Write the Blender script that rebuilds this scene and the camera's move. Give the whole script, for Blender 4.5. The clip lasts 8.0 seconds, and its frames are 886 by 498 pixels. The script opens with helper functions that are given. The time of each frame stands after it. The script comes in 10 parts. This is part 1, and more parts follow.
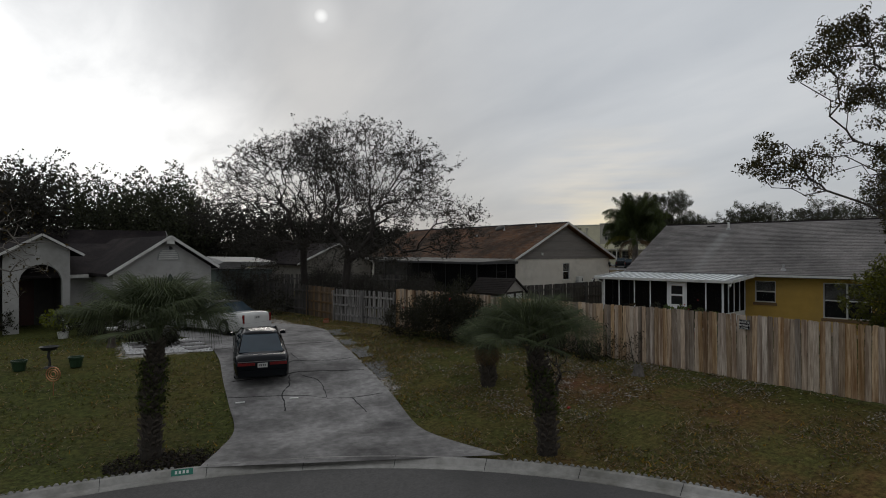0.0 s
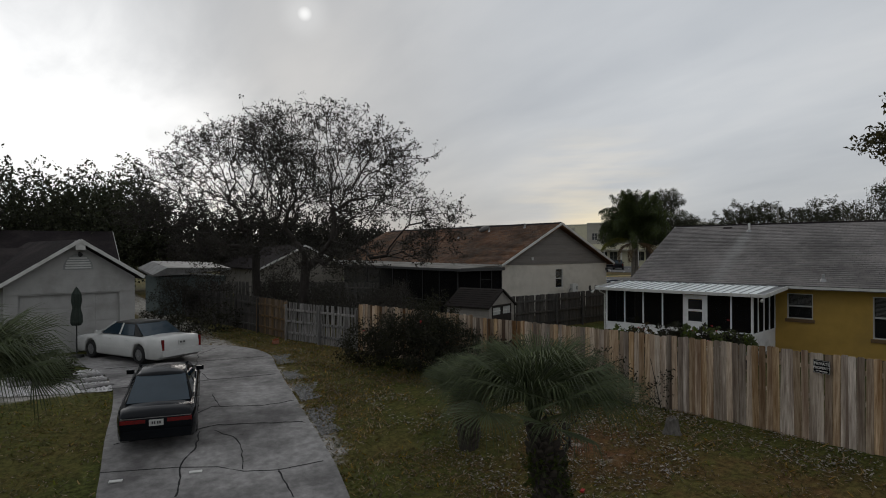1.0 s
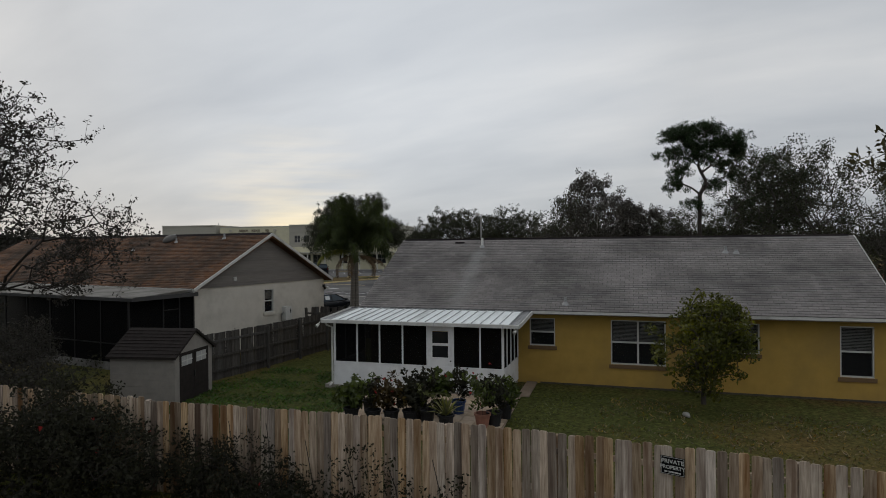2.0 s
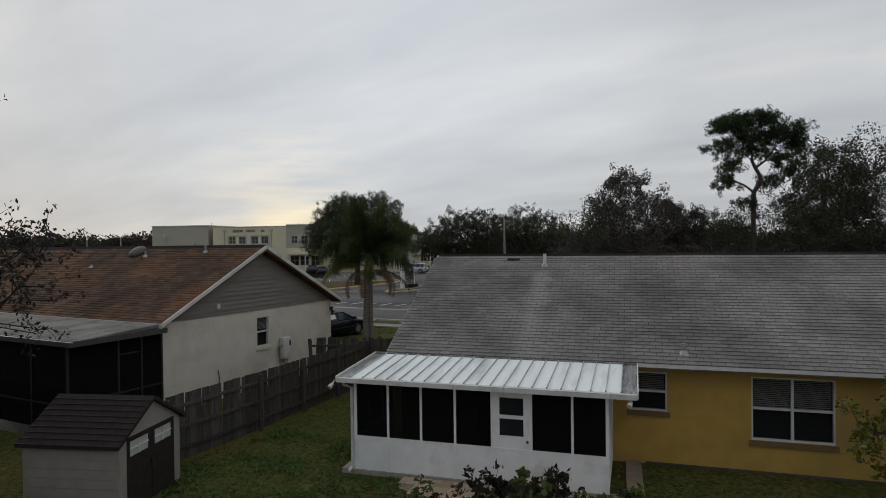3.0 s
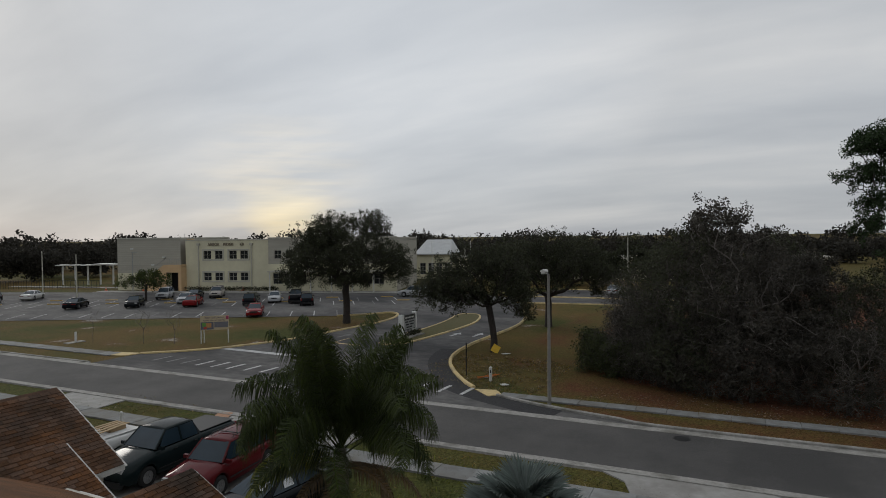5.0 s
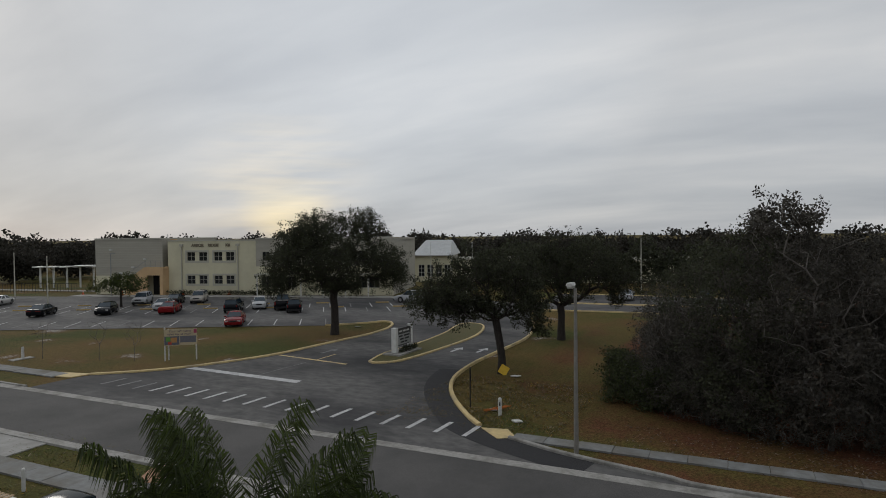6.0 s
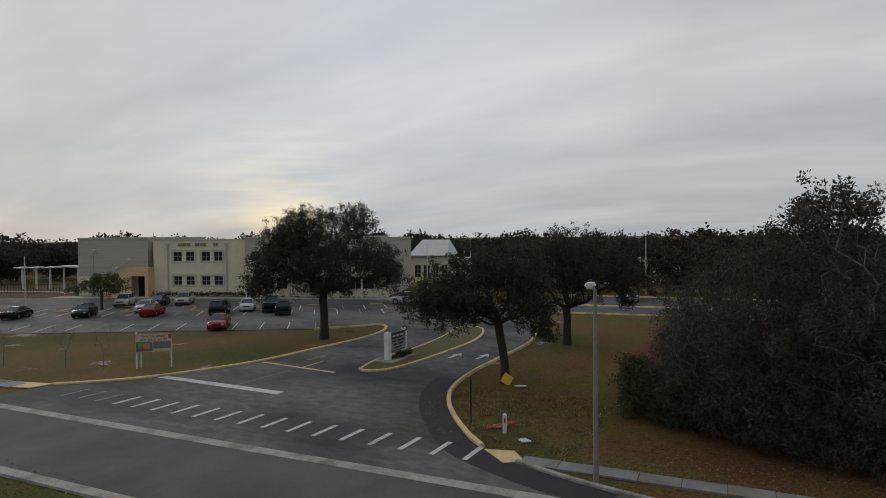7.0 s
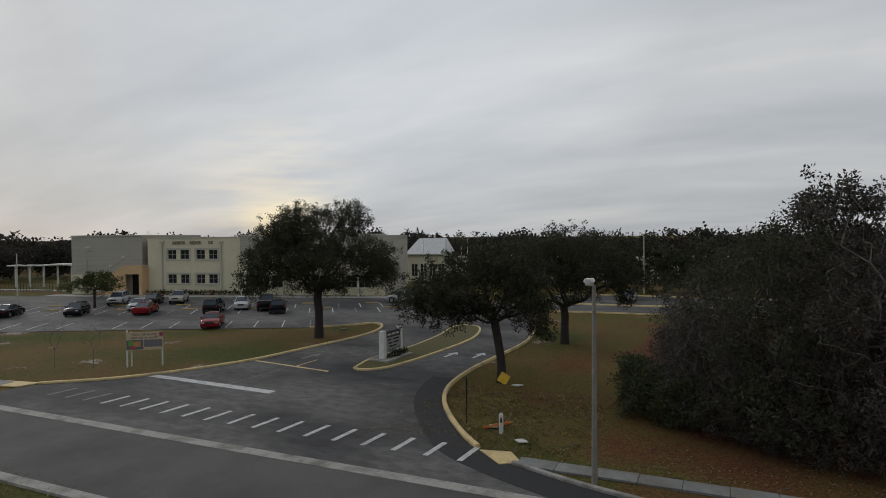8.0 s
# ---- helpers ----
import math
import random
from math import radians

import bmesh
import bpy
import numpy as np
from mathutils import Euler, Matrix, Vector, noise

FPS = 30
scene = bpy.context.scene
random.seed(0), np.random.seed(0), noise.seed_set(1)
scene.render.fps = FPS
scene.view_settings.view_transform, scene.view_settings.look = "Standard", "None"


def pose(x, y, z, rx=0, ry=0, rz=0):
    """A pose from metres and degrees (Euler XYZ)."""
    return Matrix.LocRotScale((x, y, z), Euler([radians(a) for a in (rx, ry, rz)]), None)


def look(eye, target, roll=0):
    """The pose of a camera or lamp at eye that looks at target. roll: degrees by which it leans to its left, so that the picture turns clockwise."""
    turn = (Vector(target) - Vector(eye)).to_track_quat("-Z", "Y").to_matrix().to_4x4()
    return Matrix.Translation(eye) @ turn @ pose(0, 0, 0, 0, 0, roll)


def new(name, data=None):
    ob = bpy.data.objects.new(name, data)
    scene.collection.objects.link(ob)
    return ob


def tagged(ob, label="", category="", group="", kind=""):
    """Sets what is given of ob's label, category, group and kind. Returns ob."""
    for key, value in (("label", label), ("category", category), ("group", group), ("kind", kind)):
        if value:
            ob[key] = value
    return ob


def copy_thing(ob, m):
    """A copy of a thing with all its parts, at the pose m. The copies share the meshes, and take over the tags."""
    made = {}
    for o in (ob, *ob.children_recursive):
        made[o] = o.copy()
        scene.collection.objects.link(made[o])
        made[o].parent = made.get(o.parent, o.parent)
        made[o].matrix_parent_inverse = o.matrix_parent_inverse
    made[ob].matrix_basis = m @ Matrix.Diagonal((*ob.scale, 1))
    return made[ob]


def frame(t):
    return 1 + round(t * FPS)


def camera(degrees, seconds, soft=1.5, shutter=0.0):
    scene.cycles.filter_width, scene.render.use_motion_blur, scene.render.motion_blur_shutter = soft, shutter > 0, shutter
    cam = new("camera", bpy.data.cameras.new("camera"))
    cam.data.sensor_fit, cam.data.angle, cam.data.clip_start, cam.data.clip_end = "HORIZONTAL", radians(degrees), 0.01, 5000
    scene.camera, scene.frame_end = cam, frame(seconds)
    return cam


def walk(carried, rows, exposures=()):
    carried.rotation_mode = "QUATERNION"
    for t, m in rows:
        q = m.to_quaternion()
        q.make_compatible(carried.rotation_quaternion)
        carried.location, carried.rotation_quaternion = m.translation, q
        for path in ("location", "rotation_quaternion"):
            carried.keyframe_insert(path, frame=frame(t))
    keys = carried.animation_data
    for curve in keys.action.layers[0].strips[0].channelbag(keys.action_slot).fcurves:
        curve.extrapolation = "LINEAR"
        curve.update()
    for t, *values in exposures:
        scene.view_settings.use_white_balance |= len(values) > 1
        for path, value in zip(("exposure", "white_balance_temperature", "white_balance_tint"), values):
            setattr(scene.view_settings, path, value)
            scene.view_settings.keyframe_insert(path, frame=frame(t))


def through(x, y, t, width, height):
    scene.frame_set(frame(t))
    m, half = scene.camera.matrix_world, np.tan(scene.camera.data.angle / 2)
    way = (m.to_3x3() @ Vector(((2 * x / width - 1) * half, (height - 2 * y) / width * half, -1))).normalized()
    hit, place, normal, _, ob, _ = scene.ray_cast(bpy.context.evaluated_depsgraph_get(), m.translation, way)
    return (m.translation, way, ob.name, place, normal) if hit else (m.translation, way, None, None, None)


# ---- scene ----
cam = camera(71.3, 8.0, soft=0.95)
PATH = [
    (0, (2.263, -0.617, 3.479), (3.296, 1.096, 3.481), -0.2),
    (0.1, (2.544, -0.259, 3.466), (3.577, 1.454, 3.468), -0.18),
    (0.2, (2.826, 0.102, 3.456), (3.859, 1.814, 3.458), -0.16),
    (0.3, (3.107, 0.467, 3.453), (4.141, 2.179, 3.455), -0.14),
    (0.4, (3.389, 0.839, 3.459), (4.425, 2.55, 3.462), -0.12),
    (0.5, (3.672, 1.22, 3.479), (4.721, 2.923, 3.482), -0.1),
    (0.6, (3.956, 1.613, 3.514), (5.029, 3.301, 3.516), -0.12),
    (0.7, (4.243, 2.017, 3.563), (5.317, 3.704, 3.564), -0.14),
    (0.8, (4.534, 2.433, 3.622), (5.61, 4.119, 3.623), -0.16),
    (0.9, (4.833, 2.861, 3.69), (5.909, 4.547, 3.689), -0.18),
    (1, (5.14, 3.301, 3.762), (6.216, 4.987, 3.761), -0.2),
    (1.1, (5.502, 3.684, 3.816), (6.674, 5.304, 3.814), -0.22),
    (1.2, (5.835, 4.175, 3.905), (7.157, 5.677, 3.904), -0.23),
    (1.3, (6.15, 4.702, 3.991), (7.522, 6.158, 3.992), -0.32),
    (1.4, (6.489, 5.172, 4.093), (7.863, 6.625, 4.092), -0.37),
    (1.5, (6.835, 5.629, 4.157), (8.21, 7.082, 4.156), -0.4),
    (1.6, (7.206, 6.076, 4.201), (8.594, 7.516, 4.198), -0.47),
    (1.7, (7.555, 6.507, 4.224), (8.984, 7.905, 4.222), -0.47),
    (1.8, (7.965, 6.934, 4.304), (9.504, 8.211, 4.298), -0.47),
    (1.9, (8.364, 7.428, 4.429), (10.041, 8.516, 4.42), -0.47),
    (2, (8.778, 7.96, 4.556), (10.51, 8.961, 4.546), -0.5),
    (3.5, (16.103, 14.567, 5.9), (17.841, 15.556, 5.876), -0.7),
    (4, (18.947, 16.509, 7.121), (20.686, 17.496, 7.085), -0.7),
    (4.25, (20.4, 17.505, 7.94), (22.141, 18.49, 7.902), -0.7),
    (4.5, (21.853, 18.502, 8.772), (23.595, 19.484, 8.731), -0.7),
    (6, (31.252, 23.927, 9.374), (32.994, 24.908, 9.328), -0.6),
    (6.5, (33.311, 25.133, 9.188), (35.056, 26.11, 9.144), -0.6),
    (7, (34.552, 25.807, 9.028), (36.299, 26.779, 8.986), -0.6),
    (7.5, (35.032, 26.026, 8.932), (36.781, 26.995, 8.889), -0.5),
    (8, (35.18, 26.039, 8.856), (36.931, 27.004, 8.812), -0.5),
]
walk(cam, [(t, look(eye, target, roll)) for t, eye, target, roll in PATH],
     [(0.0, -0.12), (0.5, -0.15), (1.0, -0.12), (2.0, 0.07), (3.3, 0.1), (4.5, 0.03), (8.0, 0.0)])

# ---- world, sun ----
def build_world():
    w = bpy.data.worlds.new("overcast_sky")
    scene.world = w
    w.use_nodes = True
    nt = w.node_tree
    nt.nodes.clear()
    N, L = nt.nodes.new, nt.links.new
    out, bg = N("ShaderNodeOutputWorld"), N("ShaderNodeBackground")
    tc, sep = N("ShaderNodeTexCoord"), N("ShaderNodeSeparateXYZ")
    L(tc.outputs["Generated"], sep.inputs[0])

    def m(op, a, b=None, c=None, clamp=False):
        n = N("ShaderNodeMath")
        n.operation, n.use_clamp = op, clamp
        for i, v in enumerate((a, b, c)):
            if v is None:
                continue
            if isinstance(v, (int, float)):
                n.inputs[i].default_value = v
            else:
                L(v, n.inputs[i])
        return n.outputs[0]

    x, y, z = sep.outputs
    lift = m("ADD", m("MAXIMUM", z, 0.0), 0.22)
    comb = N("ShaderNodeCombineXYZ")
    L(m("DIVIDE", x, lift), comb.inputs[0])
    L(m("DIVIDE", y, lift), comb.inputs[1])
    rot = N("ShaderNodeMapping")
    rot.inputs["Rotation"].default_value = (0, 0, 0.62)
    rot.inputs["Scale"].default_value = (1.25, 0.5, 1)
    L(comb.outputs[0], rot.inputs[0])
    n1, n2 = N("ShaderNodeTexNoise"), N("ShaderNodeTexNoise")
    for n, sc, de, ro in ((n1, 1.0, 3.0, 0.45), (n2, 3.2, 6.0, 0.55)):
        n.inputs["Scale"].default_value, n.inputs["Detail"].default_value, n.inputs["Roughness"].default_value = sc, de, ro
        n.inputs["Distortion"].default_value = 0.25
        L(rot.outputs[0], n.inputs["Vector"])
    cloud = m("ADD", m("MULTIPLY", n1.outputs[0], 0.72), m("MULTIPLY", n2.outputs[0], 0.28))
    ramp = N("ShaderNodeValToRGB")
    ramp.color_ramp.elements[0].position, ramp.color_ramp.elements[0].color = 0.3, (0.40, 0.425, 0.46, 1)
    ramp.color_ramp.elements[1].position, ramp.color_ramp.elements[1].color = 0.68, (0.63, 0.635, 0.64, 1)
    e = ramp.color_ramp.elements.new(0.49)
    e.color = (0.505, 0.525, 0.55, 1)
    L(cloud, ramp.inputs[0])

    def lobe(az, el, inner, outer, power):
        """Brightness round a direction: 1 at it, 0 at outer degrees."""
        d = N("ShaderNodeVectorMath")
        d.operation = "DOT_PRODUCT"
        L(tc.outputs["Generated"], d.inputs[0])
        a, b = radians(az), radians(el)
        d.inputs[1].default_value = (math.sin(a) * math.cos(b), math.cos(a) * math.cos(b), math.sin(b))
        r = N("ShaderNodeMapRange")
        r.inputs["From Min"].default_value, r.inputs["From Max"].default_value = math.cos(radians(outer)), math.cos(radians(inner))
        L(d.outputs["Value"], r.inputs["Value"])
        return m("POWER", r.outputs[0], power)

    # thin cloud before the low sun, the sun's pale disc and warm streaks near the horizon
    glow = m("MULTIPLY", m("ADD", m("MULTIPLY", lobe(-9, 7, 1, 27, 1.7), 1.15), m("MULTIPLY", lobe(9, 4, 0.5, 13, 1.6), 0.5)), m("ADD", m("MULTIPLY", n2.outputs[0], 1.1), 0.18))
    disc = m("ADD", m("MULTIPLY", lobe(20, 20.4, 0.1, 0.65, 1.3), 0.45), m("MULTIPLY", lobe(20, 20.4, 0.2, 2.6, 2.0), 0.16))
    streak_n = N("ShaderNodeTexNoise")
    smap = N("ShaderNodeMapping")
    smap.inputs["Scale"].default_value = (4, 4, 42)
    L(tc.outputs["Generated"], smap.inputs[0])
    L(smap.outputs[0], streak_n.inputs["Vector"])
    streak_n.inputs["Scale"].default_value, streak_n.inputs["Detail"].default_value = 1.2, 3
    band = m("MULTIPLY", lobe(46, 4.0, 0.5, 9, 1.5), m("MULTIPLY", m("SUBTRACT", streak_n.outputs[0], 0.4, clamp=True), 2.4))
    low = m("MULTIPLY", lobe(11, 3, 1, 10, 1.0), m("MULTIPLY", m("SUBTRACT", 0.13, z, clamp=True), 1.6))

    def add(a, fac, col):
        n = N("ShaderNodeMix")
        n.data_type, n.blend_type = "RGBA", "ADD"
        L(fac, n.inputs[0])
        L(a, n.inputs[6])
        n.inputs[7].default_value = (*col, 1)
        return n.outputs[2]

    # an overcast sky is brighter overhead
    over = N("ShaderNodeMix")
    over.data_type, over.blend_type = "RGBA", "MULTIPLY"
    over.inputs[0].default_value = 1.0
    gain = m("SUBTRACT", m("ADD", m("MULTIPLY", m("MULTIPLY", m("SUBTRACT", z, 0.4, clamp=True), 1.67), 0.36), 0.96), m("MULTIPLY", m("SUBTRACT", 0.2, z, clamp=True), 0.7))
    gcol = N("ShaderNodeCombineXYZ")
    for i in range(3):
        L(gain, gcol.inputs[i])
    L(ramp.outputs[0], over.inputs[6])
    L(gcol.outputs[0], over.inputs[7])
    col = add(over.outputs[2], glow, (0.95, 0.93, 0.9))
    col = add(col, lobe(56, 21, 3, 26, 1.0), (0.125, 0.13, 0.135))
    col = add(col, disc, (0.7, 0.7, 0.68))
    col = add(col, band, (0.26, 0.17, 0.03))
    gap = m("MULTIPLY", lobe(46.5, 3.2, 0.2, 4.6, 1.4), m("MULTIPLY", m("SUBTRACT", 0.095, z, clamp=True), 20.0))
    col = add(col, gap, (0.2, 0.135, 0.0))
    col = add(col, low, (0.5, 0.36, 0.12))
    sky = N("ShaderNodeTexSky")
    sky.sky_type, sky.sun_disc = "NISHITA", False
    sky.sun_elevation, sky.sun_rotation = radians(20), radians(20)
    mix = N("ShaderNodeMix")
    mix.data_type, mix.blend_type = "RGBA", "ADD"
    mix.inputs[0].default_value = 0.004
    L(col, mix.inputs[6])
    L(sky.outputs[0], mix.inputs[7])
    L(mix.outputs[2], bg.inputs[0])
    bg.inputs[1].default_value = 1.0
    L(bg.outputs[0], out.inputs[0])


build_world()
sun = new("sun", bpy.data.lights.new("sun", "SUN"))
sun.data.energy, sun.data.angle, sun.data.color = 0.62, radians(18), (1.0, 0.95, 0.88)
sun.matrix_world = look((20 * math.sin(radians(20)), 20 * math.cos(radians(20)), 7.4), (0, 0, 0))


# ---- materials ----
MATS = {}


def mat(name, c1, c2=None, scale=3.0, rough=0.8, bump=0.15, c3=None, scale3=0.4, amount3=0.5, metal=0.0, stretch=(1, 1, 1), vary=0.0, bump_scale=None, spec=0.3, coat=0.0, placed=False):
    """A node material: two colours mixed by fine noise, a third in large stains, relief, and a shade for each piece."""
    if name in MATS:
        return MATS[name]
    m = bpy.data.materials.new(name)
    MATS[name] = m
    m.use_nodes = True
    nt = m.node_tree
    N, L = nt.nodes.new, nt.links.new
    b = nt.nodes["Principled BSDF"]
    b.inputs["Roughness"].default_value, b.inputs["Metallic"].default_value = rough, metal
    b.inputs["Specular IOR Level"].default_value = spec
    b.inputs["Coat Weight"].default_value = coat
    tc, mp = N("ShaderNodeTexCoord"), N("ShaderNodeMapping")
    mp.inputs["Scale"].default_value = stretch
    L(tc.outputs["Object"], mp.inputs[0])
    if vary:
        who, far = N("ShaderNodeObjectInfo"), N("ShaderNodeMath")
        far.operation = "MULTIPLY"
        far.inputs[1].default_value = 60.0
        L(who.outputs["Random"], far.inputs[0])
        L(far.outputs[0], mp.inputs["Location"])
    c2 = c2 or tuple(v * 0.8 for v in c1)

    def noise_tex(s, detail=5.0, r=0.6):
        n = N("ShaderNodeTexNoise")
        n.inputs["Scale"].default_value, n.inputs["Detail"].default_value, n.inputs["Roughness"].default_value = s, detail, r
        L(mp.outputs[0], n.inputs["Vector"])
        return n.outputs[0]

    def spread(v, lo, hi):
        r = N("ShaderNodeMapRange")
        r.inputs["From Min"].default_value, r.inputs["From Max"].default_value = lo, hi
        L(v, r.inputs["Value"])
        return r.outputs[0]

    def mixed(f, a, c):
        n = N("ShaderNodeMix")
        n.data_type = "RGBA"
        L(f, n.inputs[0])
        for v, i in ((a, 6), (c, 7)):
            if isinstance(v, tuple):
                n.inputs[i].default_value = (*v, 1)
            else:
                L(v, n.inputs[i])
        return n.outputs[2]

    fine = noise_tex(scale)
    col = mixed(spread(fine, 0.32, 0.68), c1, c2)
    if c3:
        stains = N("ShaderNodeTexNoise")
        stains.inputs["Scale"].default_value, stains.inputs["Detail"].default_value, stains.inputs["Roughness"].default_value = scale3, 7.0, 0.64
        L(N("ShaderNodeNewGeometry").outputs["Position"] if placed else mp.outputs[0], stains.inputs["Vector"])
        big = spread(stains.outputs[0], 0.62 - amount3 * 0.3, 0.78 - amount3 * 0.2)
        col = mixed(big, col, c3)
    if vary:
        oi, ge = N("ShaderNodeObjectInfo"), N("ShaderNodeNewGeometry")
        s = N("ShaderNodeMath")
        s.operation = "ADD"
        L(oi.outputs["Random"], s.inputs[0])
        L(ge.outputs["Random Per Island"], s.inputs[1])
        f = N("ShaderNodeMath")
        f.operation = "FRACT"
        L(s.outputs[0], f.inputs[0])
        r = N("ShaderNodeMapRange")
        r.inputs["To Min"].default_value, r.inputs["To Max"].default_value = 1 - vary, 1 + vary
        L(f.outputs[0], r.inputs["Value"])
        h = N("ShaderNodeHueSaturation")
        L(r.outputs[0], h.inputs["Value"])
        k, kf, kr = N("ShaderNodeMath"), N("ShaderNodeMath"), N("ShaderNodeMapRange")
        k.operation, kf.operation = "MULTIPLY", "FRACT"
        k.inputs[1].default_value = 17.3
        L(s.outputs[0], k.inputs[0])
        L(k.outputs[0], kf.inputs[0])
        kr.inputs["To Min"].default_value, kr.inputs["To Max"].default_value = 1 - vary * 0.9, 1 + vary * 0.7
        L(kf.outputs[0], kr.inputs["Value"])
        L(kr.outputs[0], h.inputs["Saturation"])
        L(col, h.inputs["Color"])
        col = h.outputs[0]
    L(col, b.inputs["Base Color"])
    if bump:
        bp = N("ShaderNodeBump")
        bp.inputs["Strength"].default_value, bp.inputs["Distance"].default_value = bump, 0.02
        L(noise_tex(bump_scale or scale * 3, 3.0), bp.inputs["Height"])
        L(bp.outputs[0], b.inputs["Normal"])
    return m


def streak(m, n, offset, along, start, end, colour):
    """A pale run-off streak down a roof: a strip about n.p = offset, from along.p = start down to end."""
    nt = m.node_tree
    N, L = nt.nodes.new, nt.links.new
    b = nt.nodes["Principled BSDF"]
    old = b.inputs["Base Color"].links[0].from_socket
    pos, grain = N("ShaderNodeNewGeometry"), N("ShaderNodeTexNoise")
    grain.inputs["Scale"].default_value, grain.inputs["Detail"].default_value = 2.2, 6.0
    L(pos.outputs["Position"], grain.inputs["Vector"])

    def ramp(v, lo, hi, a, c):
        r = N("ShaderNodeMapRange")
        r.inputs["From Min"].default_value, r.inputs["From Max"].default_value = lo, hi
        r.inputs["To Min"].default_value, r.inputs["To Max"].default_value = a, c
        L(v, r.inputs["Value"])
        return r.outputs[0]

    def sums(op, a, c):
        s = N("ShaderNodeMath")
        s.operation = op
        for v, i in ((a, 0), (c, 1)):
            if isinstance(v, (int, float)):
                s.inputs[i].default_value = v
            else:
                L(v, s.inputs[i])
        return s.outputs[0]

    def dot(d):
        s = N("ShaderNodeVectorMath")
        s.operation = "DOT_PRODUCT"
        s.inputs[1].default_value = d
        L(pos.outputs["Position"], s.inputs[0])
        return s.outputs["Value"]

    side = sums("ABSOLUTE", sums("ADD", sums("SUBTRACT", dot(n), offset), ramp(grain.outputs[0], 0.3, 0.7, -0.12, 0.12)), 0.0)
    down = dot(along)
    f = sums("MULTIPLY", ramp(side, 0.08, 0.4, 1.0, 0.0), sums("MULTIPLY", ramp(down, start, start - 0.5, 0.0, 1.0), ramp(down, start, end, 0.75, 0.35)))
    mix = N("ShaderNodeMix")
    mix.data_type = "RGBA"
    L(f, mix.inputs[0])
    L(old, mix.inputs[6])
    mix.inputs[7].default_value = (*colour, 1)
    L(mix.outputs[2], b.inputs["Base Color"])


def leaf_mat(name, c1, c2, vary=0.35, through=0.25):
    """Foliage: a shade for each leaf, and some light that passes through."""
    if name in MATS:
        return MATS[name]
    m = mat(name, c1, c2, scale=0.9, rough=0.75, bump=0, vary=vary, spec=0.12)
    nt = m.node_tree
    b, out = nt.nodes["Principled BSDF"], nt.nodes["Material Output"]
    t, mx = nt.nodes.new("ShaderNodeBsdfTranslucent"), nt.nodes.new("ShaderNodeMixShader")
    src = b.inputs["Base Color"].links[0].from_socket
    nt.links.new(src, t.inputs[0])
    mx.inputs[0].default_value = through
    nt.links.new(b.outputs[0], mx.inputs[1])
    nt.links.new(t.outputs[0], mx.inputs[2])
    nt.links.new(mx.outputs[0], out.inputs[0])
    return m


def glass_mat(name, tint, rough=0.04):
    """Dark window glass in front of a dim room: glossy, tinted."""
    return mat(name, tint, tuple(v * 0.7 for v in tint), scale=0.8, rough=rough, bump=0.0, spec=0.6)


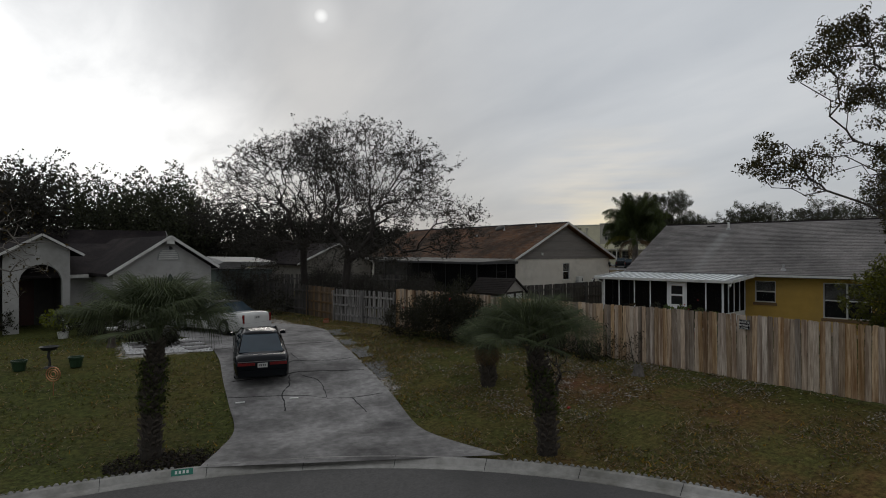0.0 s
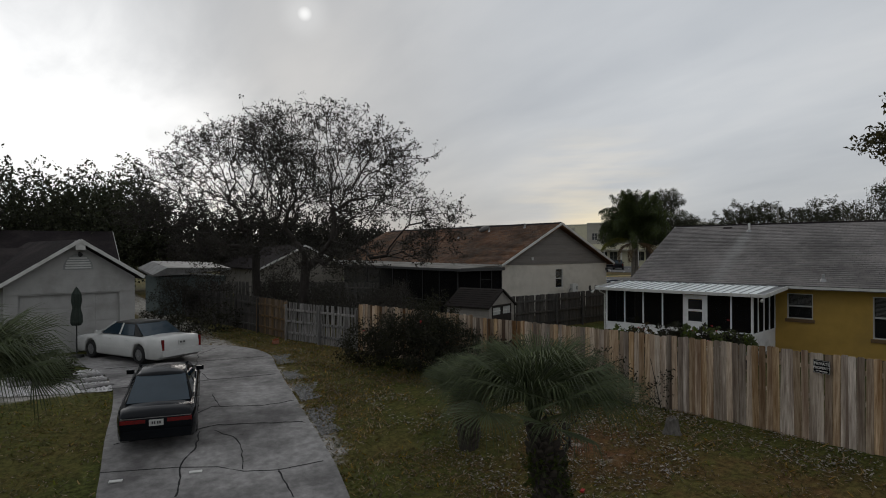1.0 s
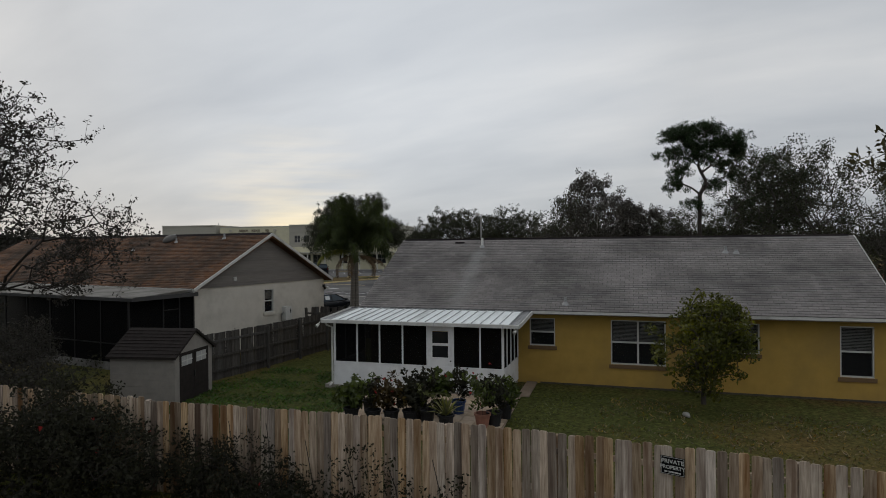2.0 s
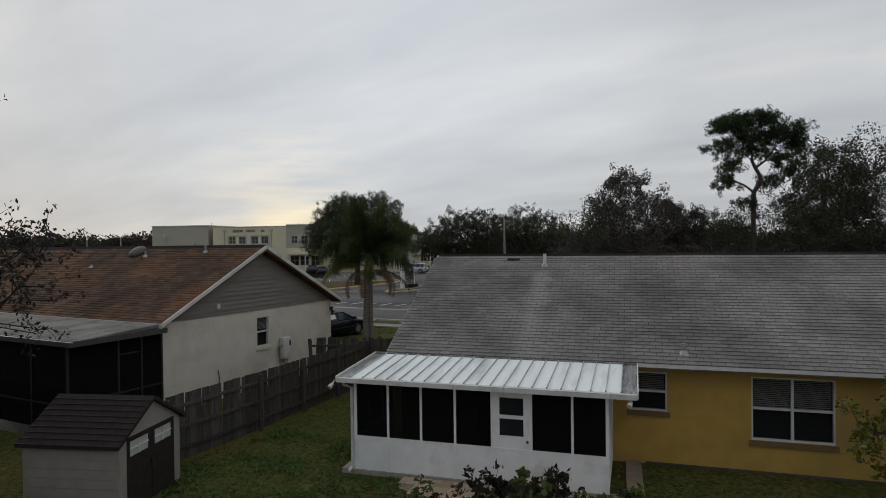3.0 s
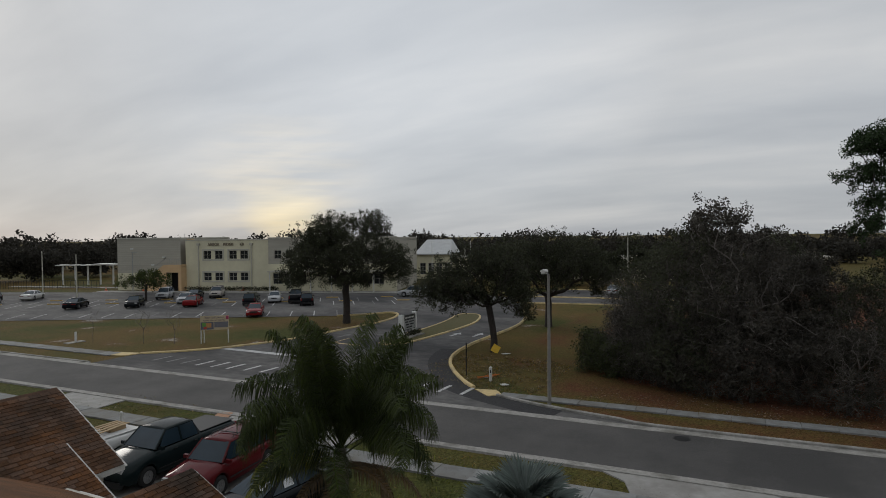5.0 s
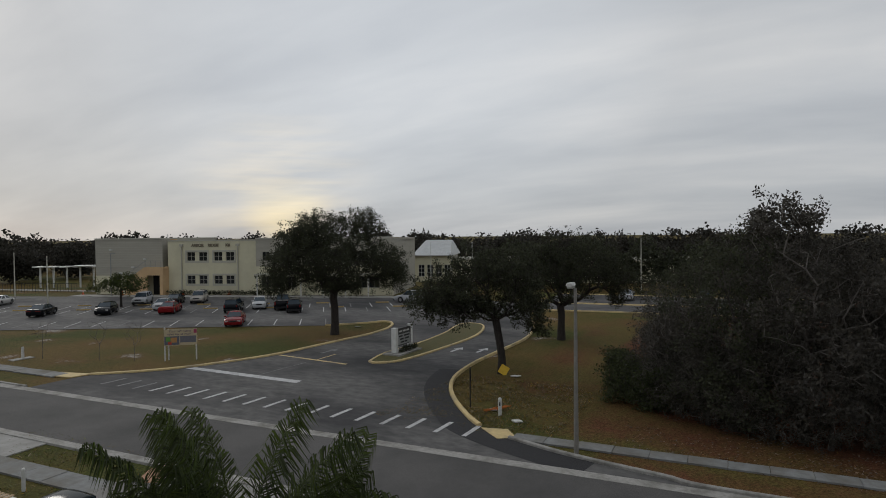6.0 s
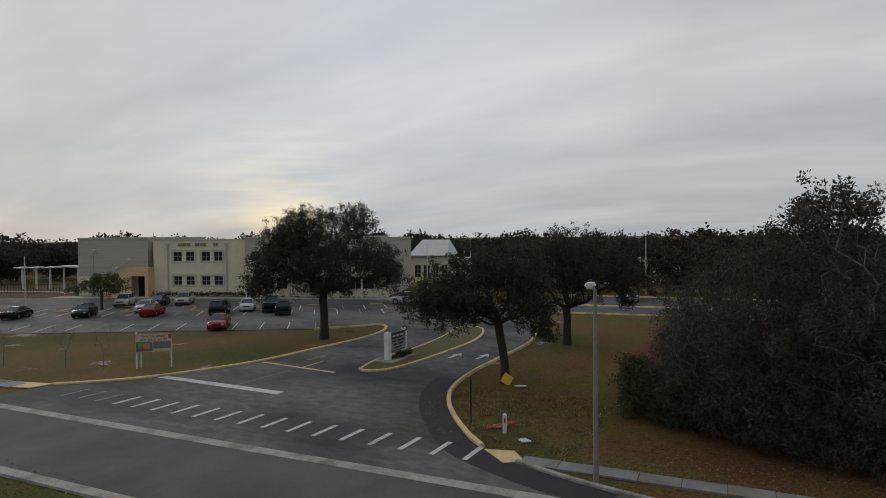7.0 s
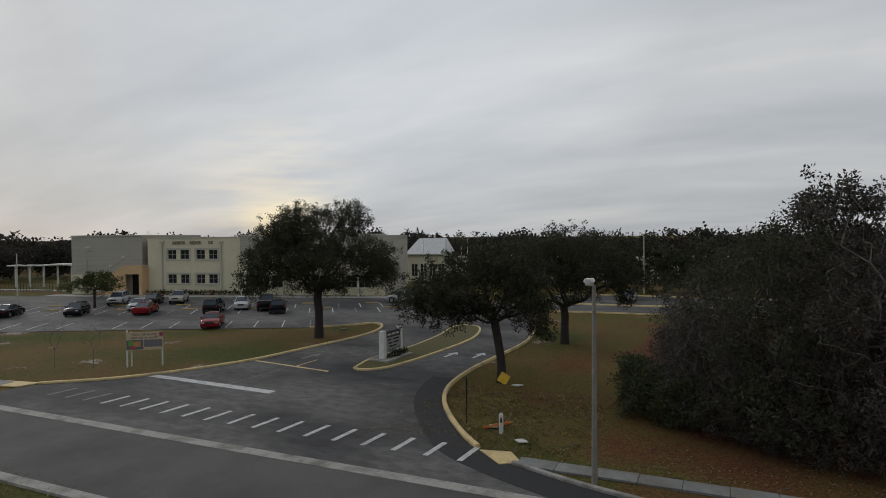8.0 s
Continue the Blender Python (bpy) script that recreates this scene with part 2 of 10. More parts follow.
# ---- geometry helpers ----
class Geo:
    """A bag of vertices and faces."""

    def __init__(self):
        self.v, self.f = [], []

    def poly(self, pts):
        n = len(self.v)
        self.v += [tuple(p) for p in pts]
        self.f.append(tuple(range(n, n + len(pts))))
        return self

    def box(self, x0, x1, y0, y1, z0, z1, m=None):
        n = len(self.v)
        pts = [(x, y, z) for z in (z0, z1) for x, y in ((x0, y0), (x1, y0), (x1, y1), (x0, y1))]
        if m is not None:
            pts = [tuple(m @ Vector(p)) for p in pts]
        self.v += pts
        self.f += [tuple(n + i for i in q) for q in ((3, 2, 1, 0), (4, 5, 6, 7), (0, 1, 5, 4), (1, 2, 6, 5), (2, 3, 7, 6), (3, 0, 4, 7))]
        return self

    def beam(self, a, b, w, h, up=(0, 0, 1)):
        """A bar from a to b, w wide and h high."""
        a, b, up = Vector(a), Vector(b), Vector(up)
        d = (b - a).normalized()
        s = d.cross(up)
        s = s.normalized() if s.length > 1e-4 else Vector((1, 0, 0))
        u = s.cross(d).normalized()
        n = len(self.v)
        for p in (a, b):
            for i, j in ((-1, -1), (1, -1), (1, 1), (-1, 1)):
                self.v.append(tuple(p + s * (i * w / 2) + u * (j * h / 2)))
        self.f += [tuple(n + i for i in q) for q in ((3, 2, 1, 0), (4, 5, 6, 7), (0, 1, 5, 4), (1, 2, 6, 5), (2, 3, 7, 6), (3, 0, 4, 7))]
        return self

    def tube(self, pts, radii, sides=8, cap=True):
        """A round bar along points; radii: one or one a point."""
        pts = [Vector(p) for p in pts]
        if not isinstance(radii, (list, tuple)):
            radii = [radii] * len(pts)
        n = len(self.v)
        prev = None
        for i, p in enumerate(pts):
            d = (pts[min(i + 1, len(pts) - 1)] - pts[max(i - 1, 0)]).normalized()
            s = d.cross(Vector((0, 0, 1)) if abs(d.z) < 0.9 else Vector((1, 0, 0))) if prev is None else prev - d * prev.dot(d)
            s.normalize()
            prev = s
            t = d.cross(s)
            for k in range(sides):
                a = 2 * math.pi * k / sides
                self.v.append(tuple(p + (s * math.cos(a) + t * math.sin(a)) * radii[i]))
        for i in range(len(pts) - 1):
            for k in range(sides):
                a, b = n + i * sides + k, n + i * sides + (k + 1) % sides
                self.f.append((a, b, b + sides, a + sides))
        if cap:
            self.f.append(tuple(n + k for k in reversed(range(sides))))
            self.f.append(tuple(n + (len(pts) - 1) * sides + k for k in range(sides)))
        return self

    def prism(self, pts, z0, z1):
        """A plan outline (counter-clockwise) raised from z0 to z1; either may be a function of x, y."""
        f0 = z0 if callable(z0) else (lambda x, y: z0)
        f1 = z1 if callable(z1) else (lambda x, y: z1)
        n, k = len(self.v), len(pts)
        self.v += [(x, y, f0(x, y)) for x, y in pts] + [(x, y, f1(x, y)) for x, y in pts]
        self.f += [(n + i, n + (i + 1) % k, n + k + (i + 1) % k, n + k + i) for i in range(k)]
        from_tri = tessellate([[Vector((x, y, 0)) for x, y in pts]])
        self.f += [tuple(n + k + i for i in t) for t in from_tri]
        return self

    def loft(self, rows, closed=False, caps=False):
        """Faces between rows of equally many points."""
        n, k = len(self.v), len(rows[0])
        for r in rows:
            self.v += [tuple(p) for p in r]
        for i in range(len(rows) - 1):
            for j in range(k if closed else k - 1):
                a, b = n + i * k + j, n + i * k + (j + 1) % k
                self.f.append((a, b, b + k, a + k))
        if caps:
            self.f.append(tuple(n + j for j in reversed(range(k))))
            self.f.append(tuple(n + (len(rows) - 1) * k + j for j in range(k)))
        return self

    def mesh(self, name, material, smooth=False):
        me = bpy.data.meshes.new(name)
        me.from_pydata(self.v, [], self.f)
        me.materials.append(material)
        if smooth:
            me.shade_smooth()
        me.update()
        return me


def tessellate(loops):
    import mathutils
    return mathutils.geometry.tessellate_polygon(loops)


def part(name, geo, material, parent, label="", smooth=False, kind="", m=None, fix=False):
    """Links a bag of faces (or a ready mesh) as one mesh object under a thing or a part."""
    me = geo if isinstance(geo, bpy.types.Mesh) else geo.mesh(name, material, smooth)
    if fix:
        bm = bmesh.new()
        bm.from_mesh(me)
        bmesh.ops.recalc_face_normals(bm, faces=bm.faces)
        bm.to_mesh(me)
        bm.free()
    ob = new(name, me)
    ob.parent = parent
    if m is not None:
        ob.matrix_basis = m
    return tagged(ob, label, kind=kind)


def thing(name, label, category, m=None, group="", kind=""):
    """An Empty at a thing's base, which parents its parts."""
    ob = new(name)
    ob.empty_display_size = 0.2
    if m is not None:
        ob.matrix_basis = m
    return tagged(ob, label, category, group, kind)


def struct(name, geo, material, label, category, smooth=False):
    me = geo if isinstance(geo, bpy.types.Mesh) else geo.mesh(name, material, smooth)
    return tagged(new(name, me), label, category, kind="structure")


def bevel(ob, width, segments=2):
    md = ob.modifiers.new("bevel", "BEVEL")
    md.width, md.segments, md.limit_method, md.angle_limit = width, segments, "ANGLE", radians(40)
    return ob


def lerp(a, b, f):
    return a + (b - a) * f


def ground_z(x, y):
    """The lie of the land: a low round turning place, rising to the gardens and level beyond."""
    r = math.hypot(x, y)
    a = float(np.interp(r, [14, 16, 18, 20, 22, 26], [-1.0, -0.86, -0.66, -0.33, -0.12, 0]))
    a *= 1 - 0.7 * float(np.interp(x, [12, 17], [0, 1]))
    return a - 0.22 * float(np.interp(x, [18.6, 20.5, 33, 36], [0, 1, 1, 0])) * float(np.interp(y, [26, 28.5], [1, 0]))


# the street's own grid: u across towards the school, v along
SA = radians(4.5)


def S(u, v):
    return (50 + u * math.cos(SA) - v * math.sin(SA), 40 + u * math.sin(SA) + v * math.cos(SA))


def smooth_line(pts, n=8):
    """A curve through plan points (Catmull-Rom)."""
    out = []
    for i in range(len(pts) - 1):
        p0, p1, p2, p3 = pts[max(i - 1, 0)], pts[i], pts[i + 1], pts[min(i + 2, len(pts) - 1)]
        for k in range(n):
            t = k / n
            out.append(tuple(0.5 * (2 * b + (c - a) * t + (2 * a - 5 * b + 4 * c - d) * t * t + (3 * b - a - 3 * c + d) * t ** 3) for a, b, c, d in zip(p0, p1, p2, p3)))
    return out + [tuple(pts[-1])]


def offset_line(pts, d):
    """The same line moved d metres to its left."""
    out = []
    for i, p in enumerate(pts):
        a, b = Vector(pts[max(i - 1, 0)]), Vector(pts[min(i + 1, len(pts) - 1)])
        t = (b - a).normalized()
        out.append((p[0] - t.y * d, p[1] + t.x * d))
    return out


def kerb_geo(pts, width=0.3, height=0.14, z=ground_z):
    """A kerb with a rounded top along a plan line, width to its left."""
    rows = []
    inner = [offset_line(pts, width * f) for f in (0, 0.04, 0.2, 0.8, 1.0)]
    for i in range(len(pts)):
        g = z(*pts[i])
        rows.append([(*inner[0][i], g - 0.1), (*inner[1][i], g + height * 0.75), (*inner[2][i], g + height), (*inner[3][i], g + height), (*inner[4][i], g - 0.1)])
    return Geo().loft(rows, caps=True)


def ribbon_geo(a, b, z, n=6):
    """A surface between two plan lines of equally many points."""
    rows = []
    for p, q in zip(a, b):
        rows.append([(lerp(p[0], q[0], k / n), lerp(p[1], q[1], k / n), z(lerp(p[0], q[0], k / n), lerp(p[1], q[1], k / n))) for k in range(n + 1)])
    return Geo().loft(rows)


def inside(x, y, poly):
    c, j = False, len(poly) - 1
    for i in range(len(poly)):
        if (poly[i][1] > y) != (poly[j][1] > y) and x < (poly[j][0] - poly[i][0]) * (y - poly[i][1]) / (poly[j][1] - poly[i][1]) + poly[i][0]:
            c = not c
        j = i
    return c


# ---- ground, roads, kerbs ----
DRIVE_R = [(10.1, 9.9), (9.55, 12.3), (10.07, 15.2), (10.45, 18.2), (11.2, 22.45), (11.75, 25.2), (11.45, 27.4), (10.2, 28.8), (8.6, 29.3)]
DRIVE_L = [(4.45, 12.5), (5.55, 14.5), (5.9, 16.6), (6.15, 18.6), (6.45, 20.6), (6.62, 23.0), (6.4, 25.3), (5.4, 27.4), (4.2, 28.8)]
CUL = (2.0, 1.5)
ENTRY_R = [S(4.2, -14.5), (55.65, 28.2), (56.0, 30.85), (56.4, 32.9), (57.2, 35.3), (58.15, 37.27), (59.37, 38.57), (61.73, 40.56), (64.41, 42.3), (67.39, 43.45), (71.38, 44.12), (75.44, 44.33), (82.6, 44.7), (89.1, 46.3), (95, 48.85)]
ENTRY_L = [S(4.2, 25.6), (56.0, 65.7), (58.9, 62.81), (62.68, 60.73), (67.3, 59.3), (73.53, 58.87), (78.99, 58.6), (83.0, 59.3), (85.9, 60.9), (86.4, 62.6), (84.6, 63.6), (81.3, 66.4)]
LOT_NEAR = [(81.3, 66.4), (77.27, 73.33), (71.69, 82.48), (65.81, 92.0), (58, 105), (50, 118)]
ISLAND = [(68.2, 51.2), (67.9, 50.3), (69.48, 49.08), (74.36, 48.75), (81.05, 48.93), (85.48, 49.99), (88.6, 51.6), (88.9, 53.3), (87.39, 53.9), (82, 52.6), (76, 51.9), (71.47, 52.0)]
WOODS = [(75, 35), (69.5, 33.2), (65.6, 31.4), (63.6, 28.8), (62.6, 25), (61.4, 20), (61.6, 13), (62, 0), (63, -40), (130, -60), (150, 20), (104, 36), (85, 36)]
YARD_Y = [(18, 15), (17, 20), (15.2, 24.6), (33, 26.7), (28, 22), (28.5, 6), (18.3, -4)]


def ground_tint(x, y):
    """How dry, how littered with brown leaves, how sandy the soil is at a place."""
    n = noise.noise(Vector((x * 0.11, y * 0.11, 3.1)))
    n2 = noise.noise(Vector((x * 0.35, y * 0.35, 7.7)))
    dry, leaf, sand = 0.25 + 0.3 * n, 0.0, 0.0
    if inside(x, y, WOODS):
        leaf, dry = 0.9, 0.8
    elif x > 57 and inside(x, y, [(p[0] - 4.5, p[1] + (0.5 if p[1] < 30 else 2.0)) for p in WOODS]) and y < 33:
        leaf, dry = 0.6 + 0.4 * n2, 0.7
    elif 57 < x < 100 and inside(x + 4.5, y - 5.0, WOODS):
        leaf, dry = 0.36 + 0.4 * n2, 0.62 + 0.3 * n
    elif x > 52:
        dry = 0.6 + 0.9 * n + 0.4 * n2
        leaf = (0.5 if y < 31 and x < 58 else 0.1) + 0.5 * max(0, n2)
        sand = max(0, n2 - 0.1) * 0.9
    elif inside(x, y, YARD_Y):
        dry = 0.12 + 0.7 * n2 + (0.26 if y < 13 else -0.3)
        leaf = max(0, n) * 0.5
    elif x > 36:
        dry = 0.16 + 0.35 * n + 0.25 * n2
    elif x > 9.5:
        dry = 0.4 + 0.4 * n + 0.4 * n2
        leaf = 0.34 + 0.5 * n2 if x > 11 and y < 14 else 0.08
        sand = max(0, n2) * 0.6 + 0.08 if 11.0 < y < 18.8 and x > 12 else 0.58 if x < 11.9 and y > 13.5 and x - 10.1 < 0.16 * (y - 13) else 0.0
        if 3 < y < 14 and -0.9 < x - np.interp(y, [5, 8, 11.2, 14.8], [18.35, 18.2, 17.86, 17.18]) < 0:
            sand = max(sand, 0.45 + 0.7 * n2)
    elif y < 30:
        dry = 0.14 + 0.35 * n + 0.35 * n2
        sand = 0.75 if 3.7 < x < 6.9 and 22.4 < y < 25.8 else 0.0
    return (min(max(dry, 0), 1), min(max(leaf, 0), 1), min(max(sand, 0), 1), 1)


def ground_material():
    m = mat("grass_soil", (0.074, 0.08, 0.022), (0.032, 0.038, 0.012), scale=7.0, rough=0.95, bump=0.6, bump_scale=30, spec=0.05)
    nt = m.node_tree
    N, L = nt.nodes.new, nt.links.new
    b = nt.nodes["Principled BSDF"]
    base = b.inputs["Base Color"].links[0].from_socket
    at = N("ShaderNodeVertexColor")
    at.layer_name = "soil"
    sep = N("ShaderNodeSeparateColor")
    L(at.outputs[0], sep.inputs[0])
    tc = N("ShaderNodeTexCoord")

    def nz(s, d=6.0, r=0.65):
        n = N("ShaderNodeTexNoise")
        n.inputs["Scale"].default_value, n.inputs["Detail"].default_value, n.inputs["Roughness"].default_value = s, d, r
        L(tc.outputs["Object"], n.inputs["Vector"])
        return n.outputs[0]

    def blend(col, amount, texture, c, sharp):
        """Mixes in c where amount, broken up by the texture, is high."""
        s = N("ShaderNodeMath")
        s.operation = "ADD"
        L(amount, s.inputs[0])
        L(texture, s.inputs[1])
        r = N("ShaderNodeMapRange")
        r.inputs["From Min"].default_value, r.inputs["From Max"].default_value = 1.0 - sharp, 1.0 + sharp
        L(s.outputs[0], r.inputs["Value"])
        n = N("ShaderNodeMix")
        n.data_type = "RGBA"
        L(r.outputs[0], n.inputs[0])
        L(col, n.inputs[6])
        if isinstance(c, tuple):
            n.inputs[7].default_value = (*c, 1)
        else:
            L(c, n.inputs[7])
        return n.outputs[2]

    dry2 = N("ShaderNodeMix")
    dry2.data_type = "RGBA"
    L(nz(11.0), dry2.inputs[0])
    dry2.inputs[6].default_value, dry2.inputs[7].default_value = (0.16, 0.108, 0.038, 1), (0.042, 0.032, 0.013, 1)
    col = blend(base, sep.outputs[0], nz(1.3), dry2.outputs[2], 0.42)
    leaf2 = N("ShaderNodeMix")
    leaf2.data_type = "RGBA"
    L(nz(14.0), leaf2.inputs[0])
    leaf2.inputs[6].default_value, leaf2.inputs[7].default_value = (0.16, 0.064, 0.034, 1), (0.03, 0.018, 0.012, 1)
    col = blend(col, sep.outputs[1], nz(2.2), leaf2.outputs[2], 0.3)
    col = blend(col, sep.outputs[2], nz(3.6), (0.27, 0.255, 0.235), 0.1)
    mul = N("ShaderNodeMix")
    mul.data_type, mul.blend_type = "RGBA", "MULTIPLY"
    mul.inputs[0].default_value = 1.0
    ramp = N("ShaderNodeMapRange")
    ramp.inputs["From Min"].default_value, ramp.inputs["From Max"].default_value = 0.3, 0.7
    ramp.inputs["To Min"].default_value, ramp.inputs["To Max"].default_value = 0.16, 1.8
    L(nz(9.0, 8.0, 0.8), ramp.inputs["Value"])
    L(col, mul.inputs[6])
    L(ramp.outputs[0], mul.inputs[7])
    L(mul.outputs[2], b.inputs["Base Color"])
    return m


def build_ground():
    xs = list(np.arange(-16, 130.1, 0.8))
    ys = list(np.arange(-14, 146.1, 0.8))
    far = [10, 30, 80, 200, 500, 1200, 2600]
    xs = [-16 - d for d in reversed(far)] + xs + [130 + d for d in far]
    ys = [-14 - d for d in reversed(far)] + ys + [146 + d for d in far]
    v, f, c = [], [], []
    for y in ys:
        for x in xs:
            bump = 0.03 * noise.noise(Vector((x * 0.6, y * 0.6, 0.4))) if -16 <= x <= 60 and -14 <= y <= 60 else 0
            v.append((x, y, ground_z(x, y) - 0.03 + bump * 0.6))
            c.append(ground_tint(x, y))
    w = len(xs)
    for j in range(len(ys) - 1):
        for i in range(w - 1):
            f.append((j * w + i, j * w + i + 1, (j + 1) * w + i + 1, (j + 1) * w + i))
    me = bpy.data.meshes.new("ground")
    me.from_pydata(v, [], f)
    me.materials.append(ground_material())
    at = me.color_attributes.new("soil", "FLOAT_COLOR", "POINT")
    at.data.foreach_set("color", np.array(c, dtype=np.float32).ravel())
    me.shade_smooth()
    struct("ground", me, None, "patchy olive and brown lawns, sand and leaf litter", "ground")


build_ground()

ASPHALT = mat("asphalt", (0.096, 0.092, 0.089), (0.063, 0.06, 0.058), scale=18, rough=0.9, bump=0.35, c3=(0.047, 0.046, 0.045), scale3=0.16, amount3=0.75, bump_scale=90)
ASPHALT_NEW = mat("fresh_asphalt", (0.024, 0.024, 0.026), (0.017, 0.017, 0.019), scale=22, rough=0.85, bump=0.35, bump_scale=90)
ASPHALT_LOT = mat("lot_asphalt", (0.118, 0.114, 0.111), (0.056, 0.055, 0.054), scale=2.2, rough=0.9, bump=0.2, c3=(0.026, 0.026, 0.028), scale3=0.17, amount3=0.7, stretch=(1, 0.5, 1))
CONCRETE = mat("weathered_concrete", (0.29, 0.28, 0.272), (0.165, 0.158, 0.154), scale=5.5, rough=0.9, bump=0.35, c3=(0.06, 0.056, 0.055), scale3=0.42, amount3=0.66, bump_scale=40)
KERB = mat("kerb_concrete", (0.31, 0.30, 0.28), (0.22, 0.215, 0.2), scale=6, rough=0.9, bump=0.25, c3=(0.12, 0.115, 0.1), scale3=0.7, amount3=0.5)
YELLOW = mat("worn_yellow_paint", (0.54, 0.42, 0.21), (0.44, 0.335, 0.16), scale=5, rough=0.8, bump=0.15, c3=(0.25, 0.21, 0.14), scale3=0.8, amount3=0.45)
WHITE_LINE = mat("road_white_paint", (0.5, 0.5, 0.5), (0.34, 0.34, 0.34), scale=9, rough=0.8, bump=0.1, c3=(0.2, 0.2, 0.2), scale3=1.5, amount3=0.4)
FAINT_LINE = mat("worn_white_paint", (0.2, 0.2, 0.2), (0.09, 0.09, 0.09), scale=6, rough=0.9, bump=0.1)
TAR = mat("crack_shadow", (0.02, 0.02, 0.02), scale=4, rough=0.95)


def flat(name, pts, z, material, label, category, thick=0.0):
    g = Geo()
    if thick:
        g.prism(pts, z - thick, z)
    else:
        tri = tessellate([[Vector((x, y, 0)) for x, y in pts]])
        g.v = [(x, y, z) for x, y in pts]
        g.f = [tuple(t) for t in tri]
    me = g.mesh(name, material)
    bm = bmesh.new()
    bm.from_mesh(me)
    bmesh.ops.recalc_face_normals(bm, faces=bm.faces)
    if not thick:
        for fc in bm.faces:
            if fc.normal.z < 0:
                fc.normal_flip()
    bm.to_mesh(me)
    bm.free()
    return struct(name, me, None, label, category)


def marking(name, pts, z, material, label, group):
    """A painted mark, a few millimetres thick."""
    ob = new(name, Geo().prism(pts, z - 0.004, z).mesh(name, material))
    return tagged(ob, label, "road marking", group, "structure")


def rot_rect(cx, cy, lx, ly, a):
    c, s = math.cos(a), math.sin(a)
    return [(cx + c * i - s * j, cy + s * i + c * j) for i, j in ((-lx / 2, -ly / 2), (lx / 2, -ly / 2), (lx / 2, ly / 2), (-lx / 2, ly / 2))]


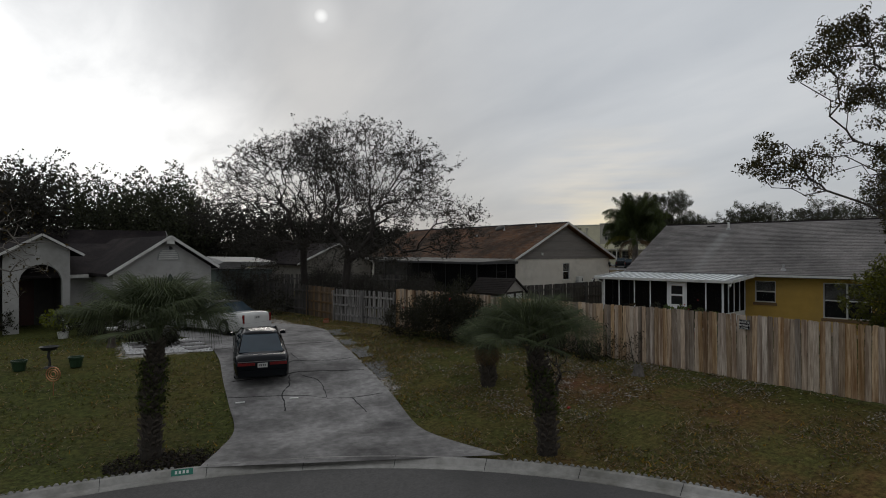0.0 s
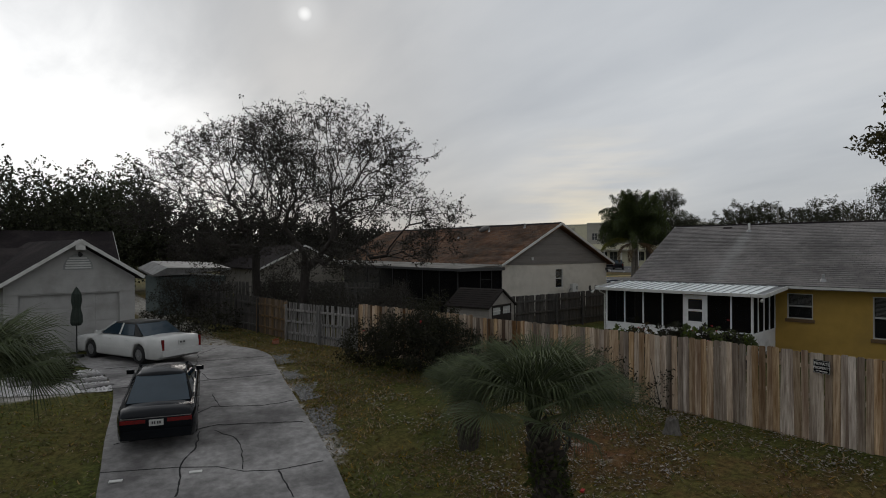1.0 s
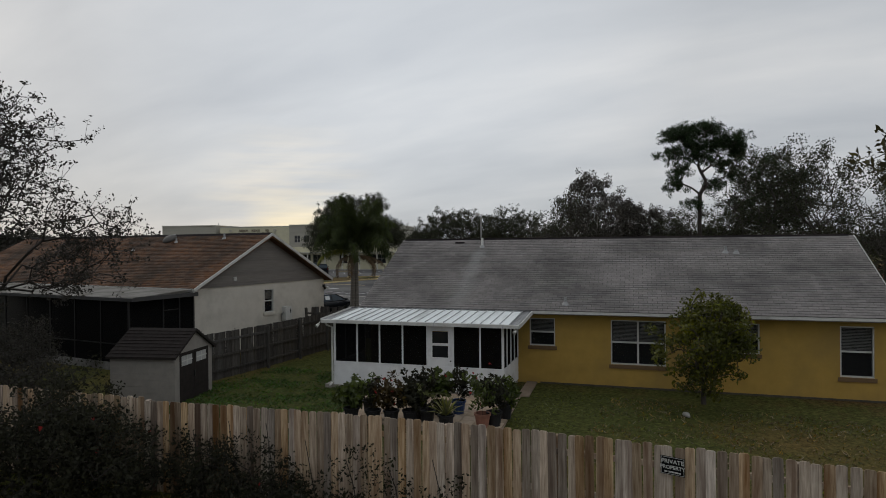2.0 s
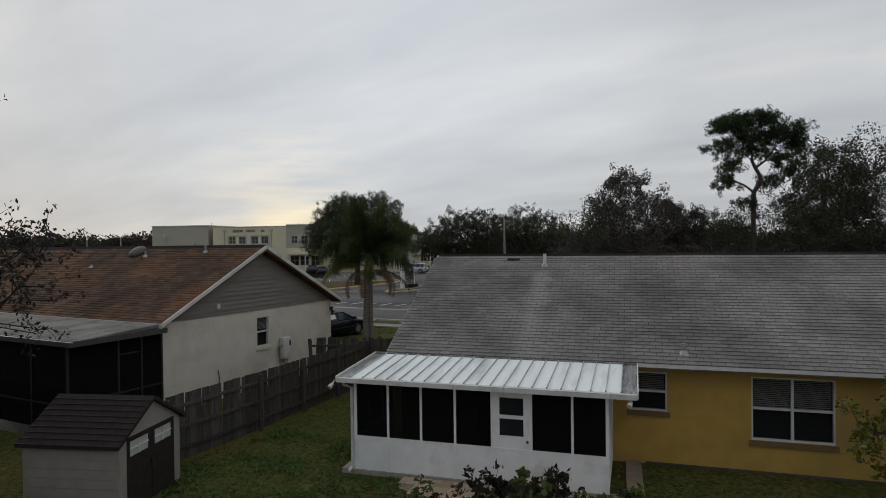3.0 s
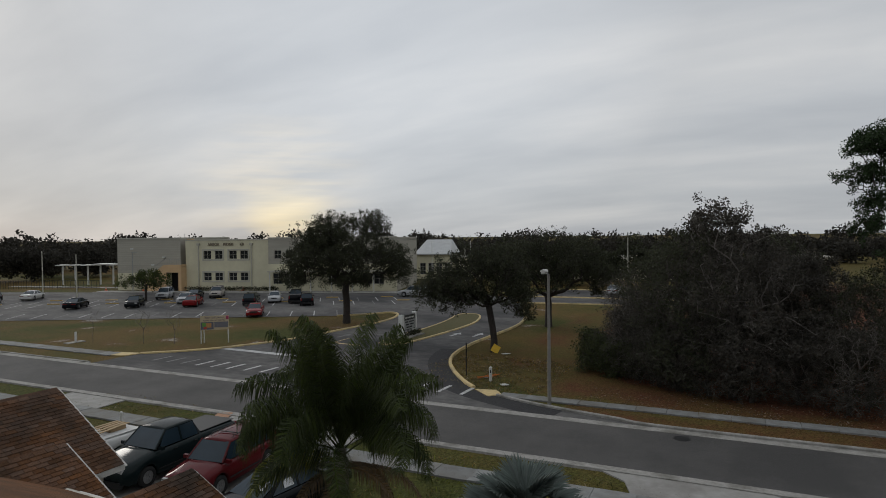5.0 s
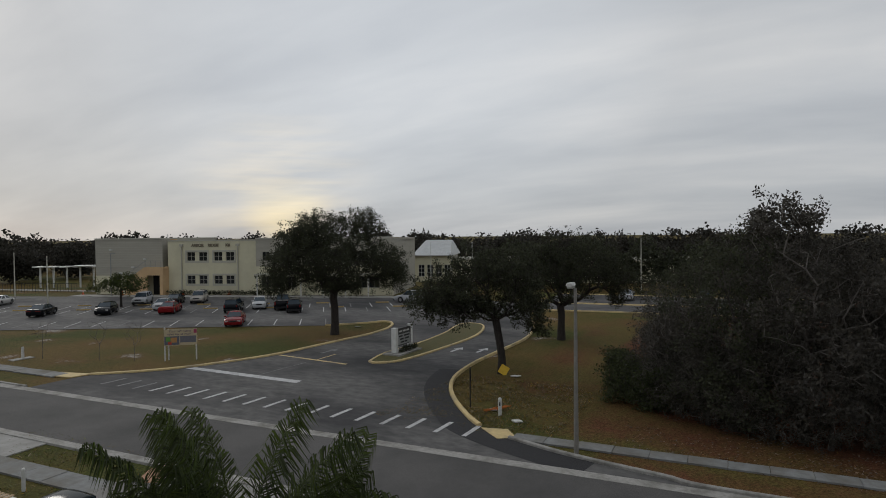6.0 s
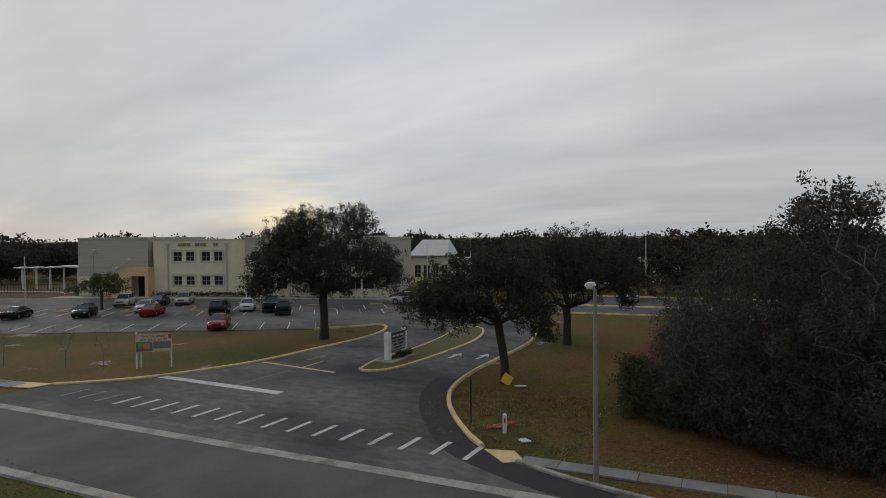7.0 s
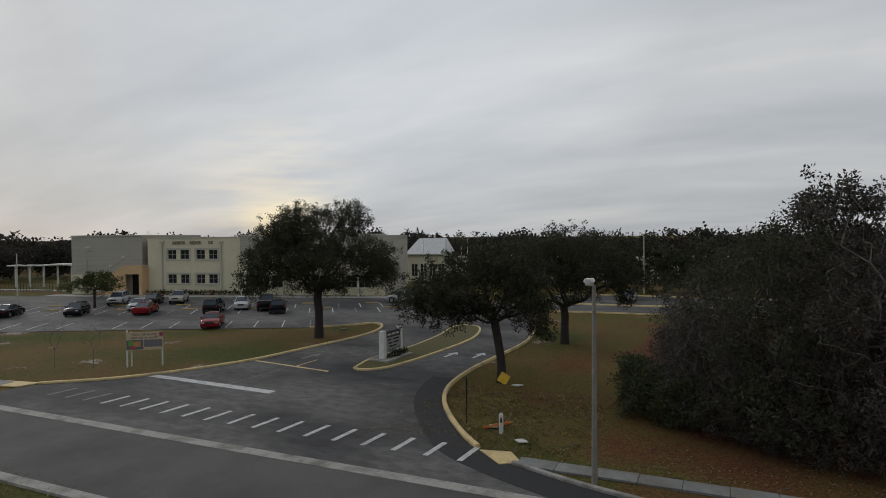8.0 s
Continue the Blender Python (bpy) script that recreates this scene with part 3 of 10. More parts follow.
def build_near_road():
    disc = [[(CUL[0] + r * math.cos(a), CUL[1] + r * math.sin(a), -0.965) for a in np.linspace(0, 2 * math.pi, 73)] for r in (0.01, 4, 8, 10.9)]
    struct("road_turning_circle", Geo().loft(disc[::-1]), ASPHALT, "grey asphalt of a round turning place", "road")
    stub = [(-4, -9), (1, -9.5), (-3, -40), (-9, -40)]
    flat("road_stub", stub, -0.962, ASPHALT, "grey asphalt street leading to the turning place", "road")
    # rolled gutter kerb round it, one long ring cut at the street behind
    arc = [(CUL[0] + 10.9 * math.cos(a), CUL[1] + 10.9 * math.sin(a)) for a in np.linspace(radians(-100), radians(230), 90)]
    prof = [(0.0, -0.968), (0.02, -0.955), (0.26, -0.95), (0.36, -0.87), (0.44, -0.855), (0.47, -0.98)]
    rows = []
    for a in np.linspace(radians(-100), radians(230), 110):
        rows.append([(CUL[0] + (10.9 + r) * math.cos(a), CUL[1] + (10.9 + r) * math.sin(a), z) for r, z in prof])
    kerb = struct("kerb_turning_circle", Geo().loft(rows), KERB, "pale rolled concrete gutter kerb with worn joints", "kerb")
    for i, a in enumerate(np.linspace(radians(-20), radians(125), 16)):
        g = Geo()
        p, q = [(CUL[0] + (10.9 + r) * math.cos(a), CUL[1] + (10.9 + r) * math.sin(a)) for r in (0.02, 0.46)]
        g.beam((*p, -0.95), (*q, -0.852), 0.009, 0.012)
        part("joint", g, TAR, kerb)
    # driveway slab with a crack pattern
    a, b = smooth_line(DRIVE_L, 6), smooth_line(DRIVE_R, 6)
    z = lambda x, y: max(ground_z(x, y) + 0.015, -0.86)
    g = ribbon_geo(a, b, z, 8)
    drive = struct("driveway", g, CONCRETE, "stained grey concrete driveway with tooled joints and cracks", "driveway")
    lines = [
        ("joint", 0.022, [(6.2, 22.6), (8.6, 22.25), (9.66, 22.05), (10.93, 21.88)]),
        ("joint", 0.026, [(5.97, 17.16), (6.64, 16.91), (7.32, 16.64), (8.0, 16.26), (8.4, 15.8), (8.97, 15.51), (9.89, 15.36)]),
        ("joint", 0.02, [(6.6, 25.4), (8.9, 25.2), (11.6, 24.9)]),
        ("crack", 0.026, [(8.1, 19.11), (8.56, 19.48), (8.99, 19.28), (9.63, 18.92), (10.47, 18.87)]),
        ("crack", 0.018, [(8.83, 20.54), (8.75, 19.92), (8.75, 19.45)]),
        ("crack", 0.032, [(6.3, 18.3), (7.92, 18.17), (8.44, 18.21), (9.04, 17.93), (10.18, 17.36)]),
        ("crack", 0.034, [(8.01, 18.06), (7.75, 17.24), (7.45, 16.86), (7.3, 16.34), (7.07, 15.43)]),
        ("crack", 0.028, [(8.99, 15.46), (8.95, 14.84), (8.89, 14.29)]),
        ("crack", 0.02, [(10.42, 27.66), (9.63, 26.62), (9.03, 23.87), (9.1, 22.89), (9.08, 22.23)]),
        ("crack", 0.022, [(8.3, 17.95), (8.62, 17.3), (8.6, 16.8), (8.4, 15.9)]),
    ]
    rng = random.Random(4)
    for name, wide, pts in lines:
        g, fine = Geo(), [Vector(pts[0])]
        for p, q in zip(pts, pts[1:]):
            p, q = Vector(p), Vector(q)
            n = max(2, int((q - p).length / 0.14))
            side = Vector((p.y - q.y, q.x - p.x)).normalized()
            off = 0.004 if name == "joint" else 0.028
            fine += [p.lerp(q, k / n) + side * rng.uniform(-off, off) for k in range(1, n)] + [q]
        for p, q in zip(fine, fine[1:]):
            g.beam((*p, z(*p) + 0.004), (*q, z(*q) + 0.004), wide * (rng.uniform(0.9, 1.1) if name == "joint" else rng.uniform(0.4, 1.2)), 0.006)
        part(name, g, TAR, drive)


build_near_road()


def build_street():
    z = 0.012
    flat("road_street", [S(-1.6, -90), S(3.6, -90), S(3.6, 130), S(-1.6, 130)], z, ASPHALT, "smooth grey asphalt street", "road")
    for name, u0, u1 in (("gutter_far", 3.6, 4.2), ("gutter_near", -2.05, -1.6)):
        flat(name, [S(u0, -90), S(u1, -90), S(u1, 130), S(u0, 130)], z + 0.012, KERB, "pale concrete gutter strip along the street", "gutter", 0.05)
    # school entrance road and car park
    er, el = smooth_line(ENTRY_R, 5), smooth_line(ENTRY_L, 5)
    lot_far = [(99.5, 94.7), (83.2, 127.1), (66, 160)]
    road = er + [(108, 54), (112, 66), (108.6, 74.3)] + lot_far + [(40, 160)] + LOT_NEAR[::-1] + el[::-1][1:]
    flat("road_school_entrance", road, z, ASPHALT_LOT, "dark patched asphalt of the school entrance and car park", "road")
    inner = er[10:48]
    outer = offset_line(inner, 1.5)
    if (outer[5][1] - inner[5][1]) < (outer[5][0] - inner[5][0]):
        outer = offset_line(inner, -1.5)
    struct("road_patch", ribbon_geo(inner, outer, lambda x, y: z + 0.006, 2), ASPHALT_NEW, "newer dark asphalt strip along the bend", "road")
    flat("road_service", [(102.5, 54), (104.5, 45), (108.2, 20), (115.2, 21), (110.5, 54)], z - 0.004, ASPHALT_LOT, "asphalt service road beyond the lawn", "road")
    flat("road_far_bays", [(112.2, 54), (116.6, 21), (127.5, 22), (123.5, 55)], z - 0.004, ASPHALT_LOT, "far parking bays beyond the service road", "road")
    struct("kerb_service", kerb_geo([(116.0, 21), (113.6, 38), (111.4, 54)], 0.5, 0.12), YELLOW, "faded yellow kerb between road and bays", "kerb")
    struct("kerb_service_near", kerb_geo([(108.0, 20), (104.3, 45), (102.6, 53)], 0.3, 0.12), YELLOW, "faded yellow kerb along the lawn", "kerb")
    struct("kerb_far_bays", kerb_geo([(128.0, 22), (124.0, 55)], 0.5, 0.12), YELLOW, "faded yellow kerb behind the far bays", "kerb")
    struct("kerb_entrance", kerb_geo(smooth_line(ENTRY_R[5:], 6)[::-1], 0.28), YELLOW, "faded yellow painted concrete kerb on the bend", "kerb")
    struct("kerb_entrance_opposite", kerb_geo(smooth_line(ENTRY_L[1:], 6), 0.28), YELLOW, "faded yellow painted concrete kerb by the lawn", "kerb")
    struct("kerb_corner", kerb_geo(smooth_line([S(4.2, -24), S(4.2, -14.5), (55.65, 28.2), (56.0, 30.85), (56.4, 32.9), (57.1, 35.2)], 6)[::-1], 0.22), KERB, "grey concrete kerb curving to the crossing", "kerb")
    struct("kerb_street", kerb_geo([S(4.2, v) for v in np.arange(-90, -23, 3)][::-1], 0.2, 0.1), KERB, "grey concrete street kerb", "kerb")
    struct("kerb_street_left", kerb_geo([S(4.2, v) for v in np.arange(26, 128, 3)][::-1], 0.2, 0.1), KERB, "grey concrete street kerb", "kerb")
    struct("kerb_street_near", kerb_geo([S(-2.05, v) for v in np.arange(-90, 131, 4)], 0.15, 0.07), KERB, "grey concrete street kerb by the gardens", "kerb")
    # traffic island
    isl = smooth_line(ISLAND + ISLAND[:1], 4)[:-1]
    struct("kerb_island", kerb_geo(isl + isl[:1], 0.25), YELLOW, "faded yellow painted kerb round an island", "kerb")
    inner = offset_line(isl + isl[:1], 0.2)[:-1]
    flat("ground_island", inner, 0.1, mat("island_grass", (0.055, 0.06, 0.018), (0.09, 0.07, 0.025), scale=5, rough=0.95, bump=0.5), "short green grass on the traffic island", "grass", 0.15)
    # pavements, each slab a piece
    slab_mat = mat("pavement_slab", (0.21, 0.217, 0.214), (0.15, 0.152, 0.148), scale=3, rough=0.9, bump=0.2, c3=(0.13, 0.12, 0.1), scale3=0.4, amount3=0.5, vary=0.14)
    me = Geo().box(-0.58, 0.58, -0.74, 0.74, -0.08, 0).mesh("slab", slab_mat)
    slim = Geo().box(-0.44, 0.44, -0.74, 0.74, -0.08, 0).mesh("slab", slab_mat)
    for name, u, v0, v1, label in (("pavement_woods", 7.1, -52, -5.5, "grey concrete pavement slabs along the woods"), ("pavement_school", 7.2, 27, 95, "pale concrete pavement slabs along the school lawn"), ("pavement_near", -4.6, -40, 60, "pale concrete pavement slabs along the front gardens")):
        walkway = thing(name, label, "pavement", pose(*S(u, (v0 + v1) / 2), 0.0, 0, 0, 4.5), kind="structure")
        n = int((v1 - v0) / 1.5)
        for i in range(n):
            part("slab", slim if u > 7.05 and v0 < 0 else me, None, walkway, m=pose(0, v0 - (v0 + v1) / 2 + (i + 0.5) * 1.5, 0.055 + 0.008 * math.sin(i * 2.3)))
    flat("pavement_ramp", [(57.94, 36.95), (58.3, 35.7), (57.4, 34.9), (56.85, 35.6)], 0.05, YELLOW, "yellow tactile ramp at the crossing", "ramp", 0.06)
    flat("pavement_ramp_left", [(55.0, 66.2), (56.3, 65.9), (55.6, 68.5), (54.4, 68.3)], 0.05, YELLOW, "yellow tactile ramp beside the lawn", "ramp", 0.06)
    # painted marks
    z += 0.012
    for i in range(18):
        v, u = -3.36 + 1.497 * i, 6.24 + 0.02 * i
        marking("crosswalk_bar", [S(u, v - 0.12), S(u + 1.72, v - 0.23), S(u + 1.72, v + 0.01), S(u, v + 0.12)], z, WHITE_LINE if i < 15 else FAINT_LINE, "white painted crosswalk bar" if i < 15 else "worn faint crosswalk bar", "crosswalk bars")
    marking("stop_line", [(60.45, 61.6), (60.75, 51.4), (61.4, 51.5), (61.05, 61.3)], z, WHITE_LINE, "wide white painted stop line", "road lines")
    marking("yellow_line", rot_rect(67.0, 55.6, 0.25, 7.0, -0.06), z, YELLOW, "yellow painted line across the lane", "road lines")
    marking("yellow_line", rot_rect(68.2, 55.2, 2.5, 0.12, 0.06), z + 0.005, YELLOW, "short yellow painted line", "road lines")
    marking("lane_line", rot_rect(63.6, 55.27, 4.6, 0.1, -0.02), z, FAINT_LINE, "faint white lane line", "road lines")
    for cx, cy in ((75.4, 47.6), (76.0, 45.6), (70.3, 56.6)):
        g = [(cx - 1.0, cy - 0.12), (cx + 0.2, cy - 0.12), (cx + 0.2, cy - 0.45), (cx + 1.1, cy), (cx + 0.2, cy + 0.45), (cx + 0.2, cy + 0.12), (cx - 1.0, cy + 0.12)]
        marking("lane_arrow", g, z, WHITE_LINE if cy < 50 else FAINT_LINE, "white painted lane arrow", "lane arrows")
    # bays of the car park
    d = Vector((0.50, -0.866))
    nrm = Vector((0.866, 0.50))
    p0 = Vector((81.3, 66.9))
    a = math.atan2(nrm.y, nrm.x)
    for row, (off, lng) in enumerate(((0.4, 4.6), (11.5, 4.6), (16.3, 4.6))):
        for i in range(22):
            c = p0 - d * (2.75 * i + (0 if row == 0 else -6)) + nrm * (off + lng / 2)
            marking("bay_line", rot_rect(c.x, c.y, lng, 0.11, radians(40)), z, WHITE_LINE if (i * 7 + row) % 4 else FAINT_LINE, "white painted parking bay line", "bay lines")
    ws_mat = mat("wheel_stop_yellow", (0.48, 0.33, 0.12), (0.36, 0.26, 0.11), scale=6, rough=0.8)
    stop = Geo().box(-0.9, 0.9, -0.08, 0.08, 0, 0.12).mesh("wheel_stop", ws_mat)
    for row, off in enumerate((16.1, 21.2)):
        for i in range(0, 22):
            if (i * 5 + row) % 3 == 0:
                c = p0 - d * (2.75 * i - 7.3) + nrm * off
                tagged(new("wheel_stop", stop), "yellow concrete wheel stop at a bay", "wheel stop", "wheel stops").matrix_basis = pose(c.x, c.y, z, 0, 0, math.degrees(a) + 90)


build_street()


# ---- houses ----
WHITE_TRIM = mat("white_trim", (0.54, 0.54, 0.52), (0.44, 0.44, 0.42), scale=4, rough=0.55, bump=0.05, c3=(0.34, 0.33, 0.3), scale3=1.2, amount3=0.3)
STUCCO_YELLOW = mat("yellow_stucco", (0.43, 0.275, 0.066), (0.36, 0.232, 0.056), scale=2.0, rough=0.92, bump=0.5, c3=(0.3, 0.2, 0.06), scale3=0.35, amount3=0.5, bump_scale=60)
STUCCO_CREAM = mat("cream_stucco", (0.56, 0.53, 0.47), (0.49, 0.46, 0.405), scale=1.6, rough=0.92, bump=0.5, c3=(0.4, 0.38, 0.33), scale3=0.4, amount3=0.4, bump_scale=60)
STUCCO_GREY = mat("grey_stucco", (0.34, 0.335, 0.325), (0.29, 0.285, 0.275), scale=1.6, rough=0.92, bump=0.5, c3=(0.22, 0.215, 0.2), scale3=0.4, amount3=0.4, bump_scale=60)
SIDING_GREY = mat("grey_siding", (0.175, 0.16, 0.145), (0.138, 0.126, 0.115), scale=3, rough=0.7, bump=0.1, stretch=(0.4, 0.4, 4), vary=0.08)
SHINGLE_GREY = mat("grey_shingle", (0.238, 0.222, 0.214), (0.172, 0.161, 0.156), scale=16, rough=0.95, bump=0.6, c3=(0.12, 0.113, 0.11), scale3=0.42, amount3=0.62, vary=0.11, bump_scale=70, spec=0.1, placed=True)
streak(SHINGLE_GREY, (-0.2164, 0.9763, 0), 12.044, (0.9763, 0.2164, 0), 35.276, 31.276, (0.27, 0.272, 0.262))
SHINGLE_BROWN = mat("brown_shingle", (0.145, 0.076, 0.043), (0.084, 0.047, 0.03), scale=18, rough=0.95, bump=0.6, c3=(0.046, 0.032, 0.023), scale3=0.4, amount3=0.72, vary=0.24, bump_scale=70, spec=0.1, placed=True)
SHINGLE_DARK = mat("dark_shingle", (0.026, 0.022, 0.023), (0.016, 0.014, 0.0145), scale=10, rough=0.95, bump=0.5, c3=(0.038, 0.032, 0.031), scale3=0.4, amount3=0.4, bump_scale=40, spec=0.03)
SHINGLE_PALE = mat("pale_shingle", (0.24, 0.245, 0.25), (0.19, 0.195, 0.2), scale=10, rough=0.95, bump=0.5, c3=(0.15, 0.15, 0.15), scale3=0.5, amount3=0.4, bump_scale=50)
ROOF_FELT = mat("roof_felt", (0.062, 0.058, 0.055), scale=8, rough=0.95, bump=0)
PANE = glass_mat("window_pane", (0.02, 0.022, 0.025))


def clear_pane():
    """Thin window glass, seen through, with a faint gloss."""
    m = mat("clear_pane", (0.02, 0.022, 0.025), scale=1, rough=0.05, bump=0, spec=0.4)
    nt = m.node_tree
    t, mx = nt.nodes.new("ShaderNodeBsdfTransparent"), nt.nodes.new("ShaderNodeMixShader")
    mx.inputs[0].default_value = 0.72
    nt.links.new(nt.nodes["Principled BSDF"].outputs[0], mx.inputs[1])
    nt.links.new(t.outputs[0], mx.inputs[2])
    nt.links.new(mx.outputs[0], nt.nodes["Material Output"].inputs[0])
    return m


CLEAR_PANE = clear_pane()
BLIND = mat("white_blind", (0.4, 0.4, 0.39), (0.33, 0.33, 0.32), scale=3, rough=0.7, bump=0)
# near-black sheet colour that stands in for shade in rooms and openings
SHADE_SHEET = mat("interior_shade", (0.014, 0.013, 0.013), scale=1, rough=0.9, bump=0)
METAL_WHITE = mat("white_metal_roof", (0.74, 0.77, 0.77), (0.66, 0.7, 0.7), scale=1.4, rough=0.42, bump=0.06, c3=(0.42, 0.44, 0.43), scale3=0.8, amount3=0.35, stretch=(0.35, 2.5, 1))
RIB_METAL = mat("roof_rib", (0.4, 0.42, 0.42), (0.3, 0.31, 0.31), scale=3, rough=0.5, bump=0)
GREY_METAL = mat("grey_metal", (0.3, 0.31, 0.31), (0.22, 0.22, 0.22), scale=6, rough=0.5, metal=0.6, bump=0.05)
BLACK_METAL = mat("black_metal", (0.02, 0.02, 0.02), scale=6, rough=0.5, bump=0.05)


def screen_mat():
    """Fine dark insect mesh: lets part of the light through."""
    m = mat("insect_screen", (0.008, 0.008, 0.0085), scale=3, rough=0.9, bump=0, spec=0.02)
    nt = m.node_tree
    t, mx = nt.nodes.new("ShaderNodeBsdfTransparent"), nt.nodes.new("ShaderNodeMixShader")
    mx.inputs[0].default_value = 0.3
    nt.links.new(nt.nodes["Principled BSDF"].outputs[0], mx.inputs[1])
    nt.links.new(t.outputs[0], mx.inputs[2])
    nt.links.new(mx.outputs[0], nt.nodes["Material Output"].inputs[0])
    return m


SCREEN = screen_mat()


def weld(ob):
    """Joins the touching corners of a part into one body."""
    bm = bmesh.new()
    bm.from_mesh(ob.data)
    bmesh.ops.remove_doubles(bm, verts=bm.verts, dist=0.004)
    bm.to_mesh(ob.data)
    bm.free()
    return ob


def basis(o, x, y, z):
    """A pose with the given axes at o."""
    m = Matrix((x, y, z)).transposed().to_4x4()
    m.translation = o
    return m


def shingle_field(parent, origin, along, up, length, height, material, near, tab=0.3, expose=0.14, seed=1):
    """Rows of tabs on a roof slope. near(s, t): whether a tab is built as a piece of its own."""
    o, a, u = Vector(origin), Vector(along).normalized(), Vector(up).normalized()
    n = a.cross(u).normalized()
    if n.z < 0:
        n = -n
    rng = random.Random(seed)
    g = Geo()
    tab_geo = Geo()
    w, d = tab - 0.013, expose * 1.1
    tab_geo.v = [(0, 0, 0.003), (w, 0, 0.003), (w, d, 0.003), (0, d, 0.003), (0, 0, 0.026), (w, 0, 0.026), (w, d, 0.008), (0, d, 0.008)]
    tab_geo.f = [(4, 5, 6, 7), (0, 1, 5, 4), (1, 2, 6, 5), (3, 0, 4, 7)]
    me = tab_geo.mesh("shingle", material)
    rows, picked = int(height / expose), 0
    rest = []
    for r in range(rows):
        t = r * expose
        s = -((r % 2) * tab / 2) - rng.random() * 0.01
        while s < length - 0.02:
            s0, s1 = max(s, 0), min(s + w, length)
            if s1 - s0 > 0.04:
                if s0 == s and s1 == s + w and picked < 300 and near(s, t):
                    picked += 1
                    part("shingle", me, None, parent, m=basis(o + a * s + u * t, a, u, n))
                else:
                    rest.append((s0, s1, t))
            s += tab
    for s0, s1, t in rest:
        k = len(g.v)
        for z in (0, 1):
            for s, q in ((s0, 0), (s1, 0), (s1, d), (s0, d)):
                h = 0.003 + (0.023 if q == 0 else 0.005) * z
                g.v.append(tuple(o + a * s + u * (t + q) + n * h))
        g.f += [tuple(k + i for i in q) for q in ((4, 5, 6, 7), (0, 1, 5, 4), (1, 2, 6, 5), (3, 0, 4, 7))]
    under = Geo().poly([tuple(o + a * s + u * t + n * 0.002) for s, t in ((0, 0), (length, 0), (length, rows * expose), (0, rows * expose))])
    part("underlay", under, ROOF_FELT, parent, "dark grey felt in the shingle joints")
    part("shingle_cover", g, material, parent, "overlapping worn asphalt shingles", kind="stuff", fix=False)


def wall_with_holes(x0, x1, z0, z1, holes, thick):
    """A wall in local x and z, thick towards +y, with openings (x0, x1, z0, z1), as one closed body."""
    g = Geo()
    xs = sorted({x0, x1, *[h[0] for h in holes], *[h[1] for h in holes]})
    zs = sorted({z0, z1, *[h[2] for h in holes], *[h[3] for h in holes]})
    nx, nz = len(xs), len(zs)
    g.v = [(x, y, z) for y in (0, thick) for z in zs for x in xs]

    def solid(i, j):
        if not (0 <= i < nx - 1 and 0 <= j < nz - 1):
            return False
        cx, cz = (xs[i] + xs[i + 1]) / 2, (zs[j] + zs[j + 1]) / 2
        return not any(h[0] < cx < h[1] and h[2] < cz < h[3] for h in holes)

    for j in range(nz - 1):
        for i in range(nx - 1):
            if not solid(i, j):
                continue
            a, b, c, d = j * nx + i, j * nx + i + 1, (j + 1) * nx + i + 1, (j + 1) * nx + i
            k = nx * nz
            g.f += [(a, b, c, d), (a + k, d + k, c + k, b + k)]
            for (p, q), (ni, nj) in (((a, b), (i, j - 1)), ((b, c), (i + 1, j)), ((c, d), (i, j + 1)), ((d, a), (i - 1, j))):
                if not solid(ni, nj):
                    g.f.append((q, p, p + k, q + k))
    return g


def window(parent, m, w, h, blinds=0.5, sill=None, frame_mat=None, bars=(1, 2), name="window", pane_mat=None):
    """A window in local x (width) and z (height), its face towards -y, foot in the middle. bars: columns and rows of panes."""
    fm = frame_mat or WHITE_TRIM
    # backing sheet: the unlit room's shade painted as a dark board
    win = part(name, Geo().box(-w / 2, w / 2, 0.10, 0.13, 0, h), SHADE_SHEET, parent, m=m)
    f = Geo()
    t = 0.04
    f.box(-w / 2, -w / 2 + t, -0.01, 0.09, 0, h).box(w / 2 - t, w / 2, -0.01, 0.09, 0, h).box(-w / 2 + t, w / 2 - t, -0.01, 0.09, 0, t).box(-w / 2 + t, w / 2 - t, -0.01, 0.09, h - t, h)
    for i in range(1, bars[0]):
        x = -w / 2 + w * i / bars[0]
        f.box(x - 0.03, x + 0.03, 0.0, 0.08, t, h - t)
    for j in range(1, bars[1]):
        z = h * j / bars[1]
        f.box(-w / 2 + t, w / 2 - t, 0.004, 0.076, z - 0.025, z + 0.025)
    part("window_frame", f, fm, win)
    for i in range(bars[0]):
        for j in range(bars[1]):
            part("pane", Geo().box(-w / 2 + w * i / bars[0] + 0.02, -w / 2 + w * (i + 1) / bars[0] - 0.02, 0.055, 0.061, h * j / bars[1] + 0.02, h * (j + 1) / bars[1] - 0.02), pane_mat or (CLEAR_PANE if blinds else PANE), win)
    if blinds:
        bl = Geo()
        z = h - 0.07
        while z > h * (1 - blinds) + 0.03:
            bl.box(-w / 2 + 0.06, w / 2 - 0.06, 0.066, 0.078, z - 0.026, z)
            z -= 0.045
        part("blind", bl, BLIND, win, "grey slatted blind", kind="stuff")
    if sill:
        part("sill", Geo().box(-w / 2 - 0.06, w / 2 + 0.06, -0.07, 0.05, -0.13, -0.004), sill, win)
    return win


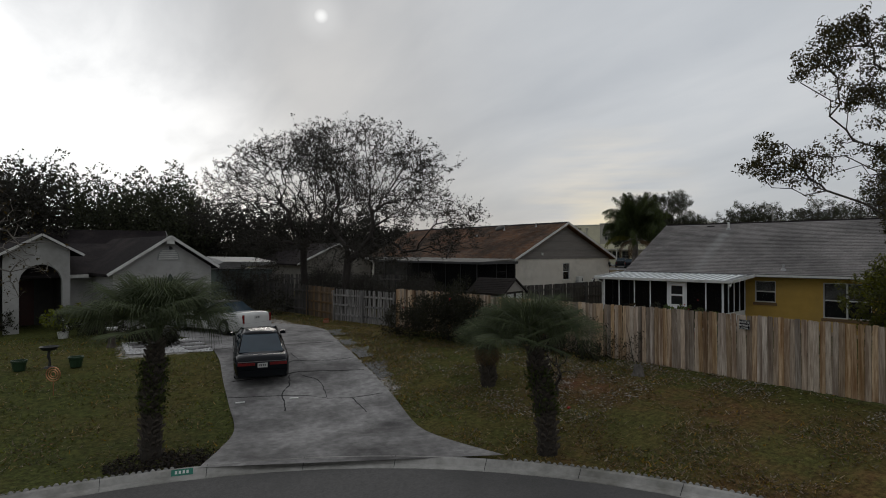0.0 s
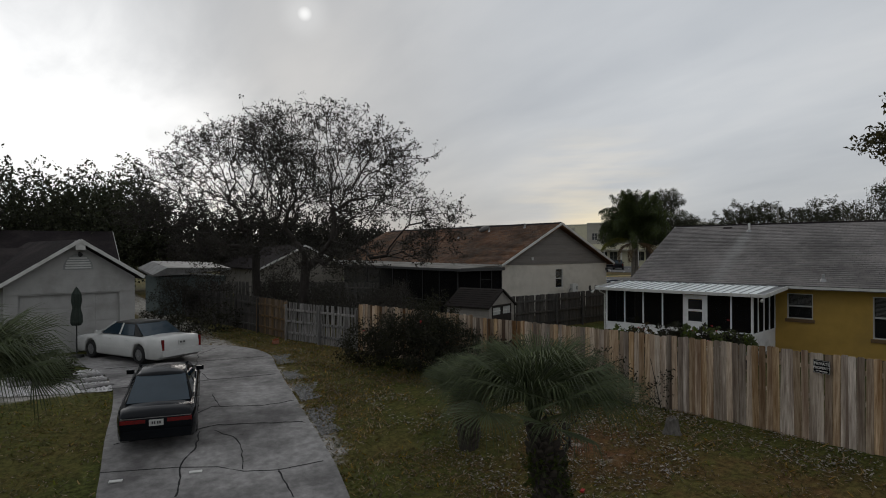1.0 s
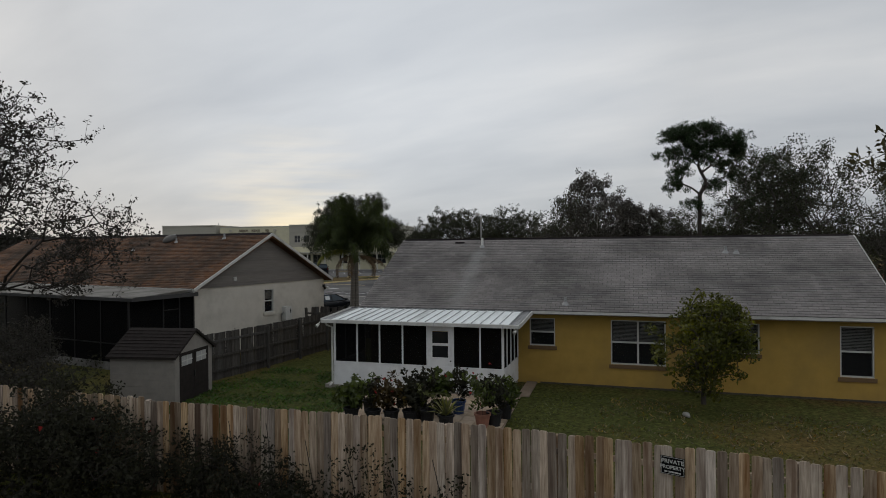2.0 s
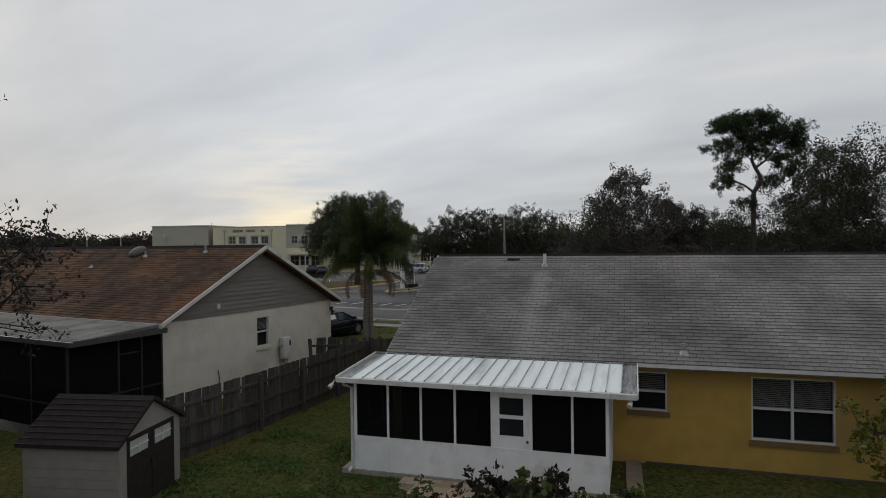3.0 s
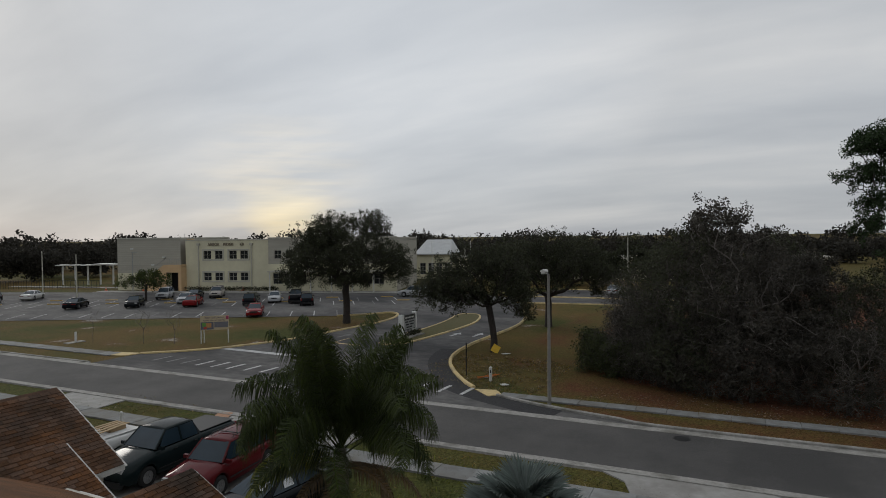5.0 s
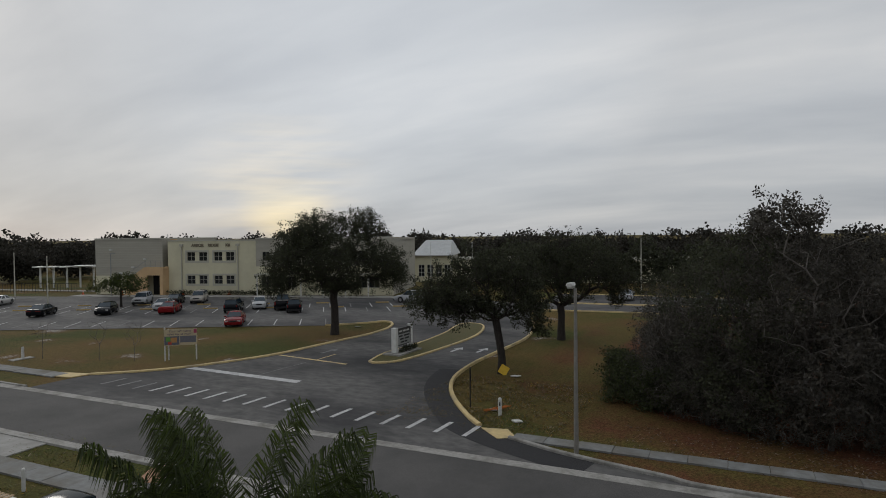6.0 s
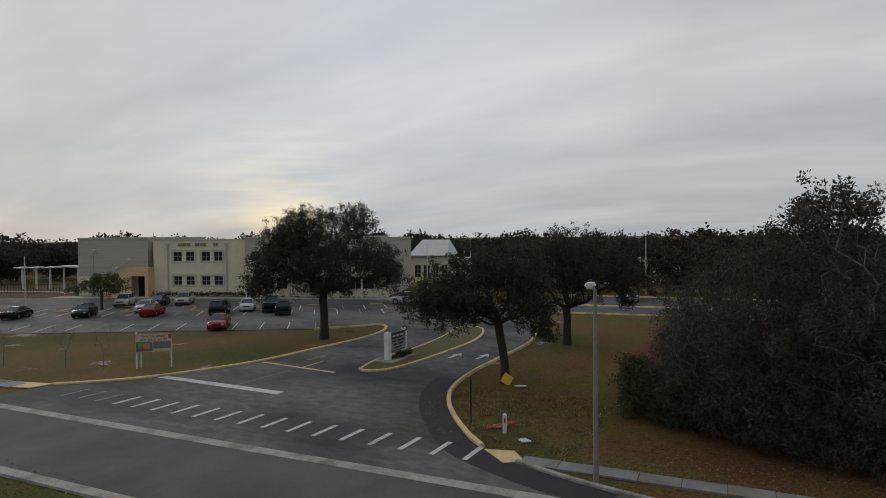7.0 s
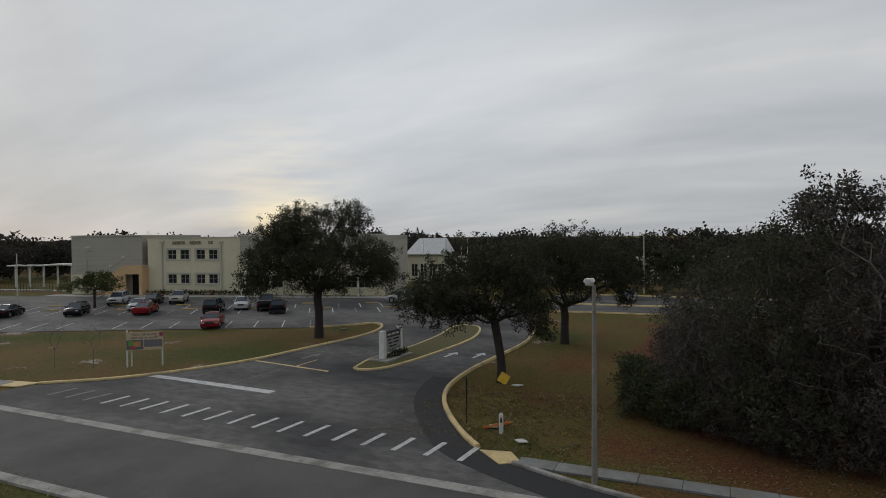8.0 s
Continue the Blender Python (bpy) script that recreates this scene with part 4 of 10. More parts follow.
def yellow_house():
    m0 = pose(29.0, 16.0, 0, 0, 0, 12.5)
    h = thing("yellow_house", "single-storey yellow stucco house with grey shingle roof", "house", m0)
    y0, y1, top, deep = -10.55, 6.2, 2.32, 8.3
    base = -0.32
    wins = [(0.16, -0.72, 1.06, 2.02), (-2.58, -4.32, 0.53, 2.02), (-6.38, -7.1, 1.06, 2.02), (-9.3, -10.2, 0.47, 2.02)]
    # the garden wall lies in local y; its own x runs towards -y
    turn = pose(0, 0, 0, 0, 0, -90)
    holes = [(-a, -b, c, d) for a, b, c, d in wins] + [(-4.1, -3.2, base, 1.9)]
    part("wall", wall_with_holes(-y1, -y0, base, top, holes, 0.2), STUCCO_YELLOW, h, "ochre yellow stucco", m=turn)
    g = Geo().box(deep - 0.2, deep, y0, y1, base, top)
    part("wall", g, STUCCO_YELLOW, h)
    ridge_x, ridge_z, ex = 4.16, 4.86, -0.52
    slope = (ridge_z - 2.36) / (ridge_x - ex)
    for y, s in ((y0, 1), (y1, -1)):
        g = Geo()
        for yy in (y, y + s * 0.2):
            g.v += [(0.2, yy, base), (deep - 0.2, yy, base), (deep - 0.2, yy, top), (ridge_x, yy, ridge_z - 0.25), (0.2, yy, top)]
        g.f = [(0, 1, 2, 3, 4), (9, 8, 7, 6, 5)] + [(i, (i + 1) % 5, 5 + (i + 1) % 5, 5 + i) for i in range(5)]
        part("gable_wall", g, STUCCO_YELLOW, h, fix=True)
    part("plinth", Geo().box(-0.025, 0.0, y0, -0.2, base - 0.1, -0.19), mat("dirty_plinth", (0.085, 0.075, 0.06), (0.05, 0.045, 0.038), scale=4, rough=0.95, bump=0.3), h)
    for a, b, c, d in wins:
        wide = abs(a - b) > 1.2
        window(h, turn @ pose(-(a + b) / 2, 0.03, c), abs(a - b), d - c, 0.5, mat("brown_sill", (0.16, 0.1, 0.05), scale=5), bars=(2 if wide else 1, 2))
    # roof: a deck with shingles on the garden slope
    roof = part("roof", Geo().loft([[(ex, y, 2.32), (ridge_x, y, ridge_z - 0.04), (2 * ridge_x - ex, y, 2.32), (2 * ridge_x - ex, y, 2.2), (ridge_x, y, ridge_z - 0.2), (ex, y, 2.2)] for y in (-10.85, 6.42)], closed=True, caps=True), SHINGLE_GREY, h, "grey asphalt shingle roof with pale streaks", fix=True)
    up = Vector((ridge_x - ex, 0, ridge_z - 0.04 - 2.32))
    shingle_field(roof, (ex - 0.03, 6.42, 2.325), (0, -1, 0), up, 17.27, up.length, SHINGLE_GREY, lambda s, t: 3.0 < s < 8.5 and t > 2.9, seed=3)
    for k in range(55):
        y = 6.38 - k * 0.31
        g = Geo().loft([[(ridge_x - 0.09, y, ridge_z - 0.055), (ridge_x, y, ridge_z + 0.004), (ridge_x + 0.09, y, ridge_z - 0.055)], [(ridge_x - 0.09, y - 0.33, ridge_z - 0.062), (ridge_x, y - 0.33, ridge_z - 0.003), (ridge_x + 0.09, y - 0.33, ridge_z - 0.062)]])
        part("ridge_cap", g, SHINGLE_DARK, roof)
    part("fascia", Geo().box(ex - 0.03, ex + 0.02, -10.85, 6.42, 2.23, 2.32), WHITE_TRIM, h)
    for y in (-10.87, 6.42):
        g = Geo()
        g.beam((ex, y, 2.25), (ridge_x, y, ridge_z - 0.11), 0.03, 0.16).beam((2 * ridge_x - ex, y, 2.25), (ridge_x, y, ridge_z - 0.11), 0.03, 0.16)
        part("rake_board", g, WHITE_TRIM, h)

    def on_roof(x):
        return ridge_z - (ridge_x - x) * slope
    # pipes and vents through the slope
    for y, x, hgt in ((2.7, 3.5, 0.36), (-1.1, -0.17, 0.22), (-6.5, 3.0, 0.22), (-6.85, 2.95, 0.12), (3.75, 3.75, 0.0)):
        z = on_roof(x)
        if hgt:
            v = part("vent_pipe", Geo().tube([(x, y, z - 0.1), (x, y, z + hgt)], 0.05, 10), WHITE_TRIM if hgt > 0.3 else GREY_METAL, h)
            part("flashing", Geo().tube([(x, y, z - 0.05), (x, y, z + 0.06)], [0.13, 0.07], 12), GREY_METAL, v)
        else:
            part("roof_patch", Geo().box(0, 0.12, -0.2, 0.2, 0.018, 0.03, pose(x, y, z) @ pose(0, 0, 0, 0, -math.degrees(math.atan(slope)))), SHINGLE_DARK, h)
    # street-side wing with a hipped end
    hx0, hx1, hy, hw, hz = 5.2, 9.3, 3.1, 2.35, 4.06
    g = Geo()
    g.v = [(hx0, hy - hw, 2.4), (hx1 + 1.9, hy - hw, 2.4), (hx1 + 1.9, hy + hw, 2.4), (hx0, hy + hw, 2.4), (hx0, hy, hz), (hx1, hy, hz)]
    g.f = [(0, 1, 5, 4), (1, 2, 5), (2, 3, 4, 5), (3, 0, 4), (3, 2, 1, 0)]
    part("wing_roof", g, SHINGLE_PALE, h, "pale grey hipped roof of the front wing", fix=True)
    part("wing_wall", Geo().box(deep, hx1 + 1.55, hy - hw + 0.3, hy + hw - 0.3, base, 2.39), STUCCO_YELLOW, h)
    return h


def screened_porch():
    p = thing("screened_porch", "white screened porch with a ribbed metal roof against the yellow house", "porch", pose(29.0, 16.0, 0, 0, 0, 12.5))
    x0, x1, ya, yb = -2.5, -0.03, 0.59, 6.43
    white = mat("porch_white", (0.72, 0.73, 0.74), (0.63, 0.64, 0.65), scale=2.5, rough=0.6, bump=0.08, c3=(0.42, 0.42, 0.41), scale3=0.9, amount3=0.3)
    part("floor_slab", Geo().box(x0 - 0.05, x1, ya, yb + 0.35, -0.35, -0.13), mat("patio_concrete", (0.3, 0.28, 0.25), (0.22, 0.2, 0.18), scale=4, rough=0.9), p)
    bays = [6.43, 5.59, 4.77, 3.95, 3.09, 2.21, 1.32, 0.59]
    for a, b in zip(bays, bays[1:]):
        if a == 3.09:
            continue
        part("knee_wall", Geo().box(x0, x0 + 0.05, b, a, -0.13, 0.65), white, p)
        part("screen", Geo().box(x0 + 0.02, x0 + 0.024, b, a, 0.65, 1.97), SCREEN, p, "dark insect screen")
    for k, y in enumerate(bays):
        wd = 0.05 if k not in (0, 7) else 0.07
        part("post", Geo().box(x0 - 0.012, x0 + 0.06, y - wd / 2, y + wd / 2, -0.13, 1.97), white, p)
    part("rail", Geo().box(x0 - 0.01, x0 + 0.058, 0.6, 6.42, 0.63, 0.67), white, p)
    # returns at both ends
    for y, n in ((ya, 4), (yb, 3)):
        part("knee_wall", Geo().box(x0 + 0.06, x1, y - 0.025, y + 0.025, -0.13, 0.65), white, p)
        part("screen", Geo().box(x0 + 0.06, x1, y - 0.002, y + 0.002, 0.65, 2.1), SCREEN, p)
        for k in range(1, n + 1):
            x = lerp(x0, x1, k / n) - 0.03
            part("post", Geo().box(x - 0.025, x + 0.025, y - 0.035, y + 0.035, 0.66, 2.1), white, p)
    door = part("door", wall_with_holes(-0.43, 0.43, -0.12, 1.95, [(-0.27, 0.27, 0.95, 1.33), (-0.27, 0.27, 1.41, 1.8)], 0.05), white, p, "white panel door with two panes", m=pose(x0, 2.65, 0, 0, 0, -90))
    for z in (0.95, 1.41):
        part("pane", Geo().box(-0.27, 0.27, 0.02, 0.028, z, z + 0.37), PANE, door)
    part("door_handle", Geo().tube([(0.36, -0.05, 0.85), (0.36, 0.0, 0.85)], 0.025, 8), BLACK_METAL, door)
    # the roof: pans between standing ribs, gutter and side flashing
    r0, r1, z0, z1 = -2.8, -0.56, 2.12, 2.29
    dy = 0.305
    for k in range(20):
        y = 0.3 + dy * k
        g = Geo().loft([[(x, y + 0.004, z), (x, y + dy - 0.004, z), (x, y + dy - 0.004, z - 0.03), (x, y + 0.004, z - 0.03)] for x, z in ((r0, z0), (r1, z1))], closed=True, caps=True)
        part("roof_pan", g, METAL_WHITE, p, fix=True)
    for k in range(21):
        y = 0.3 + dy * k
        part("rib", Geo().beam((r0 + 0.02, y, z0 + 0.012), (r1, y, z1 + 0.012), 0.016, 0.04), RIB_METAL, p)
        part("rib_end", Geo().box(r0 + 0.0, r0 + 0.035, y - 0.016, y + 0.016, z0 - 0.004, z0 + 0.03), RIB_METAL, p)
    part("gutter", Geo().box(r0 - 0.11, r0 - 0.005, -0.02, 6.72, z0 - 0.11, z0 - 0.005), WHITE_TRIM, p)
    part("fascia", Geo().box(x0 - 0.06, x0 + 0.06, 0.3, 6.6, 1.975, 2.1), white, p)
    stained = mat("stained_gutter", (0.3, 0.31, 0.32), (0.13, 0.13, 0.13), scale=5, rough=0.6, bump=0.05, c3=(0.06, 0.06, 0.06), scale3=1.6, amount3=0.6, stretch=(0.5, 3, 1))
    for y, edge in ((0.14, -0.03), (6.55, 6.73)):
        part("side_gutter", Geo().beam((r0 - 0.08, y, z0 - 0.035), (r1, y, z1 - 0.035), 0.3, 0.05), stained, p, "wide stained side gutter")
        part("side_trim", Geo().beam((r0 - 0.1, edge, z0 - 0.03), (r1, edge, z1 - 0.03), 0.03, 0.13), WHITE_TRIM, p)
    part("roof_flashing", Geo().beam((r1 + 0.01, -0.03, z1 + 0.012), (r1 + 0.01, 6.73, z1 + 0.012), 0.1, 0.03), stained, p)
    for k in range(6):
        y = 0.5 + k * 1.12
        part("gutter_strap", Geo().box(r0 - 0.116, r0 - 0.0, y - 0.012, y + 0.012, z0 - 0.113, z0 + 0.0), RIB_METAL, p)
    part("downspout", Geo().tube([(r0, 6.62, z0 - 0.1), (r0 + 0.05, 6.6, z0 - 0.2), (x0 - 0.04, 6.5, z0 - 0.3), (x0 - 0.04, 6.5, -0.05), (x0 - 0.25, 6.5, -0.12)], 0.035, 8), WHITE_TRIM, p)
    for y in (0.1, 6.85):
        lamp = part("flood_lamp", Geo().tube([(r0 - 0.02, y, z0 - 0.16), (r0 - 0.12, y + 0.04, z0 - 0.24)], [0.035, 0.06], 10), WHITE_TRIM, p)
        part("lamp_arm", Geo().tube([(r0 + 0.05, y, z0 - 0.1), (r0 - 0.02, y, z0 - 0.16)], 0.015, 6), WHITE_TRIM, lamp)


def brown_house():
    m0 = pose(25.7, 29.62, 0, 0, 0, 2.6)
    h = thing("brown_house", "cream stucco house with a brown shingle gable roof", "house", m0)
    w, top, rz, ey, ln = 8.45, 2.86, 5.25, -0.42, 19.0
    rx = 4.14
    eave, slope = 2.93, (5.25 - 2.93) / (4.14 + 0.33)
    part("wall", wall_with_holes(0, w, -0.1, top, [(4.03, 4.66, 1.48, 2.58)], 0.2), STUCCO_CREAM, h, "cream stucco with stains")
    part("wall", Geo().box(0, 0.2, 0.2, ln, -0.1, top + 0.15), STUCCO_CREAM, h)
    part("wall", Geo().box(w - 0.2, w, 0.2, ln, -0.1, top + 0.15), STUCCO_CREAM, h)
    part("wall", Geo().box(0, w, ln, ln + 0.2, -0.1, top), STUCCO_CREAM, h)
    # clapboards in the gable, each a board
    z, k = top, 0
    while z < rz - 0.2:
        z2 = min(z + 0.17, rz - 0.16)
        half0, half1 = [(rz - 0.13 - q) / slope for q in (z, z2)]
        half0, half1 = min(half0, w / 2 + 0.02), min(half1, w / 2 + 0.02)
        g = Geo()
        g.v = [(rx - half0, -0.045, z), (rx + half0, -0.045, z), (rx + half1, -0.012, z2), (rx - half1, -0.012, z2), (rx - half0, 0.1, z), (rx + half0, 0.1, z), (rx + half1, 0.1, z2), (rx - half1, 0.1, z2)]
        g.f = [(0, 1, 2, 3), (1, 0, 4, 5), (7, 6, 5, 4), (2, 6, 7, 3), (0, 3, 7, 4), (1, 5, 6, 2)]
        part("clapboard", g, SIDING_GREY, h)
        z += 0.155
    part("gable_vent", Geo().box(2.1, 2.24, -0.09, 0.0, 3.1, 3.26), WHITE_TRIM, h)
    window(h, pose(4.345, 0.03, 1.48), 0.63, 1.1, 0.45, STUCCO_CREAM, bars=(1, 2))
    roof = part("roof", Geo().loft([[(-0.33, y, eave - 0.04), (rx, y, rz - 0.04), (2 * rx + 0.33, y, eave - 0.04), (2 * rx + 0.33, y, eave - 0.16), (rx, y, rz - 0.22), (-0.33, y, eave - 0.16)] for y in (ey, ln + 0.4)], closed=True, caps=True), SHINGLE_BROWN, h, "weathered red-brown asphalt shingle roof", fix=True)
    up = Vector((rx + 0.33, 0, rz - eave))
    shingle_field(roof, (-0.33, ln + 0.4, eave - 0.035), (0, -1, 0), up, ln + 0.8, up.length, SHINGLE_BROWN, lambda s, t: 12.0 < s < 17.5 and t > 3.0, seed=5)
    for k in range(62):
        y = ey + k * 0.31
        g = Geo().loft([[(rx - 0.17, y, rz - 0.11), (rx, y, rz + 0.005), (rx + 0.17, y, rz - 0.11)], [(rx - 0.17, y + 0.33, rz - 0.095), (rx, y + 0.33, rz + 0.02), (rx + 0.17, y + 0.33, rz - 0.095)]])
        part("ridge_cap", g, SHINGLE_DARK, roof)
    for sx in (-1, 1):
        g = Geo().beam((rx + sx * (rx + 0.38), ey - 0.02, eave - 0.09), (rx, ey - 0.02, rz - 0.07), 0.035, 0.12)
        part("rake_board", g, WHITE_TRIM, h, "white gable board")
    part("fascia", Geo().box(2 * rx + 0.33, 2 * rx + 0.37, ey, ln + 0.4, eave - 0.18, eave - 0.03), WHITE_TRIM, h)
    part("fascia", Geo().box(-0.37, -0.33, ey, ln + 0.4, eave - 0.18, eave - 0.03), WHITE_TRIM, h)

    def on_roof(x):
        return rz - abs(rx - x) * slope
    dome = [(0.30, 0.0), (0.33, 0.06), (0.29, 0.15), (0.16, 0.22), (0.0, 0.235)]
    ang = math.degrees(math.atan(slope))
    rows = [[(r * 1.15 * math.cos(a), r * math.sin(a), z) for a in np.linspace(0, 2 * math.pi, 17)[:-1]] for r, z in dome]
    part("turbine_vent", Geo().loft(rows, closed=True), mat("brown_vent", (0.09, 0.085, 0.08), scale=5, rough=0.7), h, "domed roof vent", smooth=True, m=pose(3.6, 5.9, on_roof(3.6), 0, -ang))
    for x, y, hg in ((3.4, 5.2, 0.2), (3.7, 2.2, 0.24), (2.6, 7.4, 0.1)):
        v = part("vent_pipe", Geo().tube([(x, y, on_roof(x) - 0.1), (x, y, on_roof(x) + hg)], 0.045, 10), GREY_METAL, h)
        part("flashing", Geo().tube([(x, y, on_roof(x) - 0.05), (x, y, on_roof(x) + 0.05)], [0.12, 0.06], 10), GREY_METAL, v)
    # street-side garage wing, its gable towards the street, and a lower step beside it
    for gy, half, x1, z1, ez in ((10.2, 3.1, 10.6, 4.65, 2.75), (7.6, 2.0, 9.2, 3.75, 2.6), (3.1, 1.9, 9.5, 3.65, 2.72)):
        g = Geo().loft([[(x, gy - half, ez), (x, gy, z1), (x, gy + half, ez), (x, gy + half, ez - 0.12), (x, gy, z1 - 0.16), (x, gy - half, ez - 0.12)] for x in (4.6, x1)], closed=True, caps=True)
        wr = part("wing_roof", g, SHINGLE_BROWN, h, fix=True)
        up = Vector((0, half, z1 - ez))
        shingle_field(wr, (5.2, gy - half - 0.02, ez + 0.004), (1, 0, 0), up, x1 - 5.2, up.length, SHINGLE_BROWN, lambda s, t: False, seed=9)
        part("wing_wall", Geo().box(w, x1 - 0.4, gy - half + 0.35, gy + half - 0.35, -0.1, ez - 0.13), STUCCO_CREAM, h)
        part("fascia", Geo().box(w - 1, x1, gy - half - 0.04, gy - half, ez - 0.15, ez + 0.0), WHITE_TRIM, h)
        g = Geo().beam((x1 + 0.02, gy - half, ez - 0.07), (x1 + 0.02, gy, z1 - 0.08), 0.03, 0.16, up=(1, 0, 0)).beam((x1 + 0.02, gy + half, ez - 0.07), (x1 + 0.02, gy, z1 - 0.08), 0.03, 0.16, up=(1, 0, 0))
        part("rake_board", g, WHITE_TRIM, h)
    # water heater box on the gable wall, with pipes
    wh = part("water_heater", Geo().box(5.2, 5.62, -0.27, -0.01, 0.85, 1.68), WHITE_TRIM, h, "white tankless water heater")
    bevel(wh, 0.03)
    part("heater_panel", Geo().box(5.48, 5.56, -0.278, -0.268, 1.35, 1.55), BLACK_METAL, wh)
    g = Geo().tube([(5.1, -0.06, 1.2), (5.1, -0.12, 1.35), (5.2, -0.12, 1.4)], 0.04, 8).tube([(5.12, -0.06, 1.22), (5.14, -0.06, 0.75), (5.3, -0.06, 0.5)], 0.02, 6).tube([(5.36, -0.12, 0.85), (5.36, -0.1, 0.3)], 0.018, 6).tube([(5.5, -0.12, 0.85), (5.52, -0.1, 0.3)], 0.018, 6)
    part("pipes", g, GREY_METAL, wh)
    part("conduit", Geo().tube([(3.6, -0.05, 0.35), (5.2, -0.05, 0.62)], 0.02, 6), WHITE_TRIM, h)
    part("cable", Geo().tube([(2.15, -0.04, 0.35), (2.2, -0.04, 0.75), (2.14, -0.04, 1.0)], 0.014, 6), BLACK_METAL, h)
    fl = part("flood_lamp", Geo().tube([(w + 0.02, -0.1, 2.45), (w + 0.1, -0.26, 2.36)], [0.04, 0.07], 10), WHITE_TRIM, h)
    part("lamp_base", Geo().box(w - 0.1, w + 0.04, -0.08, 0.0, 2.42, 2.56), BLACK_METAL, fl)
    part("flood_lamp", Geo().tube([(w - 0.1, -0.1, 2.44), (w - 0.2, -0.24, 2.36)], [0.04, 0.07], 10), BLACK_METAL, h)
    # lean-to screen room on the garden side
    lx, ly = -3.0, 13.0
    part("lanai_roof", Geo().loft([[(lx, y, 2.74), (-0.1, y, 2.9), (-0.1, y, 2.82), (lx, y, 2.62)] for y in (-0.3, ly)], closed=True, caps=True), mat("lanai_metal", (0.2, 0.195, 0.18), (0.12, 0.117, 0.11), scale=1.2, rough=0.95, bump=0.1, c3=(0.09, 0.083, 0.07), scale3=0.6, amount3=0.5, spec=0.03), h, "weathered flat metal roof of the screen room", fix=True)
    part("lanai_gutter", Geo().box(lx - 0.1, lx - 0.004, -0.35, ly, 2.6, 2.73), mat("dark_gutter", (0.05, 0.05, 0.05), scale=4, rough=0.6), h)
    part("lanai_gutter", Geo().box(lx, -0.1, -0.36, -0.302, 2.6, 2.76), MATS["dark_gutter"], h)
    part("lanai_slab", Geo().box(lx, 0, 0.0, ly, -0.1, 0.28), CONCRETE, h)
    for x, y in [(lx + 0.03, y) for y in np.arange(0.0, ly + 0.1, 1.62)] + [(-1.5, 0.0), (-0.75, 0.0), (-0.05, 0.0)]:
        part("lanai_post", Geo().box(x - 0.03, x + 0.03, y - 0.03, y + 0.03, 0.28, 2.64), BLACK_METAL, h)
    g = Geo().box(lx, lx + 0.05, 0.03, ly, 0.95, 1.0).box(lx + 0.06, -0.08, -0.02, 0.02, 1.0, 1.05).box(-1.45, -0.8, -0.02, 0.02, 2.1, 2.14)
    part("lanai_rail", g, BLACK_METAL, h)
    part("screen", Geo().box(lx + 0.01, lx + 0.014, 0.0, ly, 0.28, 2.62), SCREEN, h)
    part("screen", Geo().box(lx + 0.06, -0.03, -0.002, 0.002, 0.28, 2.62), SCREEN, h)


